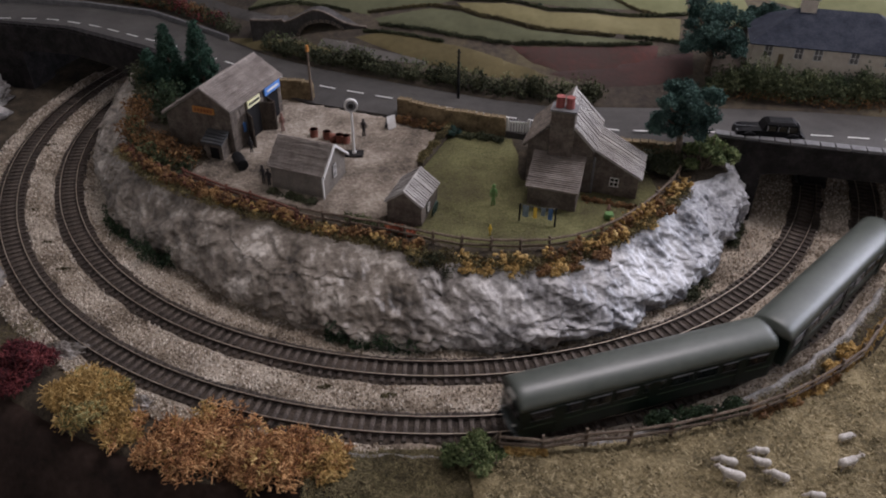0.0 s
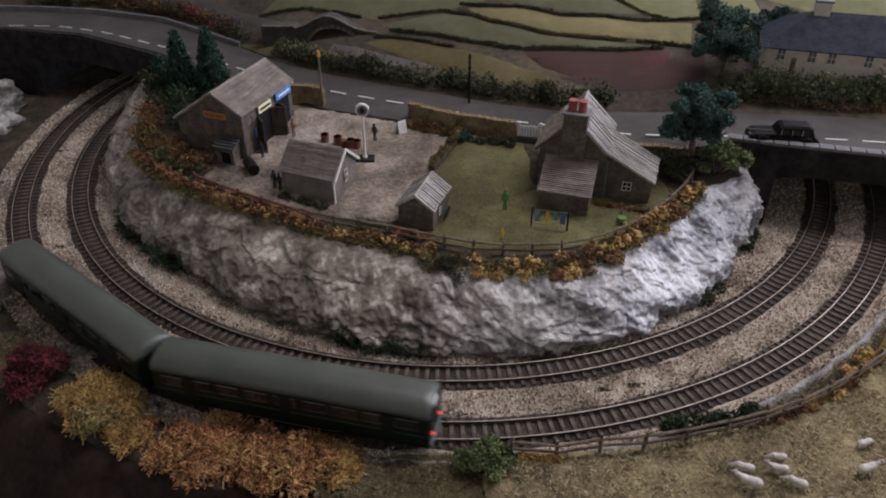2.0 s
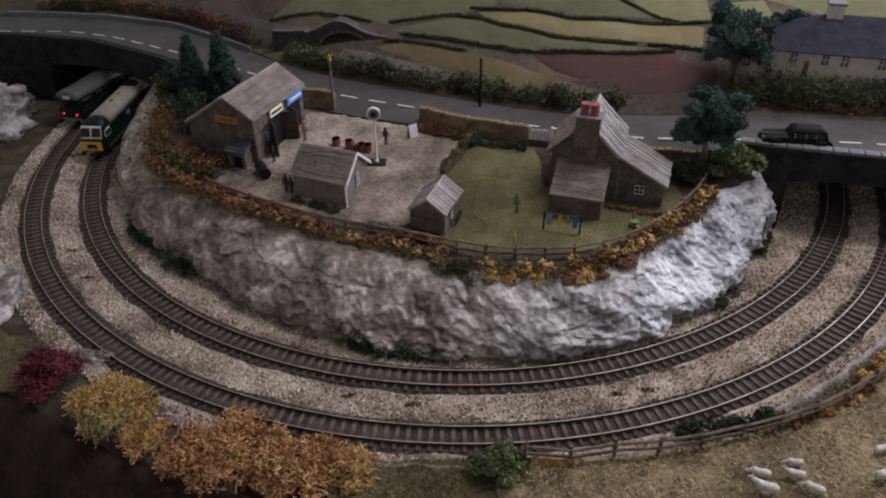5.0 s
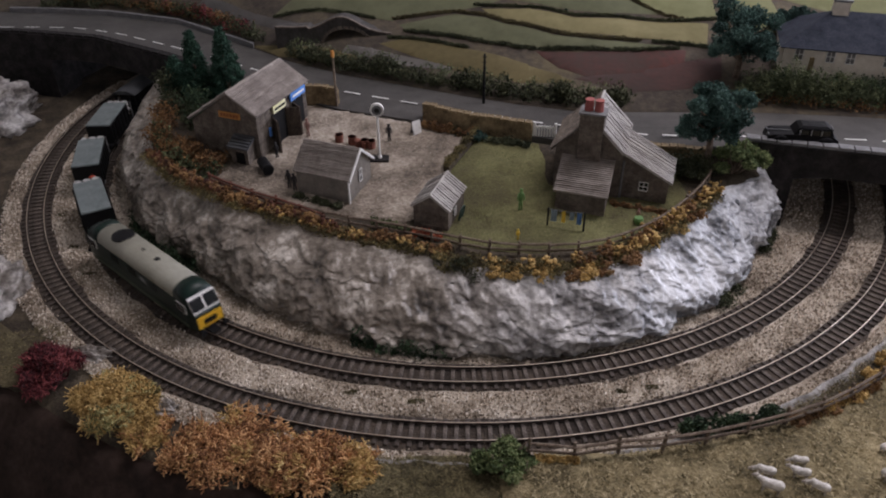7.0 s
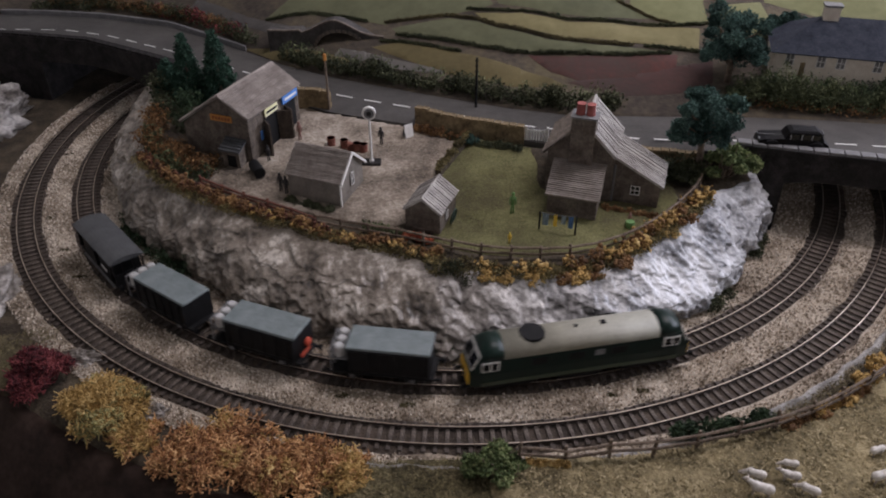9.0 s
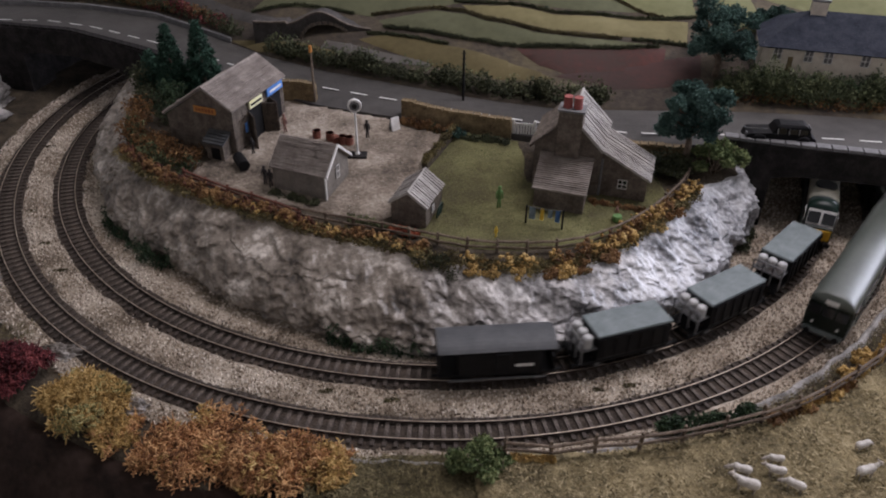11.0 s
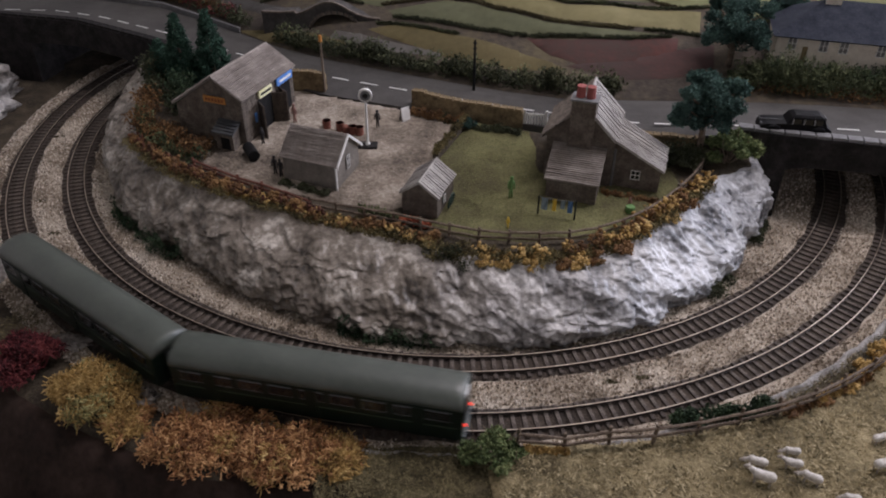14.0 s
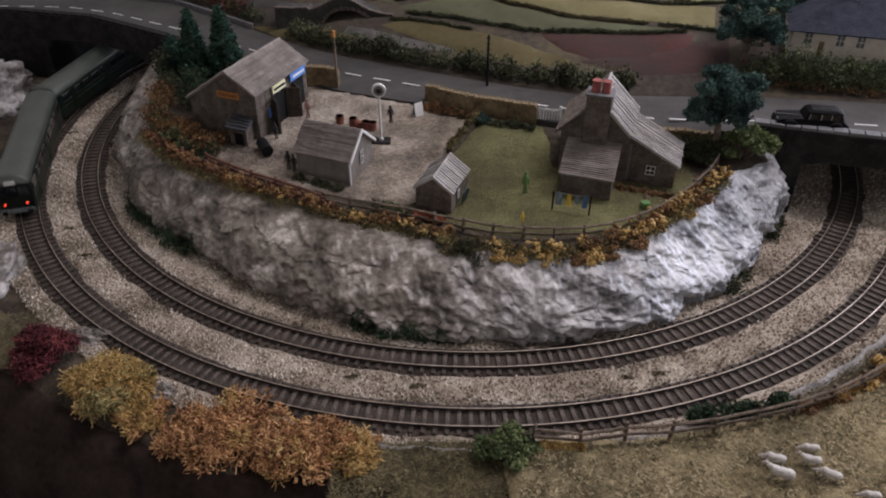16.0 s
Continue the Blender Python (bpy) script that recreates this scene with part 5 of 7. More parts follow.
def build_house():
    rng = random.Random(8)
    root = thing("farmhouse", put(0.1522, 0.6175, 0.057, -18), "grey stone farmhouse with slate roofs and a tall chimney", "house")
    xl, xm, xr, D = -0.058, -0.026, 0.004, 0.062
    eave, apex = 0.049, 0.078
    x2, low = 0.048, 0.021
    # gabled main block, with a long lower roof over the side room
    main = Shape().prism([(xl, -0.01), (xr, -0.01), (xr, eave), (xm, apex), (xl, eave)], "y", 0, D)
    part("wall", main, M_STONE, root)
    part("side_room", Shape().prism([(xr, -0.01), (x2, -0.01), (x2, low + 0.004), (xr, eave - 0.004)], "y", 0.004, D - 0.012), M_STONE, root)
    o = 0.003
    board_roof(root, (xr + 0.001, -o, eave - 0.0005), (xr + 0.001, D + o, eave - 0.0005), (xm, D + o, apex + 0.001), (xm, -o, apex + 0.001), 20, M_ROOFPALE)
    # Left slope takes the darker stone colour: its shade is put into the colour.
    course_roof("roof_slope", root, M_STONE, (xl - 0.004, D + o, eave - 0.004), (xl - 0.004, -o, eave - 0.004), (xm, -o, apex + 0.001), (xm, D + o, apex + 0.001), 12)
    board_roof(root, (x2 + 0.003, 0.001, low + 0.0025), (x2 + 0.003, D - 0.009, low + 0.0025), (xr - 0.002, D - 0.009, eave + 0.0005), (xr - 0.002, 0.001, eave + 0.0005), 16, M_ROOFPALE)
    part("ridge_tile", Shape().tube([(xm, -o, apex + 0.0015), (xm, D + o, apex + 0.0015)], [0.0013, 0.0013], 6), M_ROOFPALE, root)
    st = Shape()
    stone_courses(st, xl, xr, 0.0, eave, -0.0002, rng)
    stone_courses(st, xr, x2, 0.0, low + 0.003, 0.0038, rng)
    stone_courses(st, xr, xr + 0.022, low + 0.003, low + 0.015, 0.0038, rng)
    tagged(part("stonework", st, M_STONE, root), kind="stuff")
    ch = part("chimney", Shape().box(xm - 0.012, xm + 0.010, -0.0055, 0.010, 0.04, 0.0845, 0.0006), M_STONE, root, "broad grey stone chimney")
    part("chimney_cap", Shape().box(xm - 0.0132, xm + 0.0112, -0.0067, 0.0112, 0.0845, 0.0862), M_COPING, ch)
    for x in (-0.0055, 0.0035):
        part("chimney_pot", Shape().tube([(xm + x, 0.002, 0.0862), (xm + x, 0.002, 0.0955), (xm + x, 0.002, 0.0965)], [0.0042, 0.0036, 0.0042], 12), M_POT, ch, "red terracotta chimney pot")
    sash(root, 0.026, 0.0115, 0.0085, 0.0095, put(0, 0.0034, 0))
    part("drain_pipe", Shape().tube([(xr + 0.0015, 0.002, 0.0), (xr + 0.0015, 0.002, 0.040)], [0.0011, 0.0011], 6), M_COPING, root, "grey drainpipe on the corner")
    # lean-to kitchen in front of the gable
    ax0, ax1, ad = -0.0495, -0.004, -0.033
    an = part("kitchen_wall", Shape().prism([(0, -0.01), (ad, -0.01), (ad, 0.021), (0, 0.0385)], "x", ax0, ax1), M_STONE, root, "low stone lean-to kitchen")
    course_roof("kitchen_roof", root, M_ROOF, (ax0 - 0.002, ad - 0.0035, 0.0205), (ax1 + 0.002, ad - 0.0035, 0.0205), (ax1 + 0.002, 0.0, 0.0405), (ax0 - 0.002, 0.0, 0.0405), 19)
    ks = Shape()
    stone_courses(ks, ax0, ax1, 0, 0.020, ad - 0.0002, rng)
    tagged(part("stonework", ks, M_STONE, an), kind="stuff")


M_CURTAIN = material("curtained_glass", [(0.1, 0.1, 0.11), (0.2, 0.19, 0.185)], 120, 0.3, 0)


def build_bungalow():
    root = thing("bungalow", put(0.3655, 0.808, 0.0925, -16), "cream bungalow with dark slate hipped roof behind hedges", "house")
    L, D, e, ap = 0.17, 0.085, 0.046, 0.074
    part("wall", Shape().box(0, L, 0, D, -0.012, e), M_CREAM, root)
    o = 0.005
    c = [(-o, -o, e - 0.002), (L + o, -o, e - 0.002), (L + o, D + o, e - 0.002), (-o, D + o, e - 0.002)]
    r = [(0.047, D / 2, ap), (L - 0.045, D / 2, ap)]
    part("roof_slope", slope(c[0], c[1], r[1], r[0], 1, 0.0004, cols=1), M_SLATE, root)
    part("roof_slope", slope(c[2], c[3], r[0], r[1], 1, 0.0004, cols=1), M_SLATE, root)
    part("roof_hip", slope(c[3], c[0], r[0], (r[0][0] + 0.0001, r[0][1], r[0][2]), 1, 0.0004, cols=1), M_SLATE, root)
    part("roof_hip", slope(c[1], c[2], r[1], (r[1][0] + 0.0001, r[1][1], r[1][2]), 1, 0.0004, cols=1), M_SLATE, root)
    ch = part("chimney", Shape().box(0.045, 0.061, D / 2 - 0.006, D / 2 + 0.006, 0.055, 0.085), M_CREAM, root, "cream rendered chimney")
    part("chimney_cap", Shape().box(0.0435, 0.0625, D / 2 - 0.0075, D / 2 + 0.0075, 0.085, 0.0872), M_COPING, ch)
    for x in (0.016, 0.048, 0.068, 0.105, 0.14):
        sash(root, x, 0.030, 0.009, 0.013, put(0, -0.0006, 0), glass=M_CURTAIN)
    part("brick_corner", Shape().box(0.028, 0.033, -0.0012, 0.0, -0.005, 0.034), M_OLDWALL, root, "brown brick door surround")


build_barn()
build_shed()
build_hut()
build_house()
build_bungalow()


# ---- walls, fences and gate ----
def stone_wall(pts, h, w, label, coping=True, mat=None):
    root = thing("stone_wall", put(0, 0, 0), label, "wall", "garden walls")
    total = sum((Vector(b) - Vector(a)).length for a, b in zip(pts, pts[1:]))
    n = max(2, int(total / 0.008))
    rng = random.Random(int(total * 1e4))
    s = Shape()
    rings = []
    for i in range(n * 2 + 1):
        p = line_at(pts, i / (n * 2))
        d = line_at(pts, min(1, (i + 1) / (n * 2))) - line_at(pts, max(0, (i - 1) / (n * 2)))
        m = Vector((-d.y, d.x)).normalized() * w / 2
        z0 = plateau_z(p.y) - 0.003
        k = [rng.uniform(-0.0006, 0.0006) for _ in range(4)]
        rings.append([(p.x - m.x * 1.2, p.y - m.y * 1.2, z0), (p.x - m.x * 1.1 + k[0], p.y - m.y * 1.1 + k[1], z0 + h * 0.5), (p.x - m.x, p.y - m.y, z0 + h + k[2]), (p.x + m.x, p.y + m.y, z0 + h + k[3]), (p.x + m.x * 1.1, p.y + m.y * 1.1, z0 + h * 0.5), (p.x + m.x * 1.2, p.y + m.y * 1.2, z0)])
    part("wall_core", s.loft(rings, caps=True), mat or M_OLDWALL, root)
    if coping:
        for i in range(n):
            p, q = line_at(pts, i / n), line_at(pts, (i + 0.9) / n)
            part("coping_stone", Shape().box(0, (q - p).length, -w * 0.62, w * 0.62, 0, rng.uniform(0.0016, 0.0028), 0.0005), M_OLDWALL, root, at=put(p.x, p.y, plateau_z(p.y) - 0.003 + h, math.degrees(math.atan2(q.y - p.y, q.x - p.x))))


stone_wall([(-0.03, 0.7635), (0.011, 0.742), (0.06, 0.728), (0.084, 0.7195)], 0.0225, 0.006, "mossy ochre stone wall along the road")
stone_wall([(-0.166, 0.805), (-0.15, 0.806), (-0.128, 0.797)], 0.022, 0.006, "short ochre stone wall beside the garage")
stone_wall([(0.026, 0.732), (0.012, 0.70), (-0.006, 0.662)], 0.0105, 0.006, "low grassy earth bank dividing yard and lawn", False, M_EARTH)

stone_wall([(0.16, 0.712), (0.2, 0.692), (0.26, 0.682)], 0.014, 0.006, "low brown wall behind the farmhouse")


def rail_fence(name, pts, zf, count, h, label, rails=(0.45, 0.85), lean=4.0, mat=None):
    root = thing(name, put(0, 0, 0), label, "fence")
    rng = random.Random(count)
    tops = []
    for i in range(count):
        p = line_at(pts, i / (count - 1))
        z = zf(p.x, p.y)
        part("post", Shape().box(-0.0011, 0.0011, -0.0011, 0.0011, -0.004, h * rng.uniform(0.92, 1.1), 0.0003), mat or M_WOOD, root, at=put(p.x, p.y, z, rng.uniform(0, 60), rng.uniform(-lean, lean), rng.uniform(-lean, lean)))
        tops.append((p.x, p.y, z))
    for a, b in zip(tops, tops[1:]):
        for r in rails:
            j = [rng.uniform(-0.0007, 0.0007) for _ in range(2)]
            part("rail", Shape().tube([(a[0], a[1] - 0.0012, a[2] + h * r + j[0]), ((a[0] + b[0]) / 2, (a[1] + b[1]) / 2 - 0.0012, (a[2] + b[2]) / 2 + h * r), (b[0], b[1] - 0.0012, b[2] + h * r + j[1])], [0.0011, 0.0012, 0.0011], 6), mat or M_WOOD, root)


PZ = lambda x, y: plateau_z(y) - 0.001
rail_fence("post_and_rail_fence", [(-0.118, 0.585), (-0.095, 0.577), (-0.042, 0.563), (-0.007, 0.551), (0.028, 0.540), (0.067, 0.536), (0.106, 0.537), (0.137, 0.545), (0.17, 0.561), (0.201, 0.587), (0.234, 0.621), (0.25, 0.645)], PZ, 17, 0.0125, "weathered brown post and rail fence round the cliff top", (0.4, 0.9))
rail_fence("low_rail_fence", [(-0.238, 0.650), (-0.196, 0.625), (-0.149, 0.603), (-0.118, 0.585)], PZ, 6, 0.0095, "low reddish brown rail fence along the yard edge", (0.35, 0.8), 6.0, M_REDWOOD := material("red_brown_wood", [(0.1, 0.035, 0.025), (0.2, 0.08, 0.055)], 90, 0.85, 0.3))
FZ = lambda x, y: 0.004
rail_fence("field_fence", [(0.052, 0.357), (0.086, 0.353), (0.118, 0.359), (0.151, 0.3615), (0.19, 0.369), (0.254, 0.387), (0.285, 0.401), (0.318, 0.419), (0.356, 0.444), (0.40, 0.49)], FZ, 13, 0.0165, "thin dark wooden fence along the sheep field", (0.35, 0.75))


def build_gate():
    root = thing("white_gate", put(0.086, 0.7215, 0.0668, -12), "white painted picket gate onto the road", "gate")
    for x in (0, 0.0225):
        part("post", Shape().box(x - 0.0013, x + 0.0013, -0.0013, 0.0013, -0.002, 0.0215, 0.0004), M_WHITE, root)
    for z in (0.004, 0.0155):
        part("rail", Shape().box(0.001, 0.0215, -0.0006, 0.0006, z, z + 0.0016), M_WHITE, root)
    for i in range(7):
        x = 0.0025 + i * 0.0029
        part("picket", Shape().box(x - 0.0008, x + 0.0008, -0.0013, -0.0006, 0.0015, 0.0185), M_WHITE, root)


build_gate()


# ---- yard and garden things ----
def build_yard_lamp():
    root = thing("pole_sign", put(-0.0735, 0.6859, plateau_z(0.686)), "white post with a round white-rimmed disc sign", "sign post")
    part("base", Shape().box(-0.0095, 0.0095, -0.0065, 0.0065, -0.001, 0.0022, 0.0006), M_DARKSTONE, root, "dark concrete plinth")
    part("post", Shape().tube([(0, 0, 0.002), (0, 0, 0.004), (0, 0, 0.0045), (0, 0, 0.049)], [0.0024, 0.0024, 0.0013, 0.0011], 10), M_WHITE, root)
    d = part("disc", Shape().tube([(0, 0.0016, 0.0545), (0, -0.0016, 0.0545)], [0.0068, 0.0068], 28), M_WHITE, root)
    part("disc_face", Shape().tube([(0, -0.0016, 0.0545), (0, -0.0019, 0.0545)], [0.0050, 0.0050], 28), M_COPING, d, "grey centre of the disc")
    part("disc_hub", Shape().tube([(0, -0.0019, 0.0545), (0, -0.0023, 0.0545)], [0.0026, 0.0026], 20), M_DARKSTONE, d)


def telegraph_pole(x, y, z, h, tip, label):
    root = thing("telegraph_pole", put(x, y, z), label, "pole", "roadside poles")
    part("pole", Shape().tube([(0, 0, -0.004), (0, 0, h)], [0.0016, 0.0011], 8), M_WOOD if tip else M_BLACK, root)
    if tip:
        part("pole_cap", Shape().tube([(0, 0, h - 0.006), (0, 0, h + 0.001)], [0.0020, 0.0017], 8), M_ORANGE, root, "orange-red painted cap")
    else:
        for i in range(4):
            part("cross_piece", Shape().box(-0.0022, 0.0022, -0.0005, 0.0005, h - 0.004 - i * 0.006, h - 0.003 - i * 0.006), M_BLACK, root)


build_yard_lamp()
telegraph_pole(-0.1292, 0.7951, 0.074, 0.064, True, "brown roadside pole with an orange-red cap")
telegraph_pole(0.036, 0.7867, 0.0795, 0.058, False, "thin dark roadside pole with short cross pieces")


def figurine(x, y, mat, label, h=0.0215, lean=0.0, turn=0.0, z=None):
    """A plain standing shape."""
    s = Shape()
    f = h / 0.0215 * 0.82
    s.loft([[(f * k * math.cos(2 * math.pi * j / 10), f * 0.7 * k * math.sin(2 * math.pi * j / 10), q * h) for j in range(10)] for q, k in ((0.44, 0.0016), (0.46, 0.0021), (0.55, 0.0020), (0.65, 0.0023), (0.76, 0.0027), (0.82, 0.0018), (0.845, 0.0012), (0.88, 0.0017), (0.94, 0.002), (0.99, 0.0012), (1.0, 0.0002))], caps=True)
    for sx in (-1, 1):
        s.tube([(f * sx * 0.0013, f * sx * 0.0008, 0), (f * sx * 0.0011, 0, h * 0.25), (f * sx * 0.0008, 0, h * 0.47)], [f * 0.0009, f * 0.0009, f * 0.0011], 6)
        s.tube([(f * sx * 0.0024, 0, h * 0.78), (f * sx * 0.0033, -f * 0.0004, h * 0.6), (f * sx * 0.0030, -f * 0.0014, h * 0.46)], [f * 0.0008, f * 0.0007, f * 0.0006], 6)
    single("figurine", s, mat, label, "figurine", "painted figurines", put(x, y, plateau_z(y) + 0.0005 if z is None else z, turn, lean, 0), smooth=True)


M_FIGGREEN = material("figurine_green", [(0.09, 0.2, 0.06), (0.16, 0.3, 0.1)], 200, 0.7, 0)
M_FIGPINK = material("figurine_pink", [(0.16, 0.07, 0.06), (0.42, 0.24, 0.2)], 300, 0.7, 0)
M_FIGDARK = material("figurine_dark", [(0.015, 0.014, 0.016), (0.04, 0.036, 0.038)], 200, 0.7, 0)
M_FIGYELLOW = material("figurine_yellow", [(0.75, 0.5, 0.04), (0.85, 0.62, 0.1)], 200, 0.7, 0)
figurine(0.063, 0.5978, M_FIGGREEN, "small plain green painted figurine on the lawn", 0.0235)
figurine(-0.1527, 0.7303, M_FIGPINK, "small pink and black figurine by the garage", 0.021)
figurine(-0.0657, 0.7203, M_FIGDARK, "small dark striding figurine in the yard", 0.021, 6)
figurine(-0.1575, 0.636, M_FIGDARK, "small black figurine beside the shed wall", 0.020)
figurine(-0.1515, 0.632, M_FIGDARK, "small black figurine against the shed wall", 0.019)
figurine(-0.1788, 0.6892, M_FIGDARK, "small dark figurine at the garage door", 0.018)
figurine(0.0574, 0.5549, M_FIGYELLOW, "small yellow figurine by the fence", 0.0115)
figurine(0.1683, 0.5822, M_FIGPINK, "small pink and green figurine in the garden", 0.0125)
single("garden_pot", Shape().tube([(0, 0, 0), (0, 0, 0.004), (0, 0, 0.0062)], [0.0035, 0.0045, 0.0038], 10), M_FIGGREEN, "green garden bin beside the figurine", "bin", m=put(0.1683, 0.5782, plateau_z(0.58)))


def oil_drum(x, y, r=0.0042, h=0.0085, lying=False):
    root = thing("oil_drum", put(x, y, plateau_z(y) + (r if lying else 0.0005), 20, 90 if lying else 0), "rusty red oil drum in the yard", "drum", "oil drums")
    part("drum_body", Shape().tube([(0, 0, 0), (0, 0, h)], [r, r], 16), M_DRUM, root)
    for z in (h * 0.33, h * 0.66, h - 0.0003):
        part("hoop", Shape().tube([(0, 0, z - 0.0003), (0, 0, z + 0.0003)], [r * 1.06, r * 1.06], 16), M_DRUM, root)


M_DRUM = material("rusty_drum", [(0.1, 0.03, 0.02), (0.22, 0.075, 0.05), (0.32, 0.14, 0.1)], 150, 0.8, 0.2)
oil_drum(-0.1183, 0.7198)
oil_drum(-0.1041, 0.7152)
oil_drum(-0.0905, 0.709)
oil_drum(-0.0835, 0.7072)
oil_drum(-0.0985, 0.713, lying=True)


def build_tank():
    root = thing("fuel_tank", put(-0.1904, 0.6738, plateau_z(0.674) + 0.006, -62), "black cylindrical tank lying by the garage", "tank")
    part("tank_body", Shape().tube([(-0.0005, 0, 0), (0, 0, 0), (0.021, 0, 0), (0.0215, 0, 0)], [0.0045, 0.0056, 0.0056, 0.0045], 18), M_BLACK, root)
    part("cradle", Shape().box(0.003, 0.005, -0.004, 0.004, -0.0065, -0.003).box(0.016, 0.018, -0.004, 0.004, -0.0065, -0.003), M_BLACK, root)


build_tank()


def build_easel_sign():
    root = thing("easel_sign", put(-0.0381, 0.7369, plateau_z(0.737), 35), "pale folding board sign standing in the yard", "sign")
    part("board", Shape().box(-0.005, 0.005, -0.0006, 0.0006, 0, 0.0145, m=Matrix.Translation((0, -0.003, 0)) @ Matrix.Rotation(radians(-12), 4, "X")), M_WHITE, root)
    part("board", Shape().box(-0.005, 0.005, -0.0006, 0.0006, 0, 0.0145, m=Matrix.Translation((0, 0.003, 0)) @ Matrix.Rotation(radians(12), 4, "X")), M_COPING, root)


build_easel_sign()


def build_washing_line():
    root = thing("washing_line", put(0.0855, 0.5748, plateau_z(0.575), -15.2), "garden washing line with blue and yellow laundry", "washing line")
    for x in (0, 0.0325):
        part("post", Shape().tube([(x, 0, -0.002), (x, 0, 0.0195)], [0.0009, 0.0008], 6), M_BLACK, root)
    part("line", Shape().tube([(0, 0, 0.0188), (0.016, 0, 0.0175), (0.0325, 0, 0.0188)], [0.0003, 0.0003, 0.0003], 4), M_COPING, root)
    for x, w, h, mat, lab in ((0.0052, 0.0056, 0.0125, M_CLOTHGREY, "grey-blue sheet"), (0.0140, 0.0034, 0.0125, M_FIGYELLOW, "yellow garment"), (0.0212, 0.0040, 0.009, M_CLOTHGREY, "grey-blue garment"), (0.0278, 0.0042, 0.0125, M_CLOTHBLUE, "bright blue garment")):
        g = Shape()
        rings = []
        for k in range(7):
            u = k / 6
            rings.append([(x - w / 2 + w * u, 0.0007 * math.sin(u * 9 + q), 0.0182 - h * q / 4 * (1 - 0.12 * abs(u - 0.5))) for q in range(5)])
        g.loft(rings, closed=False)
        part("laundry", g, mat, root, lab)


M_CLOTHGREY = material("grey_cloth", [(0.17, 0.23, 0.27), (0.27, 0.34, 0.38)], 150, 0.9, 0.2)
M_CLOTHBLUE = material("blue_cloth", [(0.06, 0.14, 0.32), (0.11, 0.22, 0.42)], 150, 0.9, 0.2)
build_washing_line()


def build_cart_wheel():
    root = thing("cart_wheel", put(0.0085, 0.5855, plateau_z(0.585) + 0.0072, 70, 8), "dark green cart wheel leaning on the hut", "wheel")
    n = 24
    s = Shape()
    s.loft([[(r * math.cos(2 * math.pi * j / n), y, r * math.sin(2 * math.pi * j / n)) for j in range(n)] for r, y in ((0.0075, -0.0006), (0.0075, 0.0006), (0.0065, 0.0006), (0.0065, -0.0006), (0.0075, -0.0006))])
    part("rim", s, M_WHEEL, root)
    for i in range(8):
        a = math.pi * i / 4
        part("spoke", Shape().tube([(0, 0, 0), (0.0068 * math.cos(a), 0, 0.0068 * math.sin(a))], [0.0004, 0.0004], 5), M_WHEEL, root)
    part("hub", Shape().tube([(0, -0.0012, 0), (0, 0.0012, 0)], [0.0014, 0.0014], 10), M_WHEEL, root)


M_WHEEL = material("dark_green_paint", [(0.01, 0.03, 0.022), (0.02, 0.05, 0.035)], 150, 0.6, 0)
build_cart_wheel()


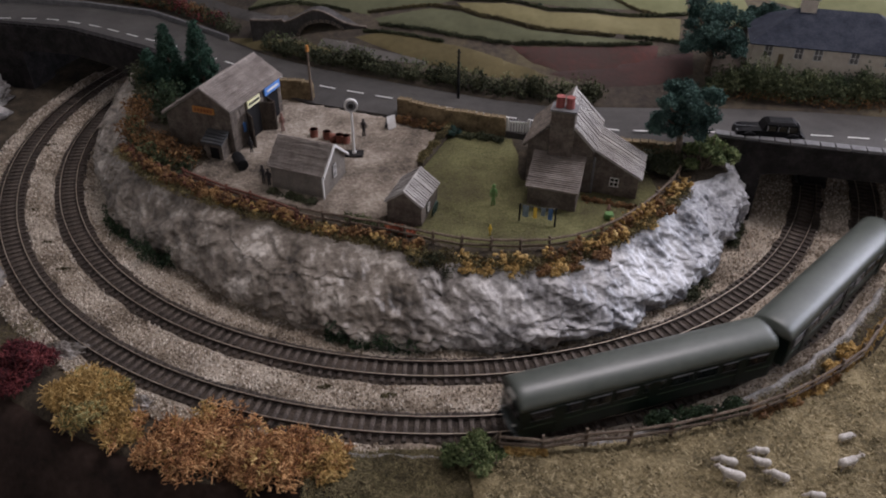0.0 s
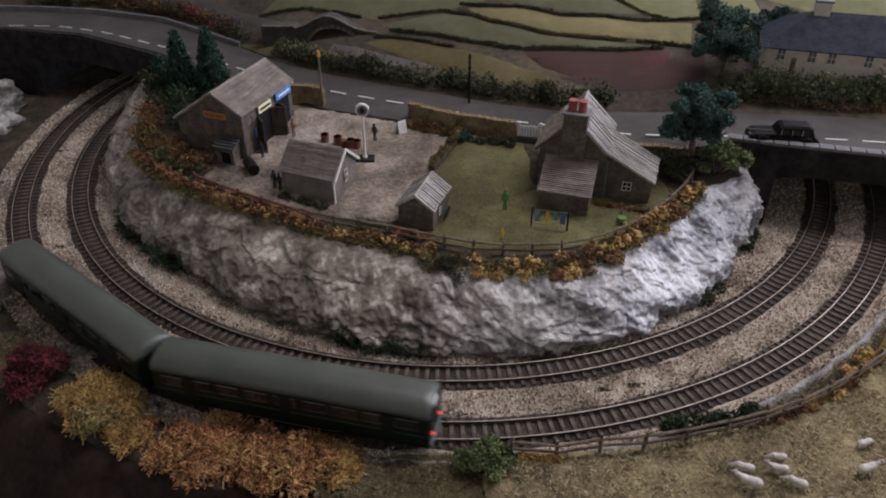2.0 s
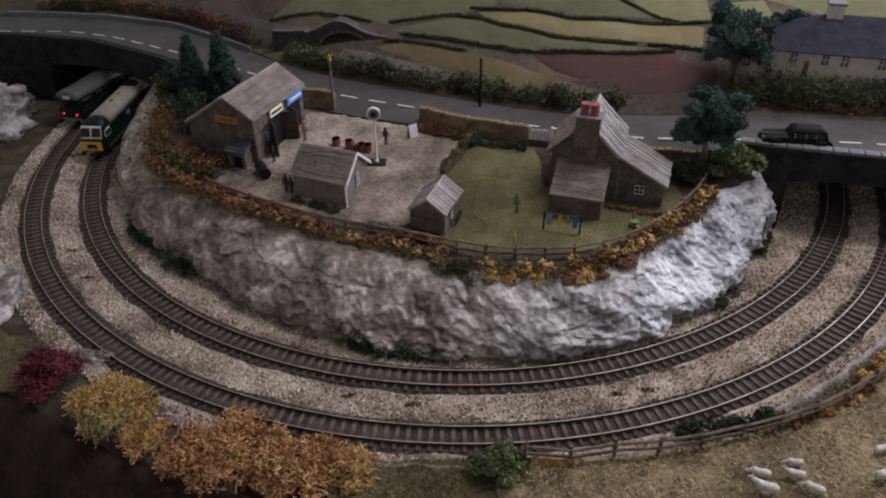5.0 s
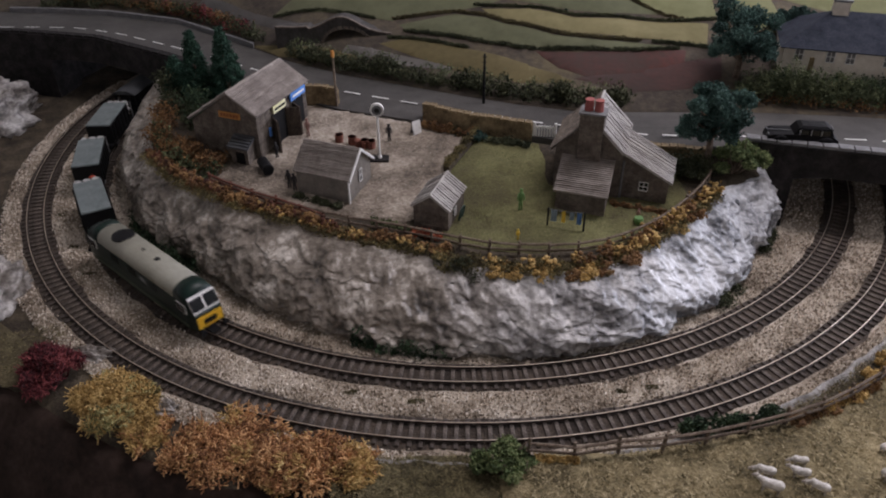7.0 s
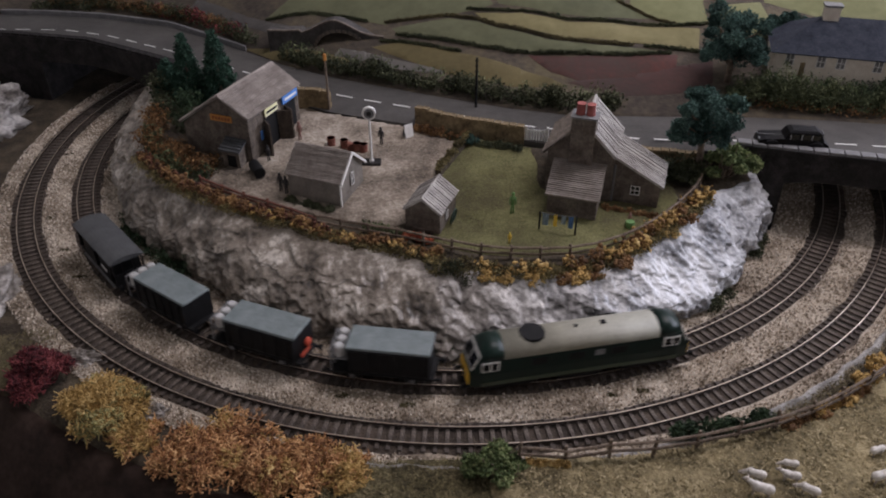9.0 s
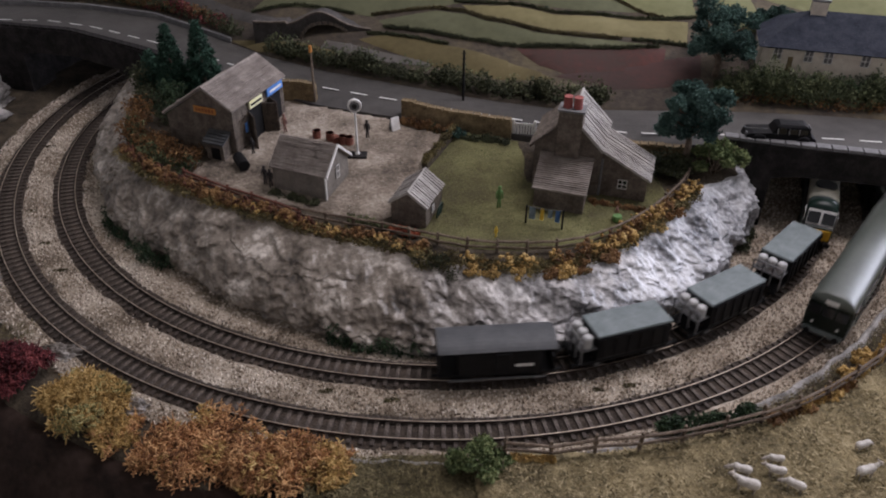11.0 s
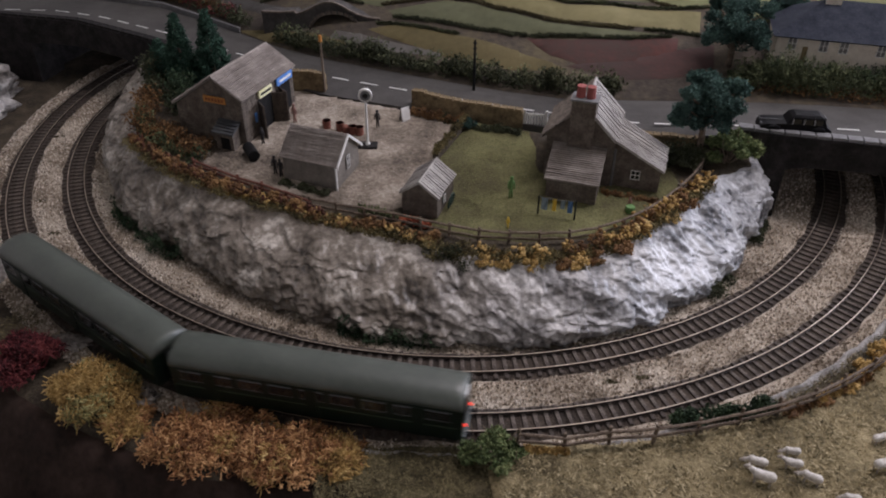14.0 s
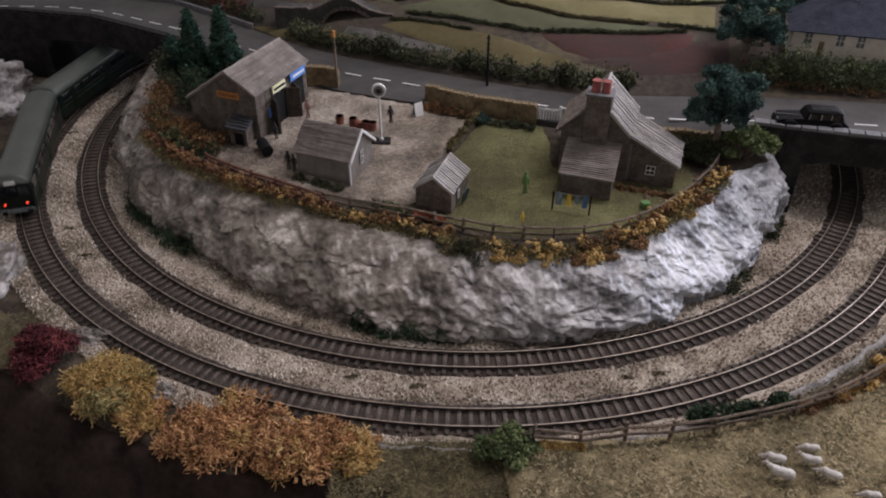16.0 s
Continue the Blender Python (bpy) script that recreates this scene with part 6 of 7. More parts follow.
def build_car():
    root = thing("vintage_car", put(0.3472, 0.6828, ROAD_Z + 0.0012, 171), "black vintage saloon car with chrome window bars", "car")
    w = 0.0105
    body = Shape()
    prof = [(-0.032, 0.0045), (-0.032, 0.0095), (-0.026, 0.0135), (-0.006, 0.0145), (0.012, 0.0140), (0.028, 0.0130), (0.0335, 0.0115), (0.0345, 0.0045)]
    body.loft([[(x, y * k, z) for x, z in prof] for y, k in ((-w, 1),)] + [[(x, w, z) for x, z in prof]], caps=True)
    b = part("body", body, M_CARPAINT, root)
    cab = Shape()
    cab.loft([[(x, y, z) for x, y in ((x0, -q), (x1, -q), (x1, q), (x0, q))] for x0, x1, q, z in ((-0.027, 0.0105, 0.0098, 0.0135), (-0.0235, 0.0065, 0.0088, 0.0205), (-0.020, 0.003, 0.0068, 0.0225), (-0.014, -0.004, 0.003, 0.0230))], caps=True)
    c = part("cabin", cab, M_CARPAINT, root, smooth=False)
    for sy in (-1, 1):
        for x in (-0.019, -0.0095, 0.001):
            g = part("window", Shape().box(x - 0.0036, x + 0.0036, -0.0003, 0.0003, 0.0146, 0.0196), M_GLASS, c, at=put(0, sy * 0.0120, 0, 0, sy * 6))
            part("chrome_bar", Shape().box(x + 0.0039, x + 0.0044, -0.0003, 0.0003, 0.0142, 0.0196), M_VESSEL, g)
        part("running_board", Shape().box(-0.018, 0.016, -0.0018, 0.0018, 0.0038, 0.0050), M_CARPAINT, root, at=put(0, sy * (w + 0.0012), 0))
        for x in (-0.0205, 0.0215):
            wh = part("wheel", Shape().tube([(x, sy * 0.0085, 0.0046), (x, sy * 0.0115, 0.0046)], [0.0046, 0.0046], 18), M_BLACK, root, "black tyre")
            part("hub_cap", Shape().tube([(x, sy * 0.0115, 0.0046), (x, sy * 0.0119, 0.0046)], [0.0018, 0.0018], 12), M_COPING, wh)
            part("wing", Shape().tube([(x - 0.0075, sy * 0.0105, 0.006), (x - 0.004, sy * 0.0105, 0.0098), (x, sy * 0.0105, 0.0108), (x + 0.004, sy * 0.0105, 0.0098), (x + 0.0085, sy * 0.0105, 0.006)], [0.0012, 0.0022, 0.0026, 0.0022, 0.0012], 8), M_CARPAINT, root)
        part("headlamp", Shape().ball(0.0335, sy * 0.0062, 0.0118, 0.0013, 0.0014, 0.0014), M_COPING, root)
    part("rear_window", Shape().box(-0.0004, 0.0004, -0.005, 0.005, 0.0155, 0.0195, m=Matrix.Translation((-0.0262, 0, 0))), M_COPING, c, "pale framed rear window")
    part("bonnet_trim", Shape().box(0.012, 0.033, -0.0004, 0.0004, 0.0136, 0.0142), M_COPING, root, "chrome bonnet strip")


build_car()


def build_sheep(x, y, turn, size=1.0, grazing=False):
    """A woolly sheep: lumpy fleece, neck and head, ears and four legs."""
    z = 0.004 + 0.003 * noise.noise(Vector((x * 12, y * 12, 5)))
    root = thing("sheep", put(x, y, z, turn), "cream woolly model sheep grazing in the dry pasture" if grazing else "cream woolly model sheep standing in the dry pasture", "sheep", "flock of sheep")
    rng = random.Random(int(abs(x) * 1e5))
    k = size * 0.72
    coat = Shape()
    rings = []
    for u, r, up in ((-0.0096, 0.2, 0.0), (-0.0090, 0.66, 0.0), (-0.0070, 0.95, 0.0), (-0.0042, 1.05, -0.0002), (-0.001, 0.98, -0.0005), (0.0022, 0.95, -0.0003), (0.0052, 0.98, 0.0002), (0.0074, 0.78, 0.0009), (0.0088, 0.45, 0.0016)):
        ring = []
        for j in range(14):
            a = 2 * math.pi * j / 14
            q = r * (1 + rng.uniform(-0.09, 0.09))
            c, d = math.cos(a), math.sin(a)
            ring.append((u * k, 0.0039 * k * q * math.copysign(abs(c) ** 0.85, c), (0.0098 + up) * k + 0.0040 * k * q * math.copysign(abs(d) ** 0.85, d)))
        rings.append(ring)
    part("fleece", coat.loft(rings, caps=True), M_FLEECE, root, smooth=True)
    hx, hz = (0.0128, 0.0065) if grazing else (0.0126, 0.0145)
    part("neck", Shape().tube([(0.0065 * k, 0, 0.0108 * k), ((0.0065 + hx) / 2 * k, 0, (0.0112 + hz) / 2 * k), (hx * k, 0, hz * k)], [0.0027 * k, 0.0022 * k, 0.0016 * k], 8), M_FLEECE, root, smooth=True)
    part("head", Shape().tube([((hx - 0.0016) * k, 0, (hz + 0.0008) * k), (hx * k, 0, (hz + 0.0006) * k), ((hx + 0.0022) * k, 0, (hz - 0.0006) * k), ((hx + 0.0034) * k, 0, (hz - 0.0014) * k)], [0.0012 * k, 0.0019 * k, 0.0015 * k, 0.0008 * k], 8), M_FACE, root, "buff grey face", smooth=True)
    for sy in (-1, 1):
        part("ear", Shape().ball((hx - 0.0004) * k, sy * 0.0025 * k, (hz + 0.0012) * k, 0.0006 * k, 0.0013 * k, 0.0005 * k, 6), M_FACE, root)
        for lx in (-0.0062, 0.0054):
            part("leg", Shape().tube([((lx + 0.0003) * k, sy * 0.0021 * k, -0.0008), (lx * k, sy * 0.0022 * k, 0.004 * k), (lx * k, sy * 0.0022 * k, 0.0075 * k)], [0.0007 * k, 0.0008 * k, 0.0013 * k], 6), M_FACE, root)


for x, y, turn, size, grazing in ((0.2100, 0.3245, 157, 1.15, False), (0.2111, 0.3375, 160, 0.95, True), (0.2346, 0.3365, 165, 0.92, False), (0.2382, 0.347, 172, 0.8, True), (0.2425, 0.3245, 148, 0.95, True), (0.3030, 0.3575, 18, 0.85, True), (0.2940, 0.3345, 14, 1.05, False), (0.262, 0.309, 170, 0.8, True)):
    build_sheep(x, y, turn, size, grazing)


# ---- hillside: fields, hedgerows, stream and old bridge ----
LZ = lambda x, y: land_z(x, y)
M_FG = material("field_green", [(0.08, 0.085, 0.045), (0.12, 0.125, 0.068)], 14, 0.95, 0.3, 90)
M_FY = material("field_straw", [(0.14, 0.125, 0.055), (0.21, 0.185, 0.088)], 14, 0.95, 0.3, 90)
M_FB = material("field_bright", [(0.13, 0.135, 0.062), (0.19, 0.195, 0.095)], 14, 0.95, 0.3, 90)
M_FRED = material("ploughed_red_earth", [(0.05, 0.037, 0.03), (0.062, 0.032, 0.027), (0.095, 0.034, 0.028)], 10, 0.95, 0.4, 150)
M_FDARK = material("dark_red_earth", [(0.04, 0.03, 0.025), (0.052, 0.03, 0.026), (0.07, 0.032, 0.028)], 10, 0.95, 0.4, 150)
M_FOLIVE = material("olive_pasture", [(0.08, 0.065, 0.025), (0.13, 0.105, 0.045)], 16, 0.95, 0.4, 120)
M_WATER = material("stream_water", [(0.07, 0.064, 0.058), (0.14, 0.13, 0.12)], 30, 0.4, 0.1)


def field(outline, mat, label, lift=0.0015):
    patch("field", outline, lambda x, y: land_z(x, y) + lift, mat, label, "field", 0.0012, 0.012, 0.0006)


field([(-0.066, 0.955), (0.006, 0.959), (0.042, 0.945), (0.069, 0.923), (0.122, 0.897), (0.181, 0.88), (0.224, 0.874), (0.266, 0.864), (0.179, 0.864), (0.08, 0.882), (0.013, 0.914), (-0.058, 0.942)], M_FG, "dull green far pasture")
field([(0.039, 0.963), (0.152, 0.924), (0.288, 0.911), (0.312, 0.909), (0.302, 0.87), (0.229, 0.882), (0.149, 0.897), (0.083, 0.922), (0.052, 0.945)], M_FY, "straw yellow far field")
field([(0.04, 1.06), (0.071, 0.971), (0.126, 0.942), (0.187, 0.929), (0.257, 0.929), (0.219, 0.957), (0.25, 1.06)], M_FG, "green hill field")
field([(0.234, 0.956), (0.26, 1.06), (0.36, 1.06), (0.325, 0.954), (0.325, 0.922), (0.286, 0.916), (0.257, 0.929)], M_FB, "light green hill field")
field([(-0.24, 1.03), (-0.17, 1.10), (0.03, 1.06), (0.064, 0.972), (0.042, 0.967), (0.013, 0.966), (-0.068, 0.972), (-0.074, 0.964), (-0.167, 1.005)], M_FG, "dull green upland field")
field([(0.10, 0.872), (0.151, 0.860), (0.275, 0.860), (0.268, 0.836), (0.225, 0.824), (0.154, 0.820), (0.125, 0.838)], M_FRED, "bare red ploughed earth")
field([(0.14, 0.818), (0.2, 0.828), (0.262, 0.838), (0.314, 0.85), (0.305, 0.812), (0.265, 0.798), (0.205, 0.795)], M_FDARK, "dark reddish brown bare earth")
field([(-0.09, 0.923), (-0.058, 0.925), (0.033, 0.882), (0.116, 0.834), (0.14, 0.813), (0.077, 0.821), (0.005, 0.854)], M_FOLIVE, "olive brown rough pasture")
field([(-0.264, 0.977), (-0.159, 0.935), (-0.114, 0.905), (-0.127, 0.893), (-0.219, 0.937)], M_FOLIVE, "olive green roadside pasture")
field([(0.40, 0.95), (0.46, 0.92), (0.6, 0.86), (0.62, 1.0), (0.42, 1.05)], M_FB, "pale green field behind the bungalow")
field([(0.34, 0.95), (0.345, 0.89), (0.40, 0.885), (0.395, 0.95)], M_FB, "pale green paddock")
patch("stream", [(-0.13, 0.93), (-0.093, 0.913), (-0.043, 0.886), (-0.001, 0.863), (0.002, 0.855), (-0.049, 0.873), (-0.099, 0.9), (-0.138, 0.918)], lambda x, y: land_z(x, y) + 0.0026, M_WATER, "shallow pale grey stream", "water", 0.002, 0.02, 0)
patch("lane", [(-0.36, 1.12), (-0.296, 1.069), (-0.228, 1.014), (-0.205, 0.998), (-0.228, 0.992), (-0.303, 1.055), (-0.37, 1.10)], lambda x, y: land_z(x, y) + 0.002, M_ROAD, "narrow dark country lane", "lane", 0.002, 0.02, 0)


M_OLDBRIDGE = material("old_bridge_stone", [(0.03, 0.027, 0.026), (0.06, 0.055, 0.053), (0.1, 0.093, 0.09)], 50, 0.95, 0.6, 300)


def build_hump_bridge():
    root = thing("hump_bridge", put(-0.15, 0.945, land_z(-0.15, 0.945) - 0.01, -6), "old dark stone hump-backed bridge over a stream", "bridge")
    s = Shape()
    n = 40
    rings = []
    for i in range(n + 1):
        x = -0.075 + 0.15 * i / n
        top = 0.020 + 0.019 * math.exp(-((x - 0.012) / 0.03) ** 2) + 0.004 * (x < -0.03)
        u = (x - 0.018) / 0.030
        low = -0.012 if abs(u) >= 1 else 0.004 + 0.021 * math.sqrt(1 - u * u)
        rings.append([(x, 0, low), (x, 0, top), (x, 0.022, top), (x, 0.022, low)])
    s.loft(rings, caps=True)
    part("bridge_wall", s, M_OLDBRIDGE, root)
    cp = Shape()
    cp.loft([[(r[1][0], -0.0012, r[1][2]), (r[1][0], -0.0012, r[1][2] + 0.002), (r[1][0], 0.003, r[1][2] + 0.002), (r[1][0], 0.003, r[1][2])] for r in rings], caps=True)
    part("coping", cp, M_STONE, root, "weathered parapet coping")
    for i in range(13):
        a = math.pi * (i + 0.5) / 13
        part("arch_stone", Shape().box(-0.0028, 0.0028, -0.001, 0.004, 0, 0.0035), M_STONE, root, at=pose(K * (0.018 + 0.0305 * math.cos(a)), -0.0006, K * (0.004 + 0.0215 * math.sin(a)), 0, 90 - math.degrees(a), 0))


build_hump_bridge()


# ---- plants ----
def hedge(name, pts, zf, w, h, mat, label, size=0.0016, density=26, seed=1, rough=0.5, foam=False):
    """A row of uneven leafy clumps, uncounted."""
    rng = random.Random(seed)
    s = Shape()
    total = sum((Vector(b) - Vector(a)).length for a, b in zip(pts, pts[1:]))
    n = max(3, int(total / (w * 0.36)))
    for i in range(n):
        p = line_at(pts, (i + rng.uniform(0.1, 0.9)) / n)
        k = 1 + rng.uniform(-rough, rough)
        z = zf(p.x, p.y)
        if foam:
            s.knobs(p.x + rng.uniform(-0.25, 0.25) * w, p.y + rng.uniform(-0.25, 0.25) * w, z + h * 0.35 * k, w * 0.5 * (0.6 + 0.4 * k), w * 0.5, h * 0.6 * k, int(density * k), size, rng)
            continue
        s.leaves(p.x + rng.uniform(-0.2, 0.2) * w, p.y + rng.uniform(-0.2, 0.2) * w, z + h * 0.35 * k, w * 0.62 * (0.7 + 0.3 * k), w * 0.62, h * 0.65 * k, int(density * k * 2.6), size, rng, 0.3, -0.6)
    single(name, s, mat, label, "hedge" if "hedge" in name else "scrub", kind="stuff")


hedge("roadside_hedge", [(x, y + 0.012) for x, y in ROAD_FAR if -0.27 < x < 0.2], LZ, 0.022, 0.024, LEAF["hedge"], "dark green unkempt hedge behind the road", 0.0019, 60, 3)
hedge("roadside_hedge", [(x, y + 0.02) for x, y in ROAD_FAR if -0.27 < x < 0.2], LZ, 0.016, 0.020, LEAF["shrub"], "pale grassy tufts in the roadside hedge", 0.0017, 10, 31)
hedge("garden_hedge", [(0.315, 0.783), (0.36, 0.78), (0.411, 0.772), (0.476, 0.76), (0.6, 0.735)], LZ, 0.026, 0.037, LEAF["shrub"], "tall leafy green garden hedge before the bungalow", 0.0014, 190, 4, 0.6)
hedge("garden_hedge", [(0.32, 0.795), (0.365, 0.792), (0.42, 0.783), (0.48, 0.772), (0.6, 0.745)], LZ, 0.020, 0.024, LEAF["fern"], "dark leafy shrubs at the bungalow wall", 0.0014, 120, 42)
hedge("garden_hedge", [(0.315, 0.777), (0.36, 0.772), (0.411, 0.764), (0.476, 0.752), (0.6, 0.725)], LZ, 0.016, 0.012, LEAF["rust"], "brown flowering verge under the garden hedge", 0.0014, 9, 41)
hedge("roadside_hedge", [(-0.6, 1.155), (-0.50, 1.14), (-0.40, 1.10), (-0.34, 1.065), (-0.285, 1.02)], LZ, 0.020, 0.018, LEAF["rust"], "rusty autumn hedge along the bend", 0.0014, 60, 5)
hedge("roadside_hedge", [(-0.42, 1.11), (-0.34, 1.06), (-0.27, 1.0)], LZ, 0.018, 0.020, LEAF["red"], "dark red shrubs along the bend", 0.0019, 16, 51)
hedge("roadside_hedge", [(-0.62, 1.145), (-0.50, 1.135), (-0.40, 1.10), (-0.30, 1.03), (-0.25, 0.975)], LZ, 0.024, 0.020, LEAF["hedge"], "dark green growth along the bend", 0.0019, 30, 52)
for i, (pts, w) in enumerate((
        ([(-0.074, 0.968), (0.006, 0.964), (0.042, 0.950), (0.069, 0.927), (0.122, 0.901), (0.181, 0.884), (0.224, 0.878)], 0.007),
        ([(0.238, 0.876), (0.302, 0.866)], 0.008),
        ([(0.03, 0.972), (0.152, 0.928), (0.288, 0.914), (0.325, 0.917)], 0.006),
        ([(0.215, 0.965), (0.257, 0.930), (0.286, 0.914)], 0.006),
        ([(-0.058, 0.938), (0.013, 0.909), (0.08, 0.878), (0.179, 0.861), (0.266, 0.861)], 0.009),
        ([(-0.08, 0.932), (-0.04, 0.918), (0.02, 0.89)], 0.007),
        ([(0.33, 0.89), (0.345, 0.95), (0.35, 1.03)], 0.010),
        ([(-0.24, 1.025), (-0.17, 1.01), (-0.10, 0.975)], 0.007))):
    hedge("field_hedge", pts, LZ, w * 0.75, w * 0.6, LEAF["hedge"] if i not in (0, 3) else LEAF["olive"], "thin dark hedgerow between far fields", 0.0010, 22, 60 + i, 0.35)

EDGE = [(-0.335, 0.76), (-0.315, 0.70), (-0.262, 0.652), (-0.2, 0.613), (-0.149, 0.592), (-0.093, 0.567), (-0.042, 0.553), (-0.002, 0.537), (0.032, 0.528), (0.065, 0.523), (0.104, 0.523), (0.134, 0.531), (0.167, 0.55), (0.199, 0.58), (0.23, 0.609), (0.255, 0.636)]
CZ = lambda x, y: plateau_z(y) - 0.004
hedge("cliff_top_scrub", EDGE[1:8], CZ, 0.013, 0.010, LEAF["rust"], "rusty autumn scrub along the cliff top", 0.0016, 35, 11, 0.7, foam=True)
hedge("cliff_top_scrub", EDGE[3:8], lambda x, y: plateau_z(y) - 0.006, 0.010, 0.008, LEAF["yellow"], "golden scrub along the cliff top", 0.0016, 25, 12, 0.8, foam=True)
hedge("cliff_top_scrub", EDGE[1:6], CZ, 0.010, 0.010, LEAF["brick"], "dark red scrub along the yard edge", 0.0016, 10, 121, 0.7, foam=True)
hedge("cliff_top_scrub", [(0.028, 0.524), (0.04, 0.521), (0.065, 0.519), (0.085, 0.519)], CZ, 0.014, 0.013, LEAF["yellow"], "yellow lichen clumps on the cliff edge", 0.0016, 12, 13, 0.7, foam=True)
hedge("cliff_top_scrub", EDGE[10:], CZ, 0.016, 0.014, LEAF["yellow"], "yellow autumn scrub below the fence", 0.0016, 11, 14, 0.8, foam=True)
hedge("cliff_top_scrub", EDGE[10:], CZ, 0.014, 0.013, LEAF["rust"], "rusty autumn scrub below the fence", 0.0016, 12, 15, 0.8, foam=True)
hedge("cliff_top_scrub", [(-0.012, 0.530), (0.012, 0.522), (0.022, 0.515)], lambda x, y: plateau_z(y) - 0.013, 0.016, 0.015, LEAF["hedge"], "dark green scrub in a rock cleft", 0.00105, 120, 16)
hedge("cliff_top_scrub", [(x, y - 0.003) for x, y in EDGE[1:]], lambda x, y: plateau_z(y) - 0.0035, 0.020, 0.007, LEAF["turf"], "olive turf hanging over the cliff edge", 0.0011, 90, 161)
hedge("cliff_top_scrub", [(x + 0.10 * (x - 0.06), y - 0.010) for x, y in EDGE[7:12]], lambda x, y: plateau_z(y) - 0.0095, 0.013, 0.007, LEAF["turf"], "dry olive turf creeping down the rock", 0.0011, 60, 162)
hedge("garden_scrub", [(-0.32, 0.78), (-0.305, 0.72), (-0.27, 0.69), (-0.235, 0.675)], CZ, 0.028, 0.022, LEAF["rust"], "rusty bushes beside the garage", 0.0016, 60, 17)
hedge("garden_scrub", [(-0.315, 0.74), (-0.28, 0.685), (-0.235, 0.66)], CZ, 0.020, 0.018, LEAF["shrub"], "green bushes beside the garage", 0.0016, 40, 18)
hedge("garden_scrub", [(-0.34, 0.86), (-0.32, 0.80), (-0.285, 0.76)], CZ, 0.03, 0.026, LEAF["hedge"], "dark undergrowth under the fir trees", 0.0018, 70, 19)
hedge("garden_scrub", [(-0.30, 0.80), (-0.275, 0.765), (-0.262, 0.735)], CZ, 0.034, 0.030, LEAF["fern"], "dark green thicket behind the garage", 0.0016, 90, 191)
hedge("garden_scrub", [(-0.29, 0.72), (-0.255, 0.69), (-0.235, 0.68)], CZ, 0.022, 0.014, LEAF["rust"], "brown weeds against the garage gable", 0.0013, 50, 192)
hedge("garden_scrub", [(-0.28, 0.83), (-0.24, 0.815), (-0.21, 0.815)], CZ, 0.024, 0.022, LEAF["fern"], "dark green shrubs behind the garage", 0.0016, 60, 193)
hedge("garden_scrub", [(-0.075, 0.578), (-0.05, 0.573), (-0.035, 0.568)], PZ, 0.010, 0.009, LEAF["shrub"], "green weeds by the hut", 0.0013, 40, 20)
hedge("flower_bed", [(-0.035, 0.566), (-0.012, 0.557)], PZ, 0.007, 0.007, LEAF["flower"], "orange-red flower bed in front of the hut", 0.0012, 60, 21)
hedge("garden_scrub", [(0.0, 0.738), (0.03, 0.722), (0.08, 0.708)], PZ, 0.010, 0.008, LEAF["hedge"], "dark weeds at the foot of the road wall", 0.0013, 40, 22)
hedge("garden_scrub", [(0.027, 0.734), (0.012, 0.70), (-0.006, 0.662)], lambda x, y: plateau_z(y) + 0.006, 0.008, 0.006, LEAF["turf"], "dull brown turf on the bank between yard and lawn", 0.0011, 60, 221)
hedge("garden_scrub", [(0.205, 0.66), (0.235, 0.668), (0.262, 0.66)], PZ, 0.026, 0.020, LEAF["hedge"], "dark shrubs behind the farmhouse", 0.0017, 60, 23)
hedge("garden_scrub", [(0.15, 0.605), (0.17, 0.600), (0.196, 0.592)], PZ, 0.007, 0.006, LEAF["rust"], "brown plants along the farmhouse wall", 0.0012, 30, 24)
hedge("garden_scrub", [(-0.15, 0.622), (-0.125, 0.612), (-0.105, 0.602)], PZ, 0.009, 0.006, LEAF["hedge"], "dark weeds before the shed", 0.0012, 40, 25)
hedge("garden_scrub", [(-0.036, 0.752), (0.0, 0.735), (0.022, 0.727)], PZ, 0.010, 0.012, LEAF["rust"], "rusty creepers on the road wall", 0.0013, 40, 26)
hedge("verge_scrub", [(0.165, 0.38), (0.19, 0.383), (0.215, 0.387), (0.245, 0.395)], lambda x, y: 0.0, 0.012, 0.012, LEAF["fern"], "dark green brambles along the field fence", 0.0015, 50, 27)
hedge("verge_scrub", [(0.055, 0.352), (0.085, 0.350)], lambda x, y: 0.002, 0.006, 0.008, LEAF["yellow"], "yellow plants behind the fence", 0.0014, 60, 28)
hedge("verge_scrub", [(0.27, 0.393), (0.32, 0.42), (0.36, 0.45), (0.40, 0.49)], lambda x, y: 0.002, 0.009, 0.008, LEAF["yellow"], "yellow dry weeds along the fence", 0.0014, 14, 29, 0.8)
hedge("verge_scrub", [(0.25, 0.385), (0.275, 0.395), (0.33, 0.425)], lambda x, y: 0.002, 0.008, 0.007, LEAF["rust"], "rusty weeds along the fence", 0.0014, 16, 30, 0.8)
hedge("rock_foot_scrub", [(0.236, 0.531), (0.262, 0.549)], lambda x, y: -0.004, 0.018, 0.013, LEAF["hedge"], "dark bush at the rock foot", 0.0015, 70, 33)
hedge("rock_foot_scrub", [(0.305, 0.61), (0.325, 0.645)], lambda x, y: -0.004, 0.016, 0.011, LEAF["hedge"], "dark bush at the rock foot", 0.0015, 70, 34)
hedge("rock_foot_scrub", [(-0.335, 0.675), (-0.31, 0.645), (-0.27, 0.605), (-0.245, 0.585)], lambda x, y: -0.004, 0.022, 0.020, LEAF["fern"], "dark growth at the rock foot", 0.0014, 90, 35)
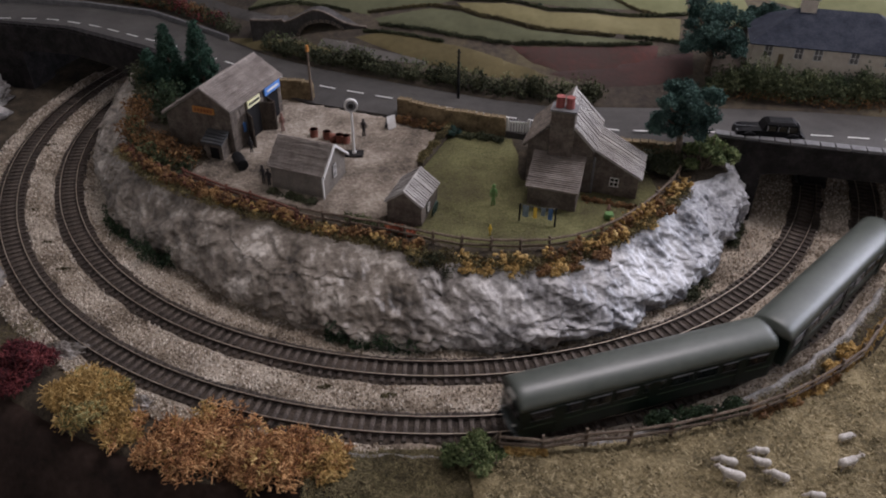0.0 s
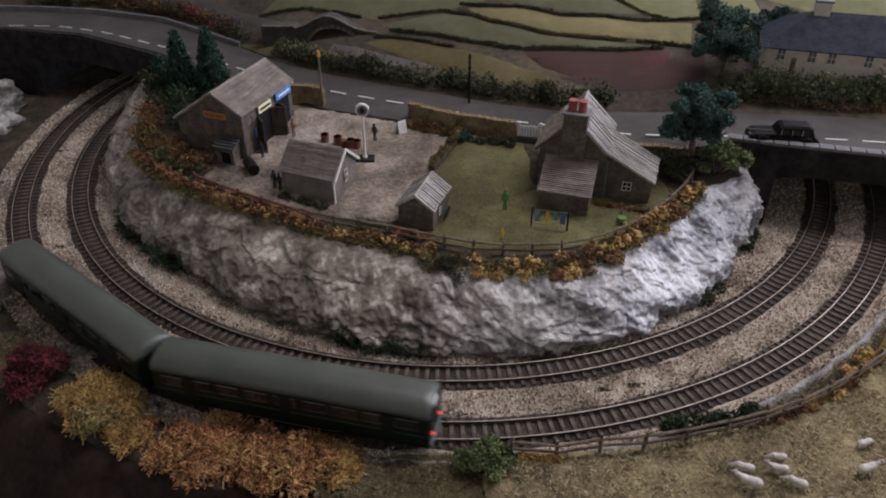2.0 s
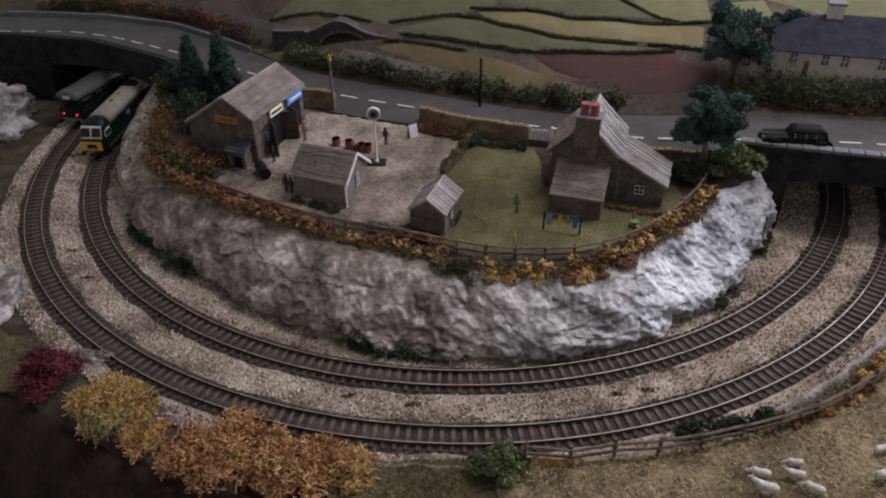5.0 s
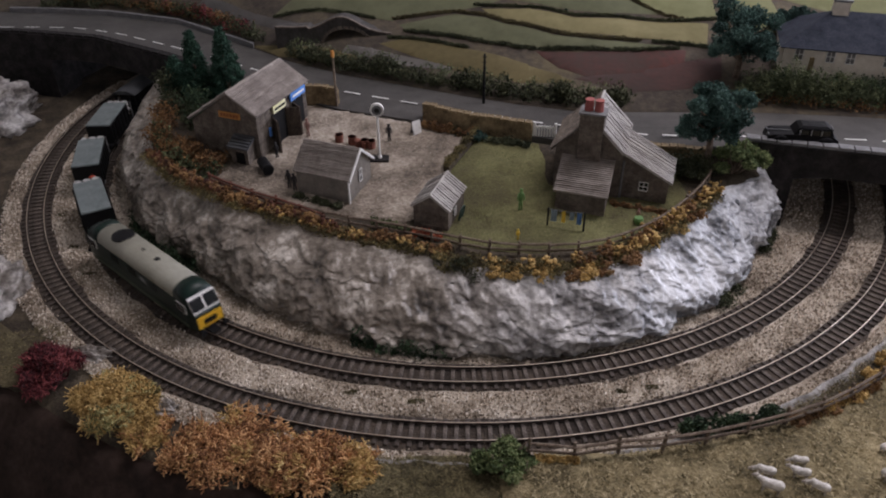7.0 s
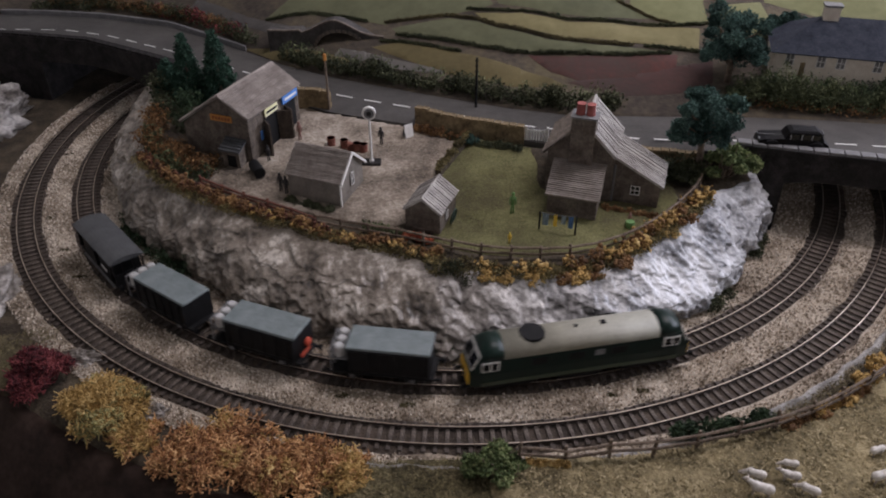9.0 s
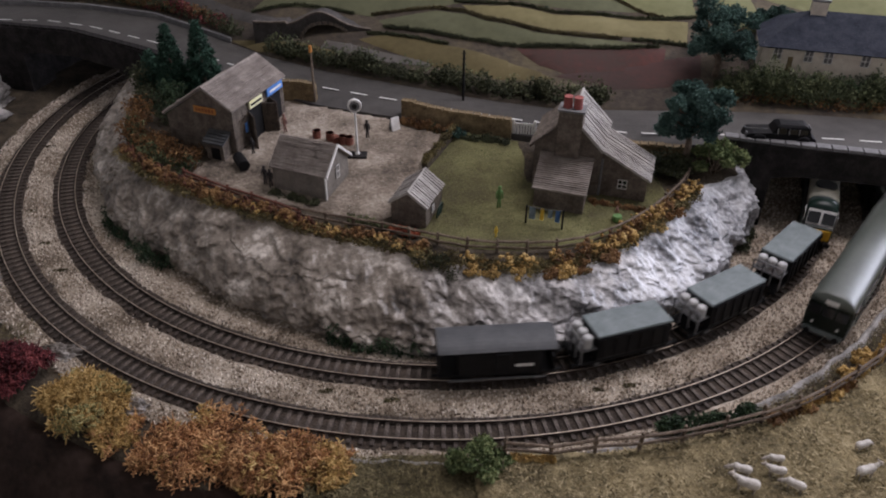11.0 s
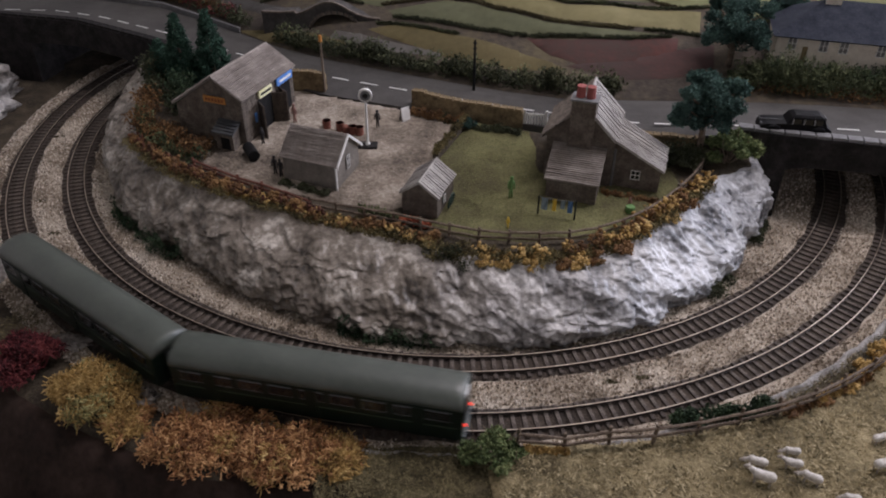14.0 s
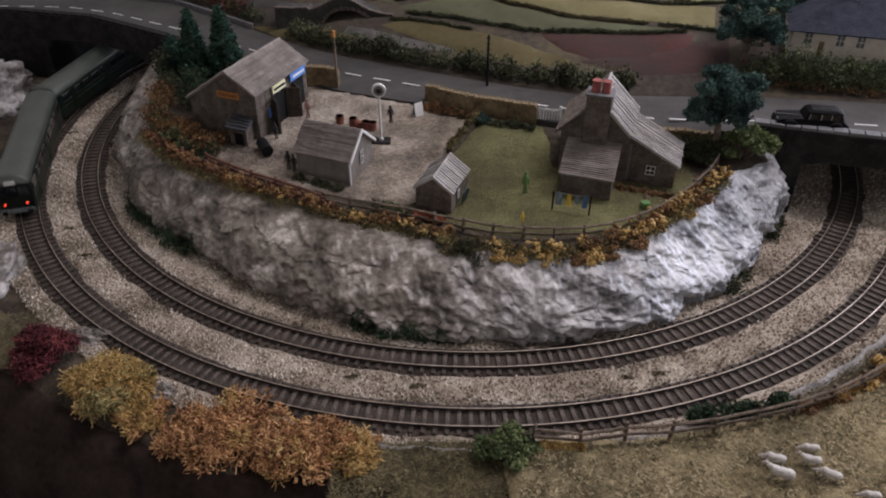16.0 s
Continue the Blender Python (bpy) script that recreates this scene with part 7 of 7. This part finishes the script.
hedge("rock_foot_scrub", [(-0.085, 0.484), (-0.05, 0.471), (-0.02, 0.466), (0.01, 0.469)], lambda x, y: -0.004, 0.014, 0.013, LEAF["fern"], "dark growth at the rock foot", 0.0014, 60, 36)
for i, (x, y) in enumerate(((0.13, 0.426), (0.156, 0.431), (-0.081, 0.427), (-0.03, 0.416), (-0.423, 0.692), (-0.385, 0.63), (-0.351, 0.585), (-0.465, 0.84))):
    hedge("track_weeds", [(x - 0.004, y - 0.001), (x + 0.005, y)], lambda x, y: -0.005, 0.0045, 0.0022, LEAF["olive"], "small dry olive weeds in the ballast", 0.0009, 12, 37 + i)


def bush(x, y, z, rx, ry, rz, mat, label, count, size, seed, strands=0, mixed=None, share=0.25):
    """One shrub: twigs from the root and a crown of many leaves."""
    rng = random.Random(seed)
    root = thing("bush", put(x, y, z), label, "bush")
    tw = Shape()
    for _ in range(14 + strands):
        a, q = rng.uniform(0, 6.28), rng.uniform(0.4, 1.05)
        end = Vector((math.cos(a) * rx * q, math.sin(a) * ry * q, rz * rng.uniform(0.2, 1.7)))
        mid = end * 0.5 + Vector((rng.gauss(0, 0.12) * rx, rng.gauss(0, 0.12) * rx, rng.gauss(0, 0.2) * rz))
        tw.tube([(0, 0, 0), mid, end], [0.0009, 0.0006, 0.0003], 4)
    part("branchwork", tw, mat if strands else M_WOOD, root)
    cr = Shape()
    n = 18 if strands else 14
    tips = Shape()
    for k in range(n):
        a = 2.4 * k + rng.uniform(-0.3, 0.3)
        q = math.sqrt((k + 0.5) / n) * rng.uniform(0.7, 0.95)
        f = rng.uniform(0.26, 0.42)
        c = (math.cos(a) * rx * q, math.sin(a) * ry * q, rz * (0.35 + 0.75 * math.sqrt(max(0.0, 1 - q * q))) * rng.uniform(0.75, 1.15))
        if strands:
            # a knobbly mound: a core of small lobes, curling fingers outside
            cr.knobs(*c, rx * f * 0.75, rx * f * 0.75, rx * f * 0.6, count // n // 6, size * 0.85, rng)
            for k2 in range(3):
                to = tips if mixed is not None and rng.random() < share else cr
                off = Vector((rng.gauss(0, 0.3), rng.gauss(0, 0.3), rng.gauss(0, 0.2))) * rx * f
                to.curls(c[0] + off.x, c[1] + off.y, c[2] + off.z, rx * f, rx * f, rx * f * 0.85, count // n // 8, size * 3.7, size * 0.34, rng)
        else:
            cr.leaves(*c, rx * f, rx * f, rx * f * 0.8, count // n, size, rng, 0.45)
    part("crown", cr, mat, root)
    if tips.v:
        part("pale_sprig", tips, mixed, root)


Y, O = LEAF["yellow"], LEAF["orange"]
bush(-0.324, 0.442, -0.010, 0.022, 0.025, 0.022, LEAF["red"], "dark red lichen bush on the board edge", 8000, 0.0013, 1, 16)
bush(-0.258, 0.408, -0.014, 0.033, 0.027, 0.022, Y, "golden yellow lichen bush on the board edge", 12000, 0.0013, 2, 24, LEAF["moss"], 0.2)
bush(-0.230, 0.383, -0.018, 0.018, 0.020, 0.015, Y, "ochre yellow lichen bush on the board edge", 5000, 0.0013, 22, 12, O, 0.3)
bush(-0.170, 0.368, -0.017, 0.038, 0.028, 0.017, O, "rusty orange lichen bush on the board edge", 12000, 0.0013, 3, 30, Y, 0.1)
bush(-0.114, 0.355, -0.016, 0.038, 0.026, 0.016, O, "orange brown lichen bush on the board edge", 11000, 0.0013, 4, 30, Y, 0.2)
bush(-0.072, 0.350, -0.013, 0.021, 0.020, 0.013, O, "small orange yellow lichen bush on the board edge", 5000, 0.0013, 5, 12, Y, 0.5)
bush(0.034, 0.3485, -0.004, 0.023, 0.019, 0.015, LEAF["bright"], "bright green bush at the field corner", 3600, 0.0016, 6)
bush(0.281, 0.662, 0.058, 0.028, 0.025, 0.026, LEAF["bright"], "green leafy bush beside the bridge parapet", 4200, 0.0017, 7)
bush(0.238, 0.655, 0.060, 0.020, 0.018, 0.013, LEAF["hedge"], "dark green bush beside the farmhouse", 2400, 0.0016, 8)
bush(0.0265, 0.722, 0.066, 0.012, 0.010, 0.008, LEAF["tree"], "dark blue-green bush against the wall", 1400, 0.0014, 9)


def foam_bush(x, y, z, rx, ry, rz, mat, label, seed):
    """A lichen clump: a few heaps of foam nodules on short twigs."""
    rng = random.Random(seed)
    root = thing("bush", put(x, y, z), label, "bush")
    tw, cr = Shape(), Shape()
    for k in range(9):
        a, q = 2.4 * k, math.sqrt((k + 0.4) / 9) * rng.uniform(0.7, 1.1)
        c = Vector((math.cos(a) * rx * q, math.sin(a) * ry * q, rz * rng.uniform(0.35, 1.05) * (1.15 - 0.6 * q)))
        tw.tube([(0, 0, 0), c * 0.6, c], [0.0007, 0.0005, 0.0003], 4)
        cr.knobs(c.x, c.y, c.z, rx * 0.42, rx * 0.42, rx * 0.36, int(34 * (rx / 0.0088) ** 1.6), 0.0011, rng)
    part("branchwork", tw, M_WOOD, root)
    part("crown", cr, mat, root)


for x, y, mat, lab, seed in ((0.036, 0.5165, "yellow", "yellow lichen clump hanging over the cliff edge", 71), (0.052, 0.514, "yellow", "small ochre lichen clump on the cliff edge", 72), (0.076, 0.513, "yellow", "golden lichen clump on the cliff edge", 73), (0.101, 0.513, "rust", "brown lichen clump on the cliff edge", 74), (0.112, 0.5145, "yellow", "pale yellow lichen clump below the fence", 75), (0.128, 0.520, "rust", "brown lichen clump below the fence", 76), (0.152, 0.532, "rust", "tall brown lichen clump below the fence", 77), (0.176, 0.555, "yellow", "ochre lichen clump below the fence", 78), (0.199, 0.577, "yellow", "golden brown lichen clump below the fence", 79), (0.217, 0.594, "rust", "rusty lichen clump near the farmhouse", 80)):
    k = {75: 1.2, 77: 1.35, 79: 1.5, 80: 1.7}.get(seed, 1.0)
    foam_bush(x, y, plateau_z(y) - 0.009, 0.0088 * k, 0.008 * k, 0.0095 * k, LEAF[mat], lab, seed)


for x, y, mat, lab, seed, k in ((0.2528, 0.386, "rust", "reddish brown lichen clump against the field fence", 91, 0.9), (0.2824, 0.397, "rust", "brown lichen clump by a fence post", 92, 0.75), (0.3078, 0.411, "yellow", "ochre lichen clump by a fence post", 93, 0.8), (0.3287, 0.436, "yellow", "golden lichen clump behind the field fence", 94, 0.8), (0.3492, 0.4505, "yellow", "yellow lichen clump behind the field fence", 95, 1.1)):
    foam_bush(x, y, 0.001, 0.009 * k, 0.008 * k, 0.009 * k, LEAF[mat], lab, seed)


def broadleaf(x, y, z, h, rx, rz, label, seed):
    """A tree: tapered trunk, limbs, and a crown of many leaf clumps with gaps."""
    rng = random.Random(seed)
    root = thing("tree", put(x, y, z), label, "tree", "broadleaf trees")
    tr = Shape()
    tr.tube([(0, 0, -0.006), (0.001, 0, h * 0.25), (-0.001, 0.001, h * 0.55), (0, 0, h * 0.85)], [0.0044, 0.0034, 0.0024, 0.0008], 8)
    cr = Shape()
    for k in range(26):
        a = 2.4 * k + rng.uniform(-0.4, 0.4)
        u = rng.uniform(0.0, 1.0)
        q = rng.uniform(0.1, 0.35) if k < 10 else rng.uniform(0.55, 1.12) * (1 - 0.5 * abs(u - 0.4))
        c = Vector((math.cos(a) * rx * q, math.sin(a) * rx * q, h * (0.46 + 0.46 * u)))
        tr.tube([(0, 0, h * (0.28 + 0.4 * u)), c * 0.6 + Vector((0, 0, h * 0.2)), c], [0.0013, 0.0009, 0.0004], 5)
        f = (rng.uniform(0.36, 0.5) if k < 10 else rng.uniform(0.24, 0.4)) * rx
        cr.leaves(c.x, c.y, c.z, f, f, f * 0.85, 900, 0.0014, rng, 0.4)
    part("trunk", tr, M_WOOD, root, "dark brown trunk and limbs")
    part("crown", cr, LEAF["tree"], root, "blue-green sponge foliage")


broadleaf(0.252, 0.668, 0.062, 0.088, 0.034, 0.03, "blue-green tree beside the bridge", 3)
broadleaf(0.321, 0.815, 0.09, 0.094, 0.042, 0.04, "tall dark green tree behind the road", 4)
broadleaf(0.145, 0.945, 0.118, 0.022, 0.010, 0.01, "tiny far tree in the hedgerow", 6)
broadleaf(0.405, 0.88, 0.105, 0.05, 0.024, 0.03, "dull green tree behind the bungalow", 8)


def fir(x, y, z, h, r, seed):
    rng = random.Random(seed)
    root = thing("fir_tree", put(x, y, z), "dark green conical fir tree", "tree", "fir trees")
    part("trunk", Shape().tube([(0, 0, -0.006), (0, 0, h * 0.95)], [0.0028, 0.0005], 8), M_WOOD, root)
    cr = Shape()
    tiers = 20
    for i in range(tiers):
        u = i / (tiers - 1)
        zz = h * (0.08 + 0.9 * u)
        rad = r * (1 - u) ** 0.8 * rng.uniform(0.85, 1.15) + 0.0012
        arms = max(3, int(13 * (1 - u)) + 3)
        for k in range(arms):
            a = 6.28 * k / arms + rng.uniform(-0.3, 0.3)
            q = rad * rng.uniform(0.55, 0.9)
            cr.leaves(math.cos(a) * q, math.sin(a) * q, zz - q * 0.25, 0.0065, 0.0065, 0.005, 60, 0.0014, rng, 0.2)
    part("crown", cr, LEAF["fir"], root, "dense dark needles")


fir(-0.293, 0.828, 0.060, 0.090, 0.026, 1)
fir(-0.256, 0.822, 0.064, 0.092, 0.027, 2)
fir(-0.325, 0.850, 0.062, 0.050, 0.024, 3)


# ---- grass, uncounted ----
def tufts(name, outline_fn, zf, n, box, mat, label, size, seed):
    rng = random.Random(seed)
    s = Shape()
    while n > 0:
        x, y = rng.uniform(box[0], box[1]), rng.uniform(box[2], box[3])
        if not outline_fn(x, y):
            continue
        n -= 1
        z = zf(x, y)
        a, h = rng.uniform(0, 6.28), size * rng.uniform(0.5, 1.4)
        w = h * 0.3
        d = Vector((math.cos(a) * w, math.sin(a) * w, 0))
        t = Vector((rng.gauss(0, 1.0) * h, rng.gauss(0, 1.0) * h, h * 0.55))
        c = Vector((x, y, z))
        s.add([c - d, c + d, c + t], [(0, 1, 2)])
    single(name, s, mat, label, "grass", kind="stuff")


M_STRAW = material("straw_blades", [(0.1, 0.08, 0.04), (0.265, 0.213, 0.112), (0.47, 0.39, 0.232)], 17, 0.95, 0, island=0.6)
M_BLADE = material("lawn_blades", [(0.045, 0.048, 0.019), (0.112, 0.12, 0.045), (0.215, 0.218, 0.092)], 12, 0.95, 0, island=0.5)
tufts("field_grass", lambda x, y: y < interp(x, [(0.03, 0.345), (0.12, 0.360), (0.19, 0.370), (0.254, 0.388), (0.318, 0.418), (0.37, 0.448), (0.5, 0.55)]), lambda x, y: 0.004 + 0.003 * noise.noise(Vector((x * 12, y * 12, 5))), 30000, (0.04, 0.46, 0.27, 0.52), M_STRAW, "short dry straw-coloured grass", 0.0022, 1)
tufts("lawn_grass", lambda x, y: -0.012 + 0.06 * (0.74 - y) * 0 < x < 0.225 and y > interp(x, [(-0.012, 0.556), (0.067, 0.54), (0.14, 0.55), (0.225, 0.63)]) and y < 0.725 - 0.15 * max(0, x - 0.02) and x > interp(y, [(0.56, -0.012), (0.66, -0.004), (0.735, 0.028)]), lambda x, y: plateau_z(y) + 0.0006, 12000, (-0.012, 0.225, 0.54, 0.735), M_BLADE, "short worn lawn grass", 0.0011, 2)
M_VERGE = material("verge_turf", [(0.045, 0.036, 0.02), (0.1, 0.082, 0.042), (0.17, 0.14, 0.075)], 26, 0.95, 0.8, 300, bump_scale=400)
M_VBLADE = material("verge_blades", [(0.06, 0.05, 0.024), (0.13, 0.11, 0.052), (0.23, 0.19, 0.1)], 26, 0.95, 0, island=0.5)
patch("verge", [(-0.085, 0.338), (-0.06, 0.358), (-0.02, 0.361), (0.02, 0.362), (0.056, 0.360), (0.06, 0.345), (0.06, 0.300), (0.0, 0.300), (-0.04, 0.318)], lambda x, y: -0.0015, M_VERGE, "olive brown turf verge beside the track", "verge", 0.003, 0.006, 0.0015)
tufts("verge_grass", lambda x, y: y < interp(x, [(-0.085, 0.34), (-0.06, 0.358), (0.05, 0.361)]) and x < 0.05 + 0.025 * noise.noise(Vector((x * 30, y * 40, 2))), lambda x, y: -0.001 + 0.0065 * max(0, min(1, (x - 0.03) / 0.012)), 11000, (-0.085, 0.075, 0.30, 0.362), M_VBLADE, "short olive brown verge grass", 0.0018, 3)
patch("verge", [(-0.46, 0.56), (-0.405, 0.515), (-0.374, 0.492), (-0.352, 0.472), (-0.335, 0.438), (-0.36, 0.432), (-0.40, 0.468), (-0.46, 0.51)], lambda x, y: -0.0015, M_VERGE, "mossy turf beside the rock outcrop", "verge", 0.003, 0.006, 0.0015)
tufts("verge_grass", lambda x, y: 0.905 < (0.944 - y) / 0.5 + (x + 0.36) * 0.62 + 0.02 < 1.02 and x < -0.335, lambda x, y: -0.001, 2500, (-0.46, -0.335, 0.43, 0.56), M_VBLADE, "short olive grass beside the rock outcrop", 0.0018, 6)
tufts("verge_grass", lambda x, y: R_OUT + 0.031 < math.hypot(x - CX, y - CY) < R_OUT + 0.05 and x > 0.15, lambda x, y: -0.001, 3500, (0.15, 0.46, 0.34, 0.6), M_VBLADE, "short olive verge grass behind the fence", 0.0018, 4)


M_GRIT = material("yard_grit", [(0.1, 0.08, 0.06), (0.28, 0.232, 0.185), (0.56, 0.5, 0.43)], 18, 0.95, 0, island=0.5)
tufts("yard_grit", lambda x, y: -0.235 + 0.3 * max(0, y - 0.72) < x < interp(y, [(0.58, -0.012), (0.665, 0.0), (0.735, 0.028)]) and y > interp(x, [(-0.235, 0.655), (-0.15, 0.612), (-0.05, 0.58), (0.03, 0.6)]) and y < interp(x, [(-0.2, 0.70), (-0.17, 0.79), (-0.03, 0.752), (0.028, 0.73)]), lambda x, y: plateau_z(y) + 0.0004, 9000, (-0.235, 0.028, 0.58, 0.79), M_GRIT, "loose grit and dust scattered over the yard", 0.0012, 5)


# ---- outcrops beside the track ----
def boulder(x, y, z, rx, ry, rz, seed, label):
    rng = random.Random(seed)
    s = Shape()
    n, m = 80, 48
    rings = []
    off = Vector((seed * 3.1, seed * 1.7, 0))
    for i in range(m + 1):
        a = math.pi * i / m - math.pi / 2
        ring = []
        for j in range(n):
            b = 2 * math.pi * j / n
            d = Vector((math.cos(a) * math.cos(b), math.cos(a) * math.sin(b), math.sin(a)))
            k = 0.40 + 0.34 * noise.ridged_multi_fractal(d * 1.5 + off, 0.7, 2.2, 6, 1.0, 2.0) + 0.25 * noise.turbulence(d * 2.5 + off, 4, True)
            ring.append((d.x * rx * k, d.y * ry * k, d.z * rz * k))
        rings.append(ring)
    s.loft(rings)
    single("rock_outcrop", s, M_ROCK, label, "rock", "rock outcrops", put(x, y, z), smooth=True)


boulder(-0.615, 0.925, -0.004, 0.055, 0.075, 0.048, 1, "grey and white rock outcrop beside the tunnel")
boulder(-0.435, 0.545, -0.008, 0.036, 0.050, 0.03, 2, "pale grey rock outcrop beside the outer track")
boulder(-0.305, 0.470, -0.006, 0.020, 0.010, 0.008, 3, "small pale rock behind the bushes")
boulder(-0.225, 0.408, -0.007, 0.012, 0.009, 0.010, 4, "small pale rock behind the bushes")


# ---- motion ----
def on_track(radius, deg, forward):
    """The pose of a vehicle on a circle; forward 1 runs anticlockwise seen from above, -1 clockwise."""
    chord = radius * 0.999
    p = rim(chord, deg)
    return put(p.x, p.y, 0.0002, deg + 90 * forward)


# seconds, and degrees round the circle of the joint between the two cars
RAILCAR_WAY = [(0, -60.3), (1, -88.2), (1.5, -102.4), (2, -116.6), (3, -146.6), (4, -177.9), (4.2, -184.1), (11.3, -397.2), (12, -417.4), (12.5, -431.6), (13.5, -460.0), (14, -474.5), (14.5, -489.2), (15, -504.2), (16, -536.3)]
# the same for the middle of the locomotive
FREIGHT_WAY = [(0, -316.4), (6.3, -149.2), (7, -131.0), (8, -105.9), (8.5, -92.4), (9, -78.5), (12, 1.1), (16, 107.3)]


def motions():
    times = [i * 0.25 for i in range(65)]
    # two-car train on the outer circle, clockwise; the joint between the cars is at -60 degrees at the start
    for car, shift in ((lead_car, -12.5), (trail_car, 12.5)):
        walk(car, [(t, on_track(R_OUT - 0.0030, interp(t, RAILCAR_WAY) + shift, -1)) for t in times])
    # freight train on the inner circle, anticlockwise
    for car, shift in zip((loco, *wagons, van), (0.0, -19.8, -33.4, -46.8, -60.1)):
        walk(car, [(t, on_track(R_IN - (0.0018 if car is loco else 0.0005), interp(t, FREIGHT_WAY) + shift, 1)) for t in times])


build_sleepers(inner_track, R_IN)
build_sleepers(outer_track, R_OUT)
motions()
